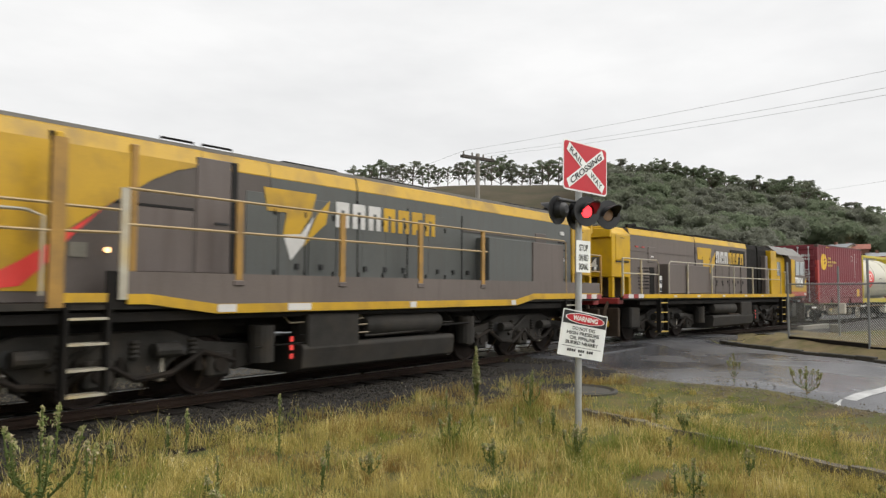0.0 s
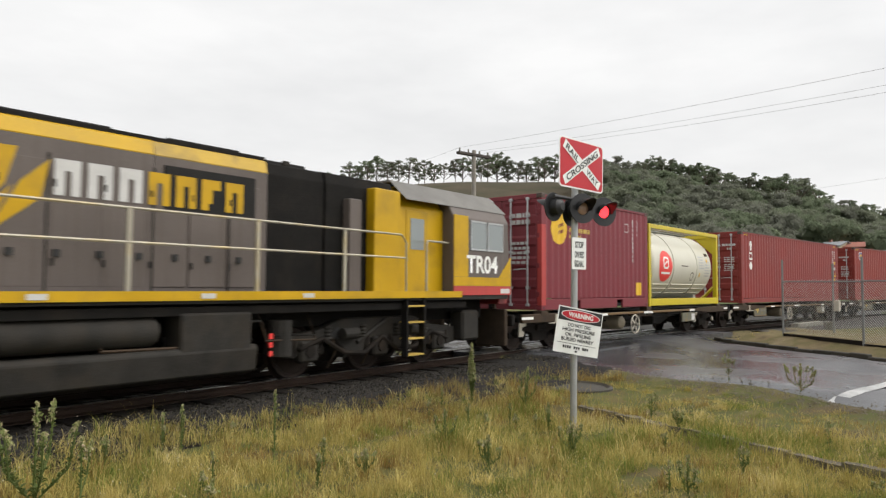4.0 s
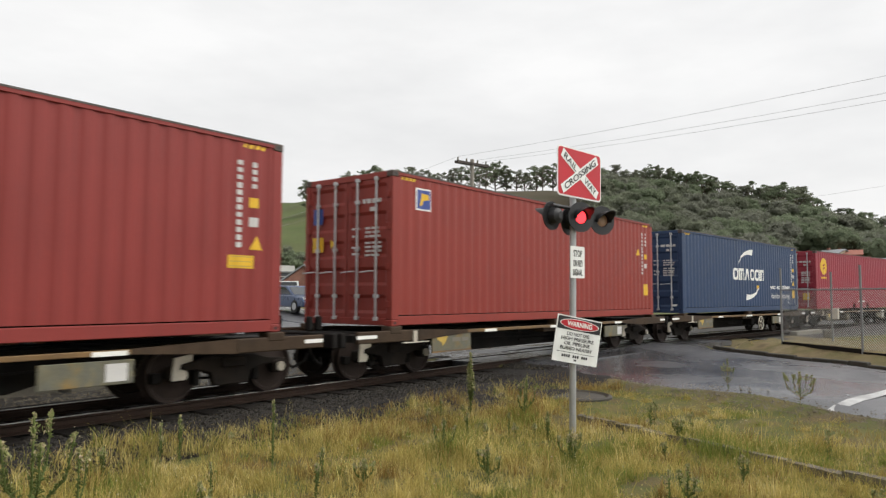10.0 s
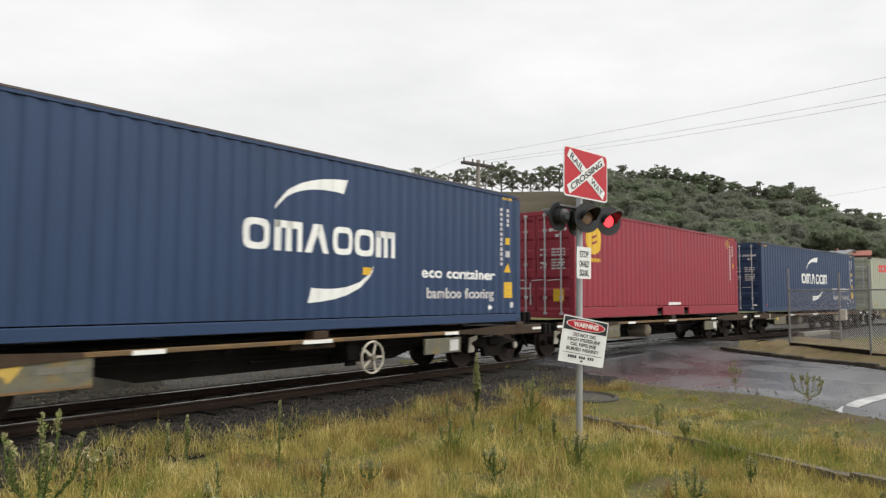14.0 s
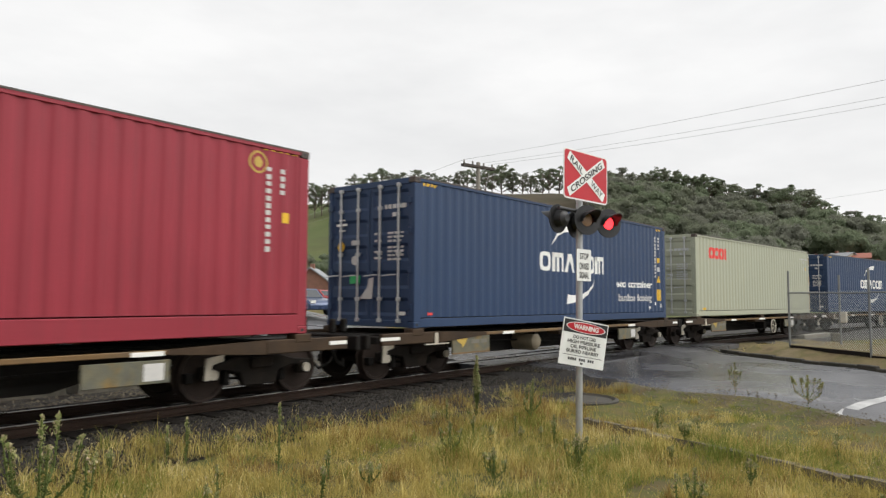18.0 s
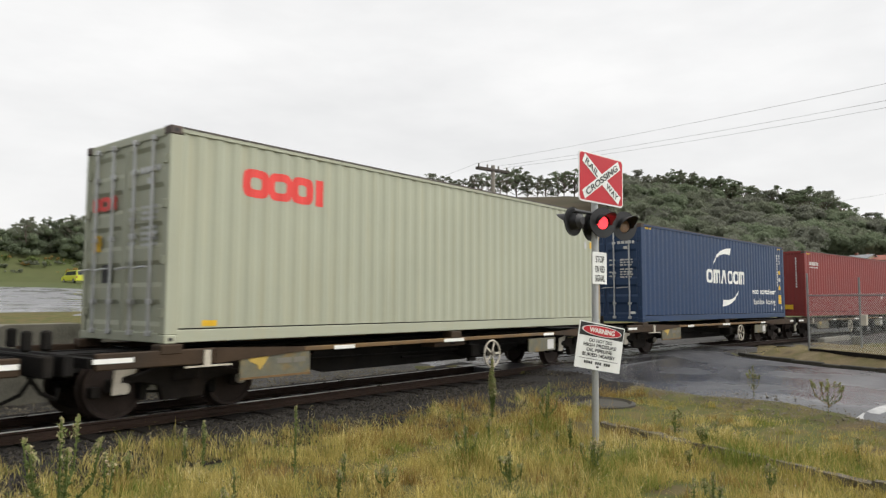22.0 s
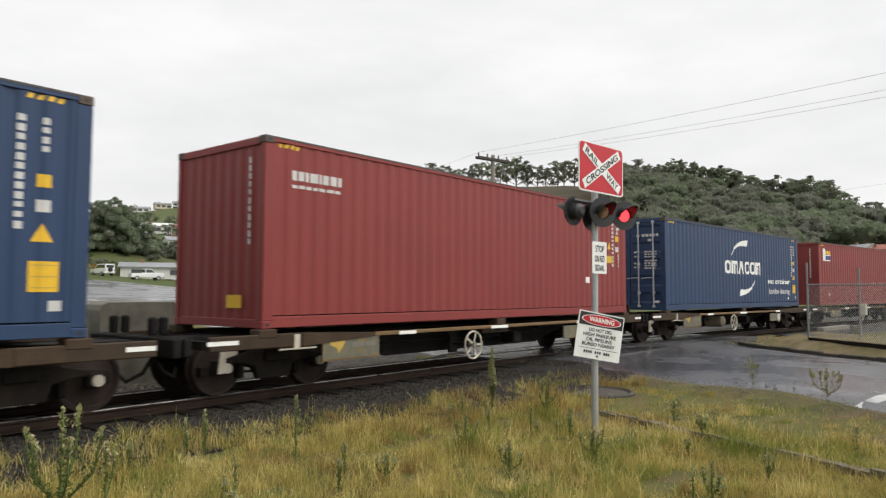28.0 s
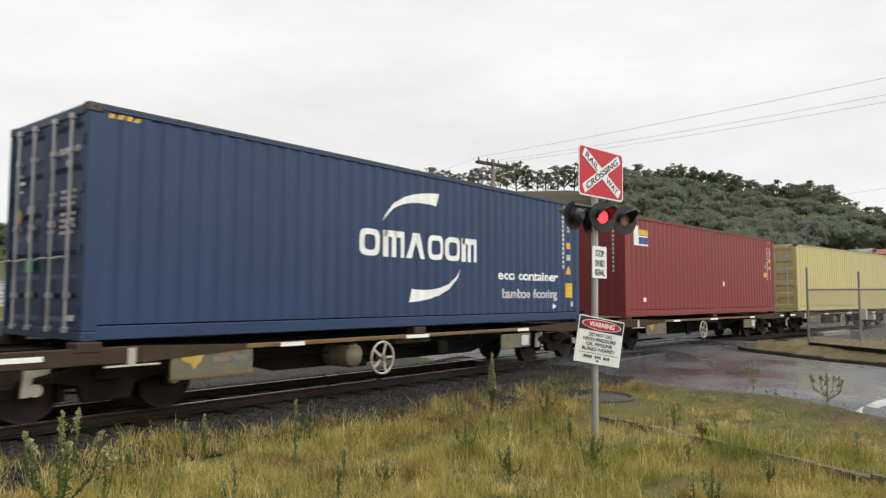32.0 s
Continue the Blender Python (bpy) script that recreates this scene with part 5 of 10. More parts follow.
def common_marks(c, length, rnd, wall, colour="white", doors=True, yellow=True, plate="tall", codes=True):
    """Code columns near the trailing end, warning squares, door data."""
    e = length
    if codes:
        mark(c, "code_column", code_column(e - 0.83, 2.54, 12, 0.085, 0.085, 0.025, rnd), 0, 0, M["dull_white" if colour == "white" else colour], wall)
        mark(c, "code_column", code_column(e - 0.56, 2.54, 4, 0.075, 0.085, 0.025, rnd), 0, 0, M["dull_white" if colour == "white" else colour], wall)
    if yellow:
        for u in (0.25, e - 0.75):
            mark(c, "hazard_strip", [[(u + k * 0.11, 2.74), (u + 0.07 + k * 0.11, 2.74), (u + 0.10 + k * 0.11, 2.80), (u + 0.03 + k * 0.11, 2.80)] for k in range(4)], 0, 0, M["mark_yellow"], wall)
        end_mark(c, "hazard_strip", [rect(u0 + k * 0.1, u0 + 0.06 + k * 0.1, 2.78, 2.83) for u0 in (-1.0, 0.6) for k in range(4)], 0, 0, M["mark_yellow"])
        top = {"tall": 1.81, "wide": 1.93, "high": 2.02, "side": 1.81}[plate]
        mark(c, "warning_plate", [rect(e - 0.60, e - 0.45, top - 0.075, top + 0.075)], 0, 0, M["mark_yellow"], wall)
        mark(c, "white_plate", [rect(e - 0.60, e - 0.45, top - 0.36, top - 0.22)], 0, 0, M["dull_white"], wall)
        tri = {"tall": (e - 0.53, 1.11), "wide": (e - 0.47, 1.23), "high": (e - 0.99, 1.72), "side": (e - 1.09, 1.83)}[plate]
        mark(c, "warning_triangle", [[(tri[0] - 0.12, tri[1]), (tri[0] + 0.12, tri[1]), (tri[0], tri[1] + 0.21)]], 0, 0, M["mark_yellow"], wall)
        a, b, z0, z1 = {"tall": (e - 0.66, e - 0.33, 0.54, 0.89), "wide": (e - 0.96, e - 0.52, 0.95, 1.14), "high": (e - 1.19, e - 0.77, 1.35, 1.54), "side": (e - 0.70, e - 0.35, 0.61, 0.95)}[plate]
        mark(c, "warning_plate", [rect(a, b, z0, z1)], 0, 0, M["mark_yellow"], wall)
        mark(c, "plate_lines", [rect(a + 0.03, b - 0.03, z0 + (z1 - z0) * q, z0 + (z1 - z0) * q + 0.014) for q in (0.12, 0.48, 0.85)], 0, 0, M["panel_yellow"], wall).location.y = -0.003
        if plate == "tall":
            mark(c, "white_plate", [rect(e - 0.44, e - 0.29, 0.32, 0.44)], 0, 0, M["dull_white"], wall)
            mark(c, "lettering", [rect(e - 1.32, e - 1.14, 0.30, 0.36), rect(e - 1.30, e - 1.22, 0.27, 0.39)], 0, 0, M["white"], wall)
        if plate == "high":
            mark(c, "white_plate", [rect(e - 0.51, e - 0.36, 2.27, 2.42)], 0, 0, M["dull_white"], wall)
            mark(c, "code_column", code_column(e - 0.48, 1.60, 4, 0.07, 0.075, 0.02, rnd), 0, 0, M["dull_white"], wall)
    if doors:
        dim = "dull_white" if colour == "white" else colour
        end_mark(c, "code_column", data_rows(0.42, 2.40, 1, 0.56, 0.085, 0.06, rnd) + data_rows(0.62, 2.24, 1, 0.2, 0.08, 0.06, rnd), 0, 0, M[dim])
        end_mark(c, "data_panel", data_rows(0.50, 1.86, 3, 0.42, 0.042, 0.036, rnd) + data_rows(0.50, 1.58, 4, 0.42, 0.042, 0.036, rnd), 0, 0, M[dim])
        end_mark(c, "data_panel", data_rows(0.14, 1.86, 2, 0.2, 0.042, 0.10, rnd) + data_rows(0.14, 1.5, 2, 0.2, 0.042, 0.08, rnd), 0, 0, M[dim])


def line_logo(c, u, v, w, h, wall):
    """White line-up of plain blocks and rings between two swept arcs, then small words."""
    k = w / 6.4
    shapes = ring_outline(u + 0.45 * k, v, 0.9 * k, h, 0.19 * k)
    for i in range(3):
        shapes.append(rect(u + (1.1 + i * 0.42) * k, u + (1.1 + i * 0.42 + 0.22) * k, v - h / 2, v + h / 2))
    shapes.append(rect(u + 1.1 * k, u + 2.15 * k, v + h / 2 - 0.22 * k, v + h / 2 - 0.001))
    shapes.append([(u + 2.25 * k, v - h / 2), (u + 2.52 * k, v - h / 2), (u + 2.92 * k, v + h / 2), (u + 2.58 * k, v + h / 2)])
    shapes.append([(u + 2.98 * k, v - h / 2), (u + 3.25 * k, v - h / 2), (u + 2.92 * k, v + h / 2), (u + 2.74 * k, v + h / 4)])
    shapes += ring_outline(u + 3.85 * k, v, 0.9 * k, h, 0.19 * k) + ring_outline(u + 4.85 * k, v, 0.9 * k, h, 0.19 * k)
    for i in range(3):
        shapes.append(rect(u + (5.42 + i * 0.37) * k, u + (5.42 + i * 0.37 + 0.22) * k, v - h / 2, v + h / 2))
    shapes.append(rect(u + 5.42 * k, u + 6.38 * k, v + h / 2 - 0.22 * k, v + h / 2 - 0.001))
    mark(c, "block_logo", shapes, 0, 0, M["white"], wall, "white block-shaped marking")
    # two swept arcs, point-mirrored about the middle of the line-up
    p0, p1, p2 = (-1.10, 0.41), (-0.86, 0.98), (0.42, 1.04)
    for sgn in (1, -1):
        arc = []
        n = 14
        for i in range(n):
            quad = []
            for q, inner in ((i / n, 0), ((i + 1) / n, 0), ((i + 1) / n, 1), (i / n, 1)):
                x = (1 - q) ** 2 * p0[0] + 2 * q * (1 - q) * p1[0] + q * q * p2[0]
                z = (1 - q) ** 2 * p0[1] + 2 * q * (1 - q) * p1[1] + q * q * p2[1]
                t = 0.015 + 0.23 * q ** 0.9
                quad.append((u + w / 2 + sgn * (x + inner * t * 0.62 * (1 - q) - inner * 0.28 * t * q * 4 * max(0, q - 0.75)), v + sgn * (z - inner * t * (0.55 + 0.45 * q))))
            arc.append(quad)
        mark(c, "arc_logo", arc, 0, 0, M["white"], wall, "white swept arc")
    mark(c, "lettering", letters("eco container", 0.205, 2.52, 0.007), u + 4.08, v - 0.555, M["white"], wall)
    mark(c, "lettering", letters("bamboo flooring", 0.205, 2.30, 0.006), u + 4.25, v - 0.955, M["dull_white"], wall)


def blue_box(seed, extra=None):
    rnd = random.Random(seed)
    wall = relief_of(EDGE, 12.192 - EDGE)
    c = container("shipping_container", "blue corrugated steel container with white arcs on its flat wagon", M["blue"], bands=5)
    common_marks(c, 12.192, rnd, wall)
    line_logo(c, 4.55, 1.485, 3.33, 0.47, wall)
    end_mark(c, "small_logo", [rect(-0.98, -0.66, 2.05, 2.10), rect(-0.90, -0.72, 2.16, 2.19), rect(-0.90, -0.72, 1.94, 1.97)], 0, 0, M["white"])
    end_mark(c, "orange_plate", [disc(-0.83, 1.62, 0.11, 6)], 0, 0, M["mark_yellow"])
    end_mark(c, "white_plate", [rect(-0.52, -0.28, 1.64, 1.74), disc(-0.42, 1.33, 0.10, 10)], 0, 0, M["dull_white"])
    end_mark(c, "green_sticker", [rect(-0.56, -0.26, 0.86, 1.02)], 0, 0, M["mark_green"])
    end_mark(c, "white_plate", [rect(0.78, 0.98, 0.24, 0.31)], 0, 0, M["white"])
    if extra:
        extra(c, wall)
    return c


def plain_box(label, paint, seed, doors=True, pockets=(), bands=5, base_rail=0.20, colour="white", yellow=True, frame_paint=None, plate="tall", codes=True):
    rnd = random.Random(seed)
    c = container("shipping_container", label, M[paint], doors=doors, pockets=pockets, bands=bands, base_rail=base_rail, frame_paint=frame_paint)
    wall = relief_of(EDGE, 12.192 - EDGE)
    common_marks(c, 12.192, rnd, wall, colour, doors, yellow, plate, codes)
    return c, wall


def twenty_box():
    rnd = random.Random(31)
    c = container("shipping_container", "maroon half-length steel container with a yellow round mark", M["dull_crimson"], 6.058, pockets=((1.55, 1.90), (4.0, 4.35)), base_rail=0.30)
    wall = relief_of(EDGE, 6.058 - EDGE)
    part("red_post_plate", box(-0.004, 0.19, -CW / 2 - 0.004, -CW / 2 + 0.12, 0.125, 2.12), M["faded_red"], c, "bright red painted corner plate")
    mark(c, "round_logo", [disc(0.85, 2.06, 0.40)], 0, 0, M["mark_yellow"], wall, "yellow disc")
    mark(c, "logo_bars", [[(0.80, 1.90 + i * 0.17), (1.05, 1.98 + i * 0.17), (1.05, 2.06 + i * 0.17), (0.80, 1.98 + i * 0.17)] for i in range(2)], 0, 0.0, M["dull_crimson"], wall)
    mark(c, "name_line", data_rows(1.34, 2.30, 1, 0.45, 0.10, 0.1, rnd) + data_rows(1.34, 2.12, 1, 1.08, 0.11, 0.1, rnd) + data_rows(1.34, 1.94, 1, 0.66, 0.10, 0.1, rnd), 0, 0, M["panel_yellow"], wall)
    mark(c, "code_column", code_column(5.0, 2.6, 10, 0.09, 0.11, 0.02, rnd) + code_column(5.32, 2.6, 4, 0.07, 0.11, 0.02, rnd), 0, 0, M["dull_white"], wall)
    mark(c, "faint_ring", ring_outline(4.63, 2.33, 0.26, 0.26, 0.025), 0, 0, M["dull_white"], wall)
    mark(c, "warning_plate", [rect(5.24, 5.60, 0.35, 0.73)], 0, 0, M["mark_yellow"], wall)
    mark(c, "hazard_strip", [rect(1.2 + k * 0.14, 1.28 + k * 0.14, 2.76, 2.81) for k in range(4)], 0, 0, M["mark_yellow"], wall)
    end_mark(c, "code_column", data_rows(0.28, 2.42, 2, 0.62, 0.11, 0.06, rnd) + data_rows(0.3, 1.7, 5, 0.55, 0.07, 0.05, rnd), 0, 0, M["dull_white"])
    end_mark(c, "warning_plate", [rect(-0.36, -0.08, 1.20, 1.46), rect(-0.36, -0.08, 1.62, 1.80), rect(-0.8, -0.6, 0.9, 1.0)], 0, 0, M["mark_yellow"])
    end_mark(c, "white_plate", [rect(-0.75, -0.55, 1.58, 1.76), rect(-0.85, -0.5, 1.2, 1.45)], 0, 0, M["dull_white"])
    return c


def tank_box():
    """A white tank held in a yellow frame."""
    c = thing("tank_container", "white cylindrical tank in a bright yellow steel frame", "tank container", group="containers on the train")
    L, H, h, r = 6.058, 2.591, CW / 2, 1.165
    cz = 1.335
    prof = [(0.22, 0.02)] + [(0.22 + 0.36 * (1 - math.cos(a)), r * math.sin(a)) for a in np.linspace(0.25, math.pi / 2, 7)] + \
           [(L - 0.22 - 0.36 * (1 - math.cos(a)), r * math.sin(a)) for a in np.linspace(math.pi / 2, 0.25, 7)] + [(L - 0.22, 0.02)]
    part("tank", shift(lathe(prof, 40), z=cz), M["tank_white"], c, "glossy white insulated tank", smooth=True)
    for x in (2.1, 4.15):
        part("band", shift(lathe([(x - 0.05, r + 0.002), (x - 0.05, r + 0.018), (x + 0.05, r + 0.018), (x + 0.05, r + 0.002)], 40), z=cz), M["tank_white"], c, smooth=True)
    for z in (0.42, 0.56, 0.70):
        y = -math.sqrt(r * r - (z - cz) ** 2)
        for x0, x1 in ((0.75, 2.0), (2.2, 4.05), (4.25, 5.4)):
            part("cladding_rib", cyl((x0, y - 0.005, z), (x1, y - 0.005, z), 0.022, seg=6), M["tank_white"], c)
    part("walkway", box(0.9, L - 0.9, -0.35, 0.35, 2.50, 2.54), M["zinc"], c)
    part("manhole", cyl((3.0, 0, 2.4), (3.0, 0, 2.58), 0.28, seg=20), M["zinc"], c)
    part("spill_box", box(0.45, 1.7, -0.62, 0.2, 2.26, 2.42), M["tank_white"], c, bevel=0.03)
    part("spill_box", box(2.3, 4.0, -0.5, 0.3, 2.30, 2.44), M["tank_white"], c, bevel=0.03)
    yel = M["tank_yellow"]
    for x, sx in ((0, 1), (L, -1)):
        for sy in (-1, 1):
            part("corner_post", box(x + sx * 0.01, x + sx * 0.17, sy * h, sy * (h - 0.15), 0.0, H), yel, c, bevel=0.012)
            part("end_brace", tube([(x + sx * 0.08, sy * (h - 0.15), 0.62), (x + sx * 0.08, sy * 0.55, 0.12)], 0.06, 4), yel, c)
            part("end_gusset", prism([(sy * (h - 0.15), H - 0.75), (sy * (h - 0.15), H - 0.12), (sy * 0.35, H - 0.12)], x + sx * 0.05, x + sx * 0.11, "x"), yel, c)
        part("end_beam", box(x + sx * 0.02, x + sx * 0.15, -h + 0.15, h - 0.15, H - 0.14, H), yel, c, bevel=0.01)
        part("end_beam", box(x + sx * 0.02, x + sx * 0.15, -h + 0.15, h - 0.15, 0.0, 0.16), yel, c, bevel=0.01)
    for sy in (-1, 1):
        part("top_rail", box(0.17, L - 0.17, sy * h, sy * (h - 0.09), H - 0.13, H), yel, c, bevel=0.01)
        part("bottom_rail", box(0.17, L - 0.17, sy * h, sy * (h - 0.10), 0.02, 0.24), yel, c, bevel=0.01)
    for k in (-0.62, -0.42):
        part("walkway_rail", tube([(0.5, k, 2.56), (L - 0.5, k, 2.56)], 0.022), M["reservoir"], c)
    for x in (0.75, 5.3):
        part("saddle", box(x - 0.12, x + 0.12, -0.6, 0.6, 0.10, 0.45), M["tank_white"], c, bevel=0.02)
    for z in (0.5, 0.85, 1.2, 1.55, 1.9, 2.25):
        part("ladder_rung", cyl((0.06, 0.35, z), (0.06, 0.75, z), 0.015, seg=6), M["zinc"], c)

    def curved(outlines, out=0.006):
        bm = outlines if isinstance(outlines, bmesh.types.BMesh) else flat(outlines)
        bmesh.ops.subdivide_edges(bm, edges=bm.edges[:], cuts=2, use_grid_fill=True)
        for v in bm.verts:
            x, s_ = v.co.x, v.co.y
            a = (s_ - cz) / r
            v.co = (x, -(r + out) * math.cos(a), cz + (r + out) * math.sin(a))
        return bm
    part("round_logo", curved([[(1.42, 1.29)] + [p, q] for p, q in zip(disc(1.42, 1.29, 0.52, 36), disc(1.42, 1.29, 0.52, 36)[1:] + disc(1.42, 1.29, 0.52, 36)[:1])]), M["mark_red"], c, "red disc")
    part("swirl", curved(ring_outline(1.42, 1.40, 0.42, 0.40, 0.06) + [[(1.26, 1.33), (1.34, 1.33), (1.58, 1.47), (1.50, 1.47)]], 0.010), M["white"], c)
    part("name_line", curved([rect(1.08, 1.78, 1.03, 1.10)], 0.010), M["white"], c)
    rnd = random.Random(8)
    part("data_panel", curved(data_rows(4.3, 1.72, 5, 0.5, 0.05, 0.05, rnd) + data_rows(4.85, 1.55, 6, 0.5, 0.05, 0.05, rnd)), M["rod"], c)
    part("yellow_plate", curved([disc(5.08, 1.56, 0.11, 4), rect(4.35, 4.45, 0.98, 1.12)]), M["mark_yellow"], c)
    part("brown_plate", curved([rect(5.0, 5.3, 1.74, 1.86)]), M["wagon_brown"], c)
    part("faint_marks", curved([rect(2.7, 3.3, 1.32, 1.35)] + ring_outline(3.72, 0.98, 0.26, 0.30, 0.03)), M["wagon_brown"], c)
    return c


# -- container flat wagon: x from its leading container seat --
def wheelset(parent, x):
    prof = [(-0.64, 0.02), (-0.64, 0.075), (-0.60, 0.075), (-0.60, 0.11), (-0.585, 0.16), (-0.575, 0.34), (-0.60, 0.36), (-0.60, 0.405), (-0.50, 0.415), (-0.47, 0.445), (-0.465, 0.36), (-0.52, 0.34), (-0.53, 0.14), (-0.48, 0.09),
            (0.48, 0.09), (0.53, 0.14), (0.52, 0.34), (0.465, 0.36), (0.47, 0.445), (0.50, 0.415), (0.60, 0.405), (0.60, 0.36), (0.575, 0.34), (0.585, 0.16), (0.60, 0.11), (0.60, 0.075), (0.64, 0.075), (0.64, 0.02)]
    bm = lathe(prof, 28, axis="y")
    for k in range(3):
        a = k * 2.094
        for sy in (-1, 1):
            cyl((0.05 * math.cos(a), sy * 0.60, 0.05 * math.sin(a)), (0.05 * math.cos(a), sy * 0.655, 0.05 * math.sin(a)), 0.013, seg=5, bm=bm)
    ob = part("wheelset", bm, M["wheel"], parent, "worn steel wheels on an axle", smooth=True)
    ob.location = (x, 0, 0.405)
    return ob


def bogie(parent, x, pale=True):
    """Three-piece freight bogie."""
    out = [(-1.06, 0.36), (-1.04, 0.53), (-0.66, 0.57), (-0.40, 0.64), (0.40, 0.64), (0.66, 0.57), (1.04, 0.53), (1.06, 0.36), (0.96, 0.36), (0.94, 0.46), (0.62, 0.46), (0.36, 0.40), (0.30, 0.20), (-0.30, 0.20), (-0.36, 0.40), (-0.62, 0.46), (-0.94, 0.46), (-0.96, 0.36)]
    bg = part("bogie", box(-0.16, 0.16, -0.80, 0.80, 0.36, 0.62), M["bogie"], parent, "grimy cast-steel bogie", bevel=0.02)
    bg.location = (x, 0, 0)
    for sy in (-1, 1):
        part("side_frame", prism(out, sy * 0.68, sy * 0.80, "y"), M["bogie"], bg, bevel=0.015)
        for k in (-0.14, 0.0, 0.14):
            part("spring", cyl((k, sy * 0.74, 0.24), (k, sy * 0.74, 0.45), 0.055, seg=8), M["bogie"], bg)
        for k in (-0.875, 0.875):
            part("axle_box", box(k - 0.11, k + 0.11, sy * 0.66, sy * 0.83, 0.31, 0.52), M["bogie"], bg, bevel=0.03)
            part("end_cap", cyl((k, sy * 0.83, 0.41), (k, sy * 0.875, 0.41), 0.075, seg=12), M["pale_metal"], bg, "pale bearing cap")
        part("bolster_end", box(-0.20, 0.20, sy * 0.78, sy * 0.86, 0.46, 0.62), M["bogie"], bg, bevel=0.02)
        part("brake_rod", tube([(-1.1, sy * 0.5, 0.36), (0.0, sy * 0.56, 0.28), (1.1, sy * 0.5, 0.36)], 0.02), M["under_dark"], bg)
        for k in (-0.52, 0.52):
            part("brake_shoe", box(k - 0.05, k + 0.05, sy * 0.56, sy * 0.70, 0.22, 0.52), M["under_dark"], bg, bevel=0.02)
        part("brake_beam", box(-1.22, -1.10, sy * 0.30, sy * 0.72, 0.30, 0.44), M["under_dark"], bg, bevel=0.01)
    part("brake_lever", prism([(-1.02, 0.66), (-0.72, 0.70), (-0.74, 0.60), (-0.92, 0.56), (-0.95, 0.34), (-1.05, 0.34)], -0.90, -0.86, "y"), M["pale_metal"], bg, "pale painted brake lever", bevel=0.008)
    for k in (-0.875, 0.875):
        wheelset(bg, k)
    return bg


W_LO, W_HI = -1.22, 13.42


def hand_wheel(parent, x, y, z, r):
    bm = bmesh.new()
    n, seg = 28, 6
    rings = []
    for i in range(n):
        a = 2 * math.pi * i / n
        c = Vector((r * math.cos(a), 0, r * math.sin(a)))
        u = Vector((math.cos(a), 0, math.sin(a)))
        rings.append([bm.verts.new(c + 0.02 * (u * math.cos(2 * math.pi * k / seg) + Vector((0, 1, 0)) * math.sin(2 * math.pi * k / seg))) for k in range(seg)])
    for i in range(n):
        a, b = rings[i], rings[(i + 1) % n]
        for k in range(seg):
            bm.faces.new((a[k], a[(k + 1) % seg], b[(k + 1) % seg], b[k]))
    bmesh.ops.recalc_face_normals(bm, faces=bm.faces[:])
    hw = part("hand_wheel", bm, M["pale_metal"], parent, "pale spoked handbrake wheel", smooth=True)
    hw.location = (x, y, z)
    for i in range(5):
        a = 2 * math.pi * i / 5 + 0.3
        part("spoke", box(-0.02, 0.02, -0.008, 0.008, 0.03, r), M["pale_metal"], hw).rotation_euler = (0, a, 0)
    part("hub", cyl((0, -0.05, 0), (0, 0.10, 0), 0.055, seg=10), M["wagon_panel"], hw)
    part("spindle", cyl((0, 0.10, 0), (0, 0.55, 0), 0.022, seg=6), M["under_dark"], hw)
    return hw


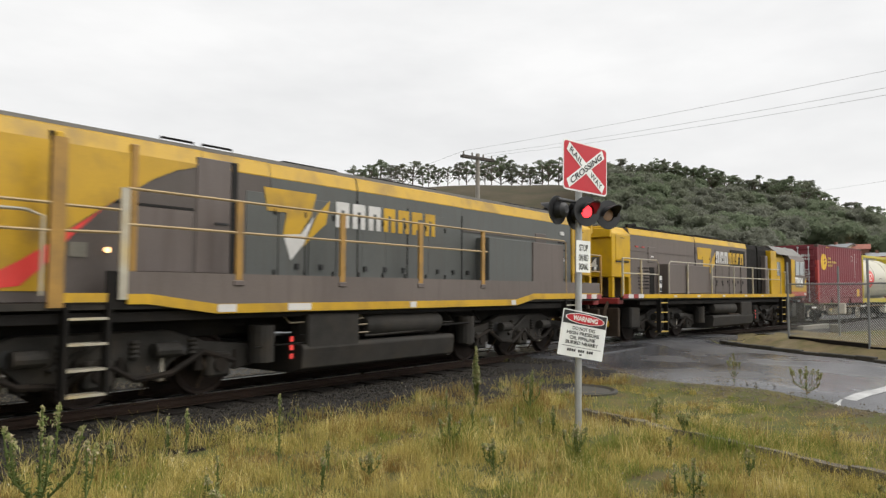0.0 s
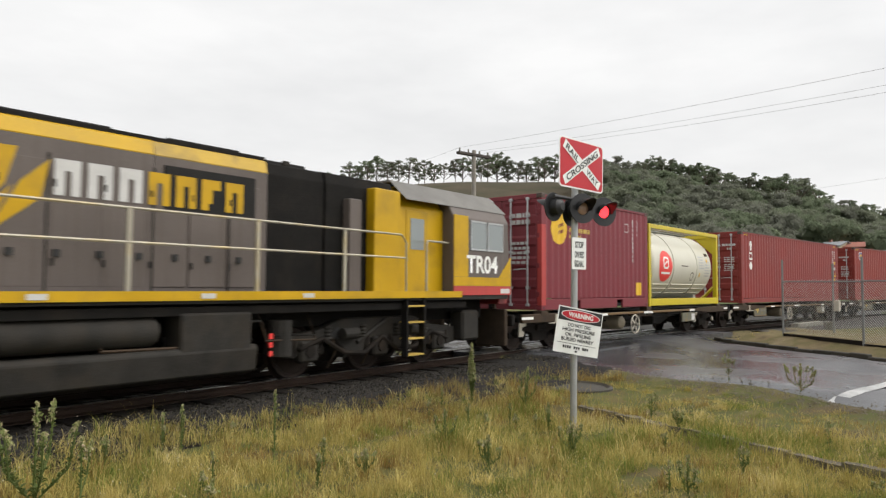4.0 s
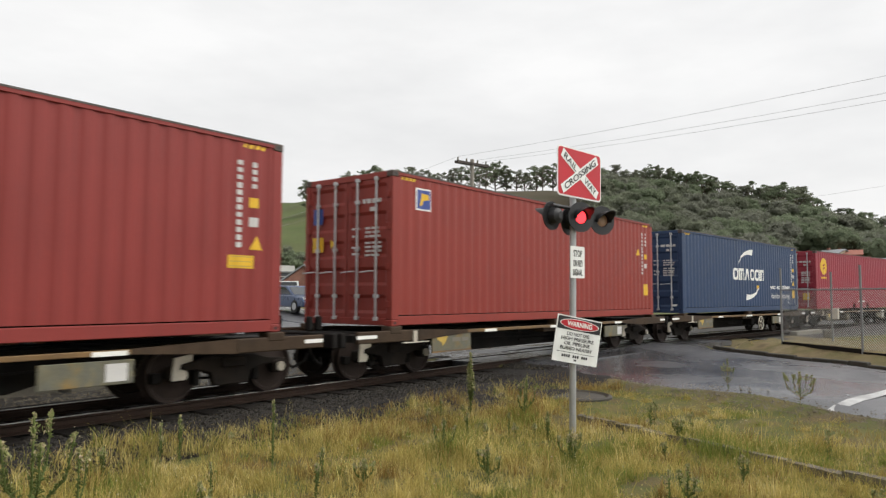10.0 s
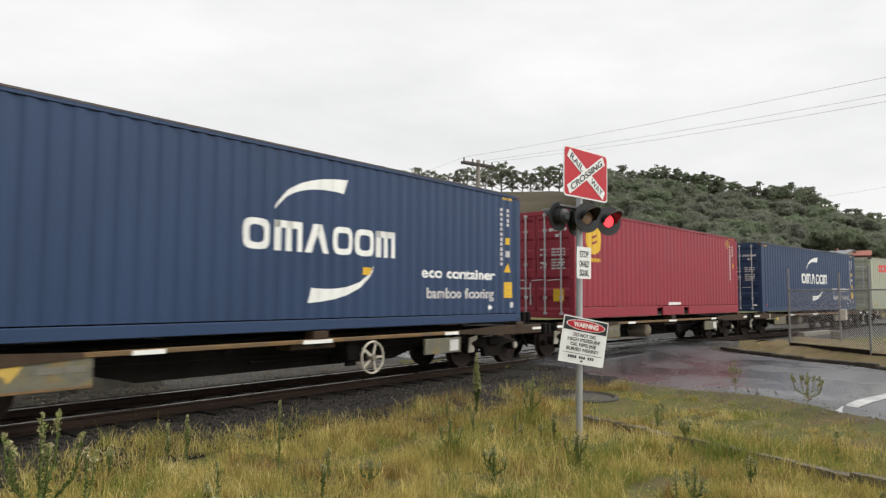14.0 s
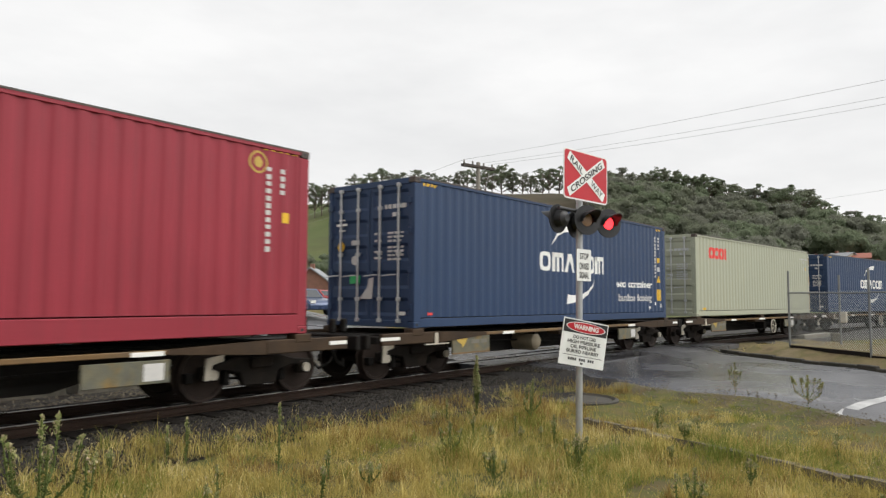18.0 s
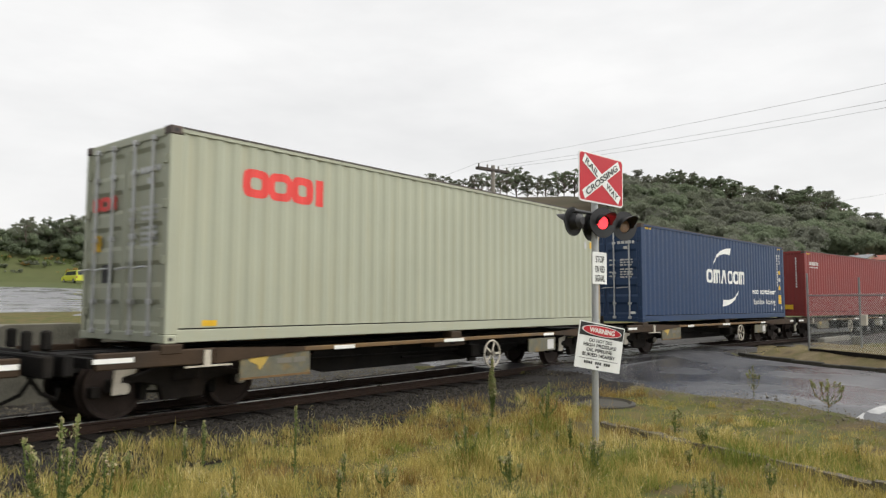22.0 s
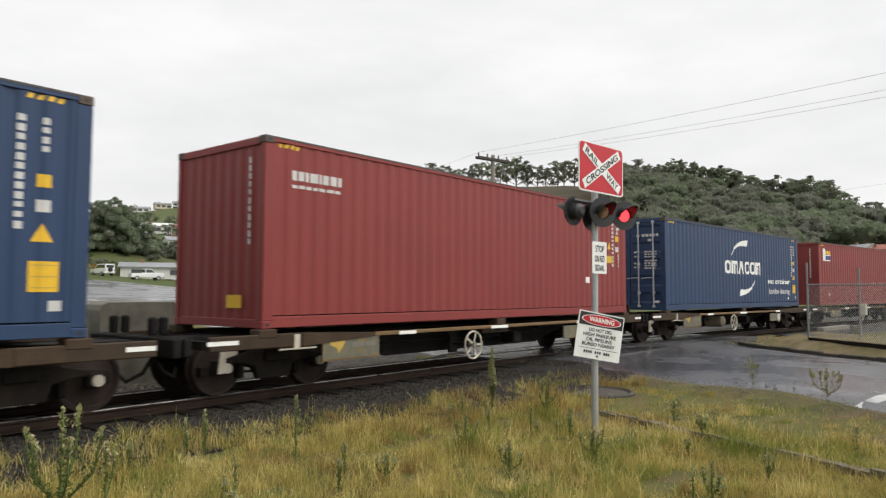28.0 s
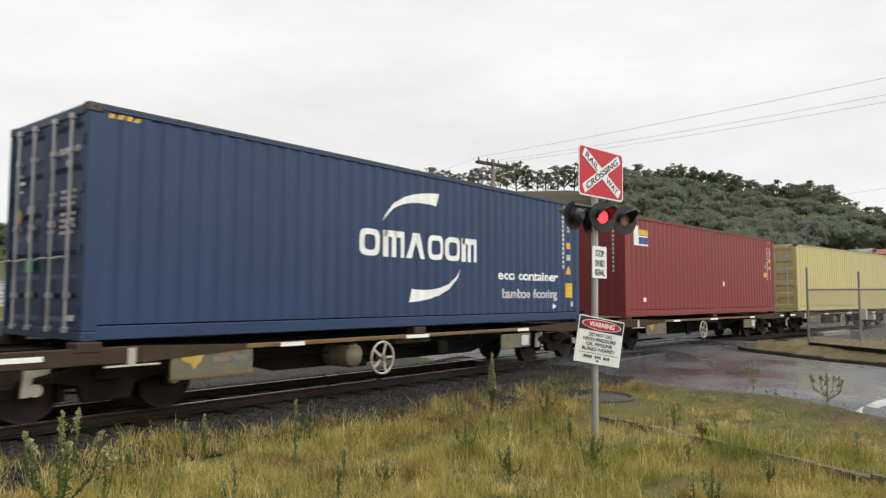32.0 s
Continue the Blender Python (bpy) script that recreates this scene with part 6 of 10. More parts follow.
def flat_wagon():
    w = thing("container_wagon", "brown skeletal container flat wagon on the rails", "wagon", group="wagons of the train")
    br, ud = M["wagon_brown"], M["under_dark"]
    # fish-bellied centre sill
    sill = [(W_LO + 0.1, 0.86), (W_LO + 0.1, 0.62), (2.2, 0.62), (3.4, 0.32), (8.7, 0.32), (9.9, 0.62), (W_HI - 0.1, 0.62), (W_HI - 0.1, 0.86)]
    for y0, y1 in ((-0.42, -0.34), (0.34, 0.42)):
        part("centre_sill", prism(sill, y0, y1, "y"), ud, w)
    part("centre_plate", box(W_LO + 0.1, W_HI - 0.1, -0.5, 0.5, 0.80, 0.845), ud, w)
    for sy in (-1, 1):
        y0, y1 = sorted((sy * 1.25, sy * 1.17))
        part("side_sill", box(2.3, 9.8, y0, y1, 0.78, 0.845), M["wagon_sill"], w, "worn yellowish side sill", bevel=0.008)
        for a, b in ((W_LO + 0.35, 0.75), (11.4, W_HI - 0.35)):
            part("end_side_beam", box(a, b, y0, y1, 0.69, 0.90), br, w, "brown-painted end beam", bevel=0.015)
        for a, b in ((0.75, 2.3), (9.8, 11.4)):
            part("taper_sill", prism([(a, 0.90 if a < 5 else 0.845), (b, 0.845 if a < 5 else 0.90), (b, 0.78 if a < 5 else 0.69), (a, 0.69 if a < 5 else 0.78)], y0, y1, "y"), br, w)
        for x in (0.09, 6.05, 12.1):
            part("twist_lock", box(x - 0.16, x + 0.16, sy * 1.02, sy * 1.26, 0.84, 0.972), br, w, bevel=0.015)
        for a, b in ((-0.91, -0.41), (2.9, 3.35), (5.68, 6.3), (9.3, 9.75), (12.66, 13.05)):
            part("reflector_strip", box(a, b, sy * 1.2535, sy * 1.2485, 0.775, 0.835), M["white"], w, "white reflective strip")
    for x in (W_LO + 0.35, 0.5, 2.6, 4.4, 6.05, 7.7, 9.5, 11.6, W_HI - 0.42):
        part("cross_member", box(x - 0.06, x + 0.06, -1.17, 1.17, 0.72, 0.84), ud, w)
    for x in (W_LO, W_HI - 0.1):
        part("headstock", box(x, x + 0.12, -1.2, 1.2, 0.64, 0.90), ud, w, bevel=0.02)
        for y in (-0.55, 0.55):
            part("stanchion", box(x, x + 0.11, y - 0.06, y + 0.06, 0.92, 1.17), ud, w, bevel=0.025)
    part("grab_bracket", box(0.56, 0.66, -1.275, -1.25, 0.66, 0.88), M["pale_metal"], w)
    part("step", box(0.28, 0.98, -1.29, -1.24, 0.655, 0.675), M["pale_metal"], w)
    for x0, sx in ((W_LO, -1), (W_HI, 1)):
        part("coupler", box(x0, x0 + sx * 0.42, -0.12, 0.12, 0.60, 0.84), ud, w, bevel=0.03)
        part("air_hose", tube([(x0, -0.45, 0.66), (x0 + sx * 0.18, -0.46, 0.40), (x0 + sx * 0.38, -0.40, 0.30), (x0 + sx * 0.45, -0.30, 0.42)], 0.028), ud, w, smooth=True)
    panel = part("side_panel", box(1.15, 2.42, -1.235, -1.20, 0.42, 0.81), PANEL, w, "faded flaking panel with a yellow rim", bevel=0.008)
    part("panel_rim", box(1.13, 2.44, -1.24, -1.195, 0.795, 0.825), M["wagon_sill"], panel)
    part("panel_chevron", on_side(flat([[(1.26, 0.75), (1.64, 0.75), (1.58, 0.65), (1.48, 0.54), (1.44, 0.62), (1.32, 0.67)]]), 0, 0, -1.236), M["panel_yellow"], panel)
    for z in (0.425, 0.775):
        part("panel_edge", box(1.15, 2.42, -1.24, -1.235, z, z + 0.03), M["wagon_sill"], panel)
    part("panel_lettering", on_side(flat([rect(1.78, 2.05, 0.62, 0.70), rect(2.10, 2.32, 0.62, 0.70)]), 0, 0, -1.2365), M["wagon_panel"], panel)
    gb = part("side_panel", box(8.7, 9.85, -1.235, -1.19, 0.42, 0.72), PANEL, w, "faded flaking data panel", bevel=0.008)
    part("panel_plate", box(9.48, 9.76, -1.243, -1.235, 0.46, 0.68), M["dull_white"], gb)
    part("air_reservoir", shift(lathe([(-1.12, 0.02), (-1.10, 0.12), (-1.04, 0.19), (-0.96, 0.21), (-0.46, 0.21)], 20, axis="y"), x=4.6, z=0.53), M["reservoir"], w, "dusty tan air reservoir", smooth=True)
    part("pad_box", box(5.5, 6.45, -1.16, -0.8, 0.68, 0.80), br, w, "brown pad box", bevel=0.015)
    part("triple_valve", box(6.9, 7.2, -1.0, -0.6, 0.40, 0.66), ud, w, bevel=0.03)
    part("brake_lever", tube([(5.06, -0.72, 0.5), (6.4, -0.5, 0.46), (8.2, -0.3, 0.44)], 0.022), ud, w)
    part("brake_cylinder", cyl((7.0, 0.6, 0.58), (7.7, 0.6, 0.58), 0.16, seg=14), ud, w)
    hand_wheel(w, 5.06, -1.26, 0.475, 0.27)
    part("hand_wheel_bracket", box(4.94, 5.18, -0.75, -0.69, 0.30, 0.80), ud, w)
    part("brake_pipe", tube([(2.6, -0.62, 0.60), (6, -0.62, 0.55), (9.6, -0.62, 0.60)], 0.02), ud, w)
    bogie(w, 0.55)
    bogie(w, 11.64)
    return w


# -- locomotives --
def chevron(u, v, s, flip=1):
    """Winged yellow wedge and its pale lower point."""
    a = [[(0, 1), (0.95, 1), (0.86, 0.62), (0.40, 0.62), (0.06, 0.62)], [(0.98, 0.66), (1.22, 0.92), (1.15, 0.5), (0.85, 0.22), (0.70, 0.05)], [(0.40, 0.62), (0.86, 0.62), (0.62, 0.25), (0.34, 0.25)]]
    b = [[(0.34, 0.25), (0.66, 0.28), (0.92, 0.62), (0.72, 0.12), (0.48, -0.18)]]
    move = lambda polys: [[(u + s * x, v + s * 0.85 * y) for x, y in p] for p in polys]
    return move(a), move(b)


def loco(name, label, d, dip):
    """Hood-type diesel; u runs from the hood end, and x = d * u."""
    lc = thing(name, label, "locomotive", group="locomotives")
    X = lambda a: d * a
    L = 17.5
    grey, slate, yel, und, dark = M["loco_grey"] if dip else M["loco_taupe"], M["loco_slate"], M["dirty_yellow"] if dip else M["loco_yellow"], M["loco_under"], M["under_dark"]
    SY = 1.38

    def bx(nm, u0, u1, y0, y1, z0, z1, m, parent=lc, lab="", bevel=0.0):
        return part(nm, box(X(u0), X(u1), y0, y1, z0, z1), m, parent, lab, bevel=bevel)
    # frame and sills
    bx("main_frame", 0.35, L - 0.3, -0.75, 0.75, 0.86, 1.30, dark)
    bx("running_board", 0.15, L - 0.1, -SY + 0.03, SY - 0.03, 1.28, 1.36, und)
    for sy in (-1, 1):
        if dip:
            low = [(0.2, 1.47), (3.70, 1.47), (4.45, 1.34), (12.19, 1.33), (13.18, 1.47), (13.46, 1.47)]
            band = low + [(a, z - 0.13) for a, z in low[::-1]]
            body = low + [(13.46, 1.75), (0.2, 1.75)]
            part("yellow_sill", prism([(X(a), z) for a, z in band], sy * (SY + 0.012), sy * (SY - 0.03), "y"), yel, lc, "yellow edge stripe")
            part("skirt", prism([(X(a), z) for a, z in body], sy * SY, sy * (SY - 0.03), "y"), M["loco_taupe"], lc)
            bx("yellow_sill", 13.72, 14.22, sy * (SY + 0.012), sy * (SY - 0.03), 1.37, 1.48, yel)
            bx("skirt", 13.46, 13.72, sy * (SY - 0.02), sy * (SY - 0.05), 1.30, 1.75, dark)
            for a, b in ((11.88, 12.18), (10.5, 10.95), (7.95, 8.12), (4.5, 4.68)):
                bx("white_block", a, b, sy * (SY + 0.02), sy * (SY + 0.011), 1.22, 1.325, M["dull_white"])
        else:
            bx("yellow_sill", 1.35, L - 1.9, sy * (SY + 0.012), sy * (SY - 0.03), 1.325, 1.45, yel, lab="yellow edge stripe")
        for k, (a, b) in enumerate(((0.12, 0.42), (0.42, 0.72), (0.72, 1.02), (1.02, 1.35))):
            bx("end_stripe_block", a, b, sy * (SY + 0.014), sy * (SY - 0.03), 1.33, 1.45, M["dull_white"] if k % 2 else M["loco_red"])
        for a in (3.4, 5.2, 7.4, 9.6, 11.4):
            if not dip:
                bx("white_block", a, a + 0.22, sy * (SY + 0.02), sy * (SY + 0.012), 1.35, 1.42, M["dull_white"])
    # hood in sections
    HY, HT = 0.98, (3.52 if dip else 3.49)
    sections = ((1.09 if dip else 1.25, 6.0, 0.0), (6.0, 9.1, 0.015), (9.1, 11.0, 0.0), (11.0, 12.2, 0.01 if dip else -0.02), (12.2, 15.36 if dip else 13.9, 0.02))
    for k, (a, b, grow) in enumerate(sections):
        m = dark if k >= 3 and not dip else (slate if dip and k in (0, 1, 2) else grey)
        y = HY + grow
        roofline = [(-y, 1.36), (-y, 3.28), (-y + 0.05, HT - 0.03), (-y + 0.20, HT), (y - 0.20, HT), (y - 0.05, HT - 0.03), (y, 3.28), (y, 1.36)]
        part("hood_section", prism(roofline, X(a), X(b), "x"), m, lc, bevel=0.012)
        if dip or k < 3:
            for sy in (-1, 1):
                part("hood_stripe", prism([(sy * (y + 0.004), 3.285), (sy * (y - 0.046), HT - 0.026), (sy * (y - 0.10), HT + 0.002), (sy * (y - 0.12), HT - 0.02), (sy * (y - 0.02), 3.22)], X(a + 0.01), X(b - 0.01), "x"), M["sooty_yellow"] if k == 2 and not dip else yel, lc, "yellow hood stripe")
    for a, b in ((1.9, 2.8), (3.1, 4.0), (6.6, 8.6), (9.4, 10.6)):
        bx("roof_hatch", a, b, -0.80, 0.80, HT, HT + 0.10, M["dark_grille"], bevel=0.01)
    bx("roof_fan", 10.9, 12.1, -0.6, 0.6, HT, HT + 0.09, M["dark_grille"], bevel=0.02)
    bx("exhaust_cover", 0.9, 1.3, -0.45, 0.45, HT, HT + 0.16, M["loco_slate"], bevel=0.05)
    part("horn", cyl((X(1.65), -0.75, HT + 0.10), (X(2.0), -0.75, HT + 0.11), 0.035, 0.085, seg=12), dark, lc)
    bx("horn_base", 1.50, 1.75, -0.80, -0.70, HT, HT + 0.13, dark)
    # yellow hood end
    EY = 1.02
    o_ = -0.16 if dip else 0.0
    outline = [(-EY, 1.95), (-EY, 3.25), (-EY + 0.25, 3.48), (EY - 0.25, 3.48), (EY, 3.25), (EY, 1.95)]
    part("hood_end", prism(outline, X(0.12 + o_), X(1.25 + o_), "x"), yel, lc, "yellow hood end", bevel=0.02)
    for y0, y1 in ((-EY, -EY + 0.13), (EY - 0.13, EY), (-0.06, 0.06)):
        bx("end_frame_post", 0.14 + o_, 0.26 + o_, y0, y1, 1.36, 1.95, yel)
        bx("end_frame_post", 1.12 + o_, 1.25 + o_, y0, y1, 1.36, 1.95, yel)
    bx("end_recess_floor", 0.3 + o_, 1.2 + o_, -0.9, 0.9, 1.362, 1.40, M["dark_grille"])
    bx("end_recess_post", 0.75 + o_, 0.88 + o_, -EY, -EY + 0.06, 1.36, 1.95, yel)
    for sy in (-1, 1):
        bx("side_door", 0.34 + o_, 1.10 + o_, sy * (EY + 0.015), sy * (EY - 0.02), 2.45, 3.22, yel, bevel=0.012)
        bx("door_lip", 0.34 + o_, 1.12 + o_, sy * (EY + 0.03), sy * (EY - 0.02), 2.40, 2.44, M["black"])
        bx("door_catch", 0.62 + o_, 0.86 + o_, sy * (EY + 0.02), sy * (EY + 0.012), 3.12, 3.14, M["black"])
    bx("visor", 0.02 + o_, 0.14 + o_, -EY, EY, 3.12, 3.40, yel, bevel=0.02)
    hl = bx("headlight_box", 0.0 + o_, 0.13 + o_, -0.35, 0.28, 3.14, 3.36, M["black"], bevel=0.02)
    for y in (-0.12, 0.08):
        part("headlight", cyl((X(o_), y, 3.25), (X(o_ - 0.02), y, 3.25), 0.075, seg=14), M["pale_metal"], hl)
    plate = bx("number_panel", 0.105 + o_, 0.125 + o_, -0.62, 0.62, 2.10, 2.55, M["loco_slate"])
    bm = letters("TR04", 0.34, 1.1, 0.012)
    for v in bm.verts:
        a, b = v.co.x, v.co.y
        v.co = (X(0.10 + o_), (0.55 - a) if d > 0 else (a - 0.55), 2.16 + b)
    part("number", bm, M["white"], plate)
    # louvres, doors and cabinets on both sides
    for sy in (-1, 1):
        y = sy * (HY + 0.004)
        for k in range(7):
            for a in ((1.34, 1.62) if dip else (1.80, 2.18)):
                if not dip or k not in (2, 3):
                    bx("louvre", a, a + (0.2 if dip else 0.30), y - sy * 0.01, y + sy * 0.014, 1.62 + k * (0.19 if dip else 0.105), 1.655 + k * (0.19 if dip else 0.105), M["dark_grille"])
        if dip:
            for z in (2.30, 2.98):
                bx("door_plate", 1.50, 1.70, y - sy * 0.01, y + sy * 0.018, z, z + 0.09, M["dull_white"])
        bx("access_door", 2.45, 2.95, y - sy * 0.01, y + sy * 0.014, 2.45, 2.95, grey, bevel=0.01)
        bx("panel_ridge", 1.3, 6.0, y - sy * 0.01, y + sy * 0.012, 2.78, 2.81, grey)
        bx("dark_bay", 2.55, 2.85, y - sy * 0.01, y + sy * 0.01, 1.40, 2.30, M["dark_grille"])
        for a, b in (((2.12, 3.62), (3.66, 5.45)) if dip else ((3.14, 4.50), (4.54, 6.48))):
            bx("equipment_cabinet", a, b, sy * 0.96, sy * 1.32, 1.46 if not dip else 1.62, 2.68 if dip else 2.42, slate if dip and a > 3.0 else M["loco_taupe"], bevel=0.015)
        for k in range(10):
            bx("door_latch", 5.75 + 0.52 * k, 5.83 + 0.52 * k, y - sy * 0.01, y + sy * 0.04, 1.86, 1.95, M["black"])
        for a in (6.0, 7.75, 9.1, 10.3):
            bx("door_seam", a - 0.012, a + 0.012, y - sy * 0.01, y + sy * 0.02, 1.42, 3.1, M["dark_grille"])
        if not dip:
            tag_ = bx("hanging_plate", 2.44, 2.62, sy * 1.34, sy * 1.36, 1.52, 2.02, M["dull_white"], lab="white and black checked plate")
            for z in (1.54, 1.78):
                part("plate_square", box(X(2.45), X(2.61), sy * 1.361, sy * 1.364, z, z + 0.11), M["black"], tag_)
            bx("small_label", 1.62, 1.80, y - sy * 0.01, y + sy * 0.016, 2.90, 2.94, M["faded_red"])
            bx("small_label", 2.02, 2.20, y - sy * 0.01, y + sy * 0.016, 2.90, 2.94, M["faded_red"])
            bx("small_label", 2.62, 2.82, y - sy * 0.01, y + sy * 0.018, 2.62, 2.67, M["dull_white"])
            bx("cab_side_locker", 12.62, 12.92, sy * 0.96, sy * 1.16, 1.40, 3.05, grey, bevel=0.015)
            bx("yellow_corner", 13.2, 13.9, sy * 0.95, sy * 1.20, 1.40, 3.30, yel, bevel=0.015)
        else:
            bx("body_door", 11.74, 12.30, y - sy * 0.01, y + sy * 0.03, 1.76, 3.40, M["loco_brown"], bevel=0.008)
            # dark strip that stands in for the shaded gap beside the door
            bx("door_post", 11.62, 11.72, y - sy * 0.01, y + sy * 0.02, 1.76, 3.40, M["dark_grille"])
            bx("body_panel", 12.36, 13.20, y - sy * 0.01, y + sy * 0.024, 1.76, 2.62, M["loco_brown"], bevel=0.008)
            bx("panel_groove", 12.34, 14.14, y - sy * 0.01, y + sy * 0.026, 2.625, 2.66, M["dark_grille"])
            for a in (13.22, 14.17):
                bx("panel_post", a - 0.05, a + 0.05, y - sy * 0.01, y + sy * 0.05, 1.50, 3.42, yel if a > 14 else M["post_orange"], bevel=0.01)
            bx("panel_groove", 14.24, 14.27, y - sy * 0.01, y + sy * 0.03, 1.50, 3.42, M["dark_grille"])
            bx("door_plate", 13.80, 14.02, y, y + sy * 0.03, 1.92, 2.10, M["wagon_panel"])
            part("marker_lamp", cyl((X(13.55), y, 2.02), (X(13.55), y + sy * 0.05, 2.02), 0.035, seg=10), M["marker_glow"], lc, "small lit marker lamp")
            bx("door_handle", 11.78, 12.0, y, y + sy * 0.05, 2.46, 2.49, M["black"])
    # hinged hood doors along both sides, roof clutter and pipework under the sill
    pr = random.Random(61 if dip else 62)
    for sy in (-1, 1):
        y = sy * (HY + 0.004)
        for k in range(8):
            a = 6.55 + 0.62 * k
            if a + 0.58 > (11.6 if dip else 10.9):
                break
            dr = bx("hood_door", a, a + 0.57, y - sy * 0.01, y + sy * 0.014, 1.50, 3.02, slate if dip else grey, bevel=0.006)
            for z in (1.75, 2.70):
                part("hinge", box(X(a + 0.02), X(a + 0.05), y, y + sy * 0.03, z, z + 0.09), M["dark_grille"], dr)
        for k in range(9):
            a, z = pr.uniform(5.6, 11.4), pr.uniform(0.70, 1.16)
            b = min(11.8, a + pr.uniform(0.6, 2.2))
            part("pipe_run", tube([(X(a), sy * 1.0, 1.2), (X(a), sy * 1.24, z), (X(b), sy * 1.24, z - 0.03), (X(b), sy * 1.0, 1.2)], pr.uniform(0.012, 0.022)), pr.choice((und, M["wagon_brown"], M["reservoir"], dark)), lc, smooth=True)
        bx("grille_panel", 9.25, 10.75, y - sy * 0.01, y + sy * 0.02, 2.56, 3.16, M["dark_grille"]) if not dip else None
    for k in range(7):
        a = 1.7 + 1.45 * k
        bx("roof_rail", a, a + 0.9, -HY + 0.20, -HY + 0.26, HT, HT + 0.035, M["dark_grille"])
        bx("lifting_lug", a + 1.05, a + 1.17, -HY + 0.16, -HY + 0.24, HT, HT + 0.07, und)
    bx("roof_edge", 1.3, 15.3 if dip else 11.0, -HY + 0.075, -HY + 0.13, HT - 0.01, HT + 0.05, M["cab_roof"] if dip else dark, lab="dark weathered roof edge")
    # handrails
    for sy in (-1, 1):
        y = sy * (SY - 0.01)
        z0, lo, hi = 1.45, 2.06, 2.50
        e_ = 1.58 if dip else 2.40
        rails = [[(0.10, hi), (e_ - 0.13, hi), (e_, hi - 0.12), (e_, z0)], [(0.10, lo), (e_ - 0.05, lo)]]
        if dip:
            rails += [[(2.10, 1.45), (2.10, 2.74), (2.2, 2.78), (13.50, 2.78)], [(5.6, 2.35), (13.50, 2.33)], [(13.54, 2.22), (14.26, 2.20)], [(13.54, 2.50), (14.26, 2.50)], [(14.30, 2.51), (15.34, 2.51)], [(14.30, 2.19), (15.34, 2.19)]]
        else:
            rails += [[(3.12, z0), (3.12, hi - 0.1), (3.24, hi), (13.75, hi - 0.02), (13.88, hi - 0.16), (13.88, z0)], [(6.45, lo), (13.85, lo)]]
        for pts in rails:
            part("handrail", tube([(X(a), y, z) for a, z in pts], 0.02), M["rail_ochre"] if dip else M["pipe"], lc, smooth=True)
        for a in ((0.12, 1.42, 5.76, 7.81, 9.82, 11.84, 13.52, 14.31) if dip else (0.12, 1.25, 4.51, 6.50, 8.57, 10.53, 12.3)):
            w_ = 0.085 if a > 14 else 0.055 if dip and a > 1 else 0.03
            top_ = 3.28 if a > 14 else 2.78 if dip and a > 2 else hi
            foot = 1.31 if a > 14 else 1.62 if dip and 2 < a < 13 else 1.40
            bx("handrail_post", a - w_, a + w_, y - 0.02, y + 0.02, foot, top_, M["post_orange"] if dip and a != 13.52 else M["pipe"])
            if dip and 5 < a < 13:
                bx("post_foot", a - 0.09, a + 0.09, y - sy * 0.02, y + sy * 0.03, 1.58, 1.66, M["loco_brown"], bevel=0.01)
        part("cab_grab_rail", tube([(X(14.47), y, 1.45), (X(14.47), y, 2.35), (X(14.62), y - sy * 0.1, 2.42), (X(15.35), y - sy * 0.15, 2.42)], 0.022), M["pipe"], lc, smooth=True)
        # steps
        for a in ((1.62, 13.68) if dip else (2.47, 13.92)):
            for q in (a, a + 0.5):
                bx("step_stringer", q - 0.025, q + 0.025, y - sy * 0.12, y + sy * 0.02, 0.25, 1.36, dark)
            for z in (0.26, 0.56, 0.86, 1.16):
                bx("step_tread", a + 0.02, a + 0.48, y - sy * 0.2, y + sy * 0.02, z, z + 0.03, M["pipe"] if dip else M["panel_yellow"])
    # cab
    CY = 1.36
    cab_out = [(-CY, 1.36), (-CY, 2.95), (-CY + 0.12, 3.18), (-CY + 0.55, 3.52), (CY - 0.55, 3.52), (CY - 0.12, 3.18), (CY, 2.95), (CY, 1.36)]
    cab_at = 15.35
    bm = prism(cab_out, X(cab_at), X(L), "x")
    for v in bm.verts:
        if abs(v.co.x - X(L)) < 1e-4 and v.co.z > 2.9:
            v.co.x -= d * 0.10
    part("cab", bm, yel if dip else grey, lc, "yellow cab" if dip else "brown-grey cab", bevel=0.02)
    door_out = [(-CY + 0.28, 1.36), (-CY + 0.28, 3.05), (-CY + 0.62, 3.48), (CY - 0.62, 3.48), (CY - 0.28, 3.05), (CY - 0.28, 1.36)]
    if not dip:
        part("cab_vestibule", prism(door_out, X(13.9), X(cab_at + 0.01), "x"), yel, lc, "yellow cab entrance", bevel=0.015)
    part("cab_roof", prism([(-CY + 0.10, 3.17), (-CY + 0.52, 3.53), (CY - 0.52, 3.53), (CY - 0.10, 3.17), (CY - 0.14, 3.21), (CY - 0.54, 3.57), (-CY + 0.54, 3.57), (-CY + 0.14, 3.21)], X(15.36 if dip else 14.0), X(L - 0.06), "x"), M["loco_slate"] if dip else M["cab_roof"], lc, "weathered grey roof")
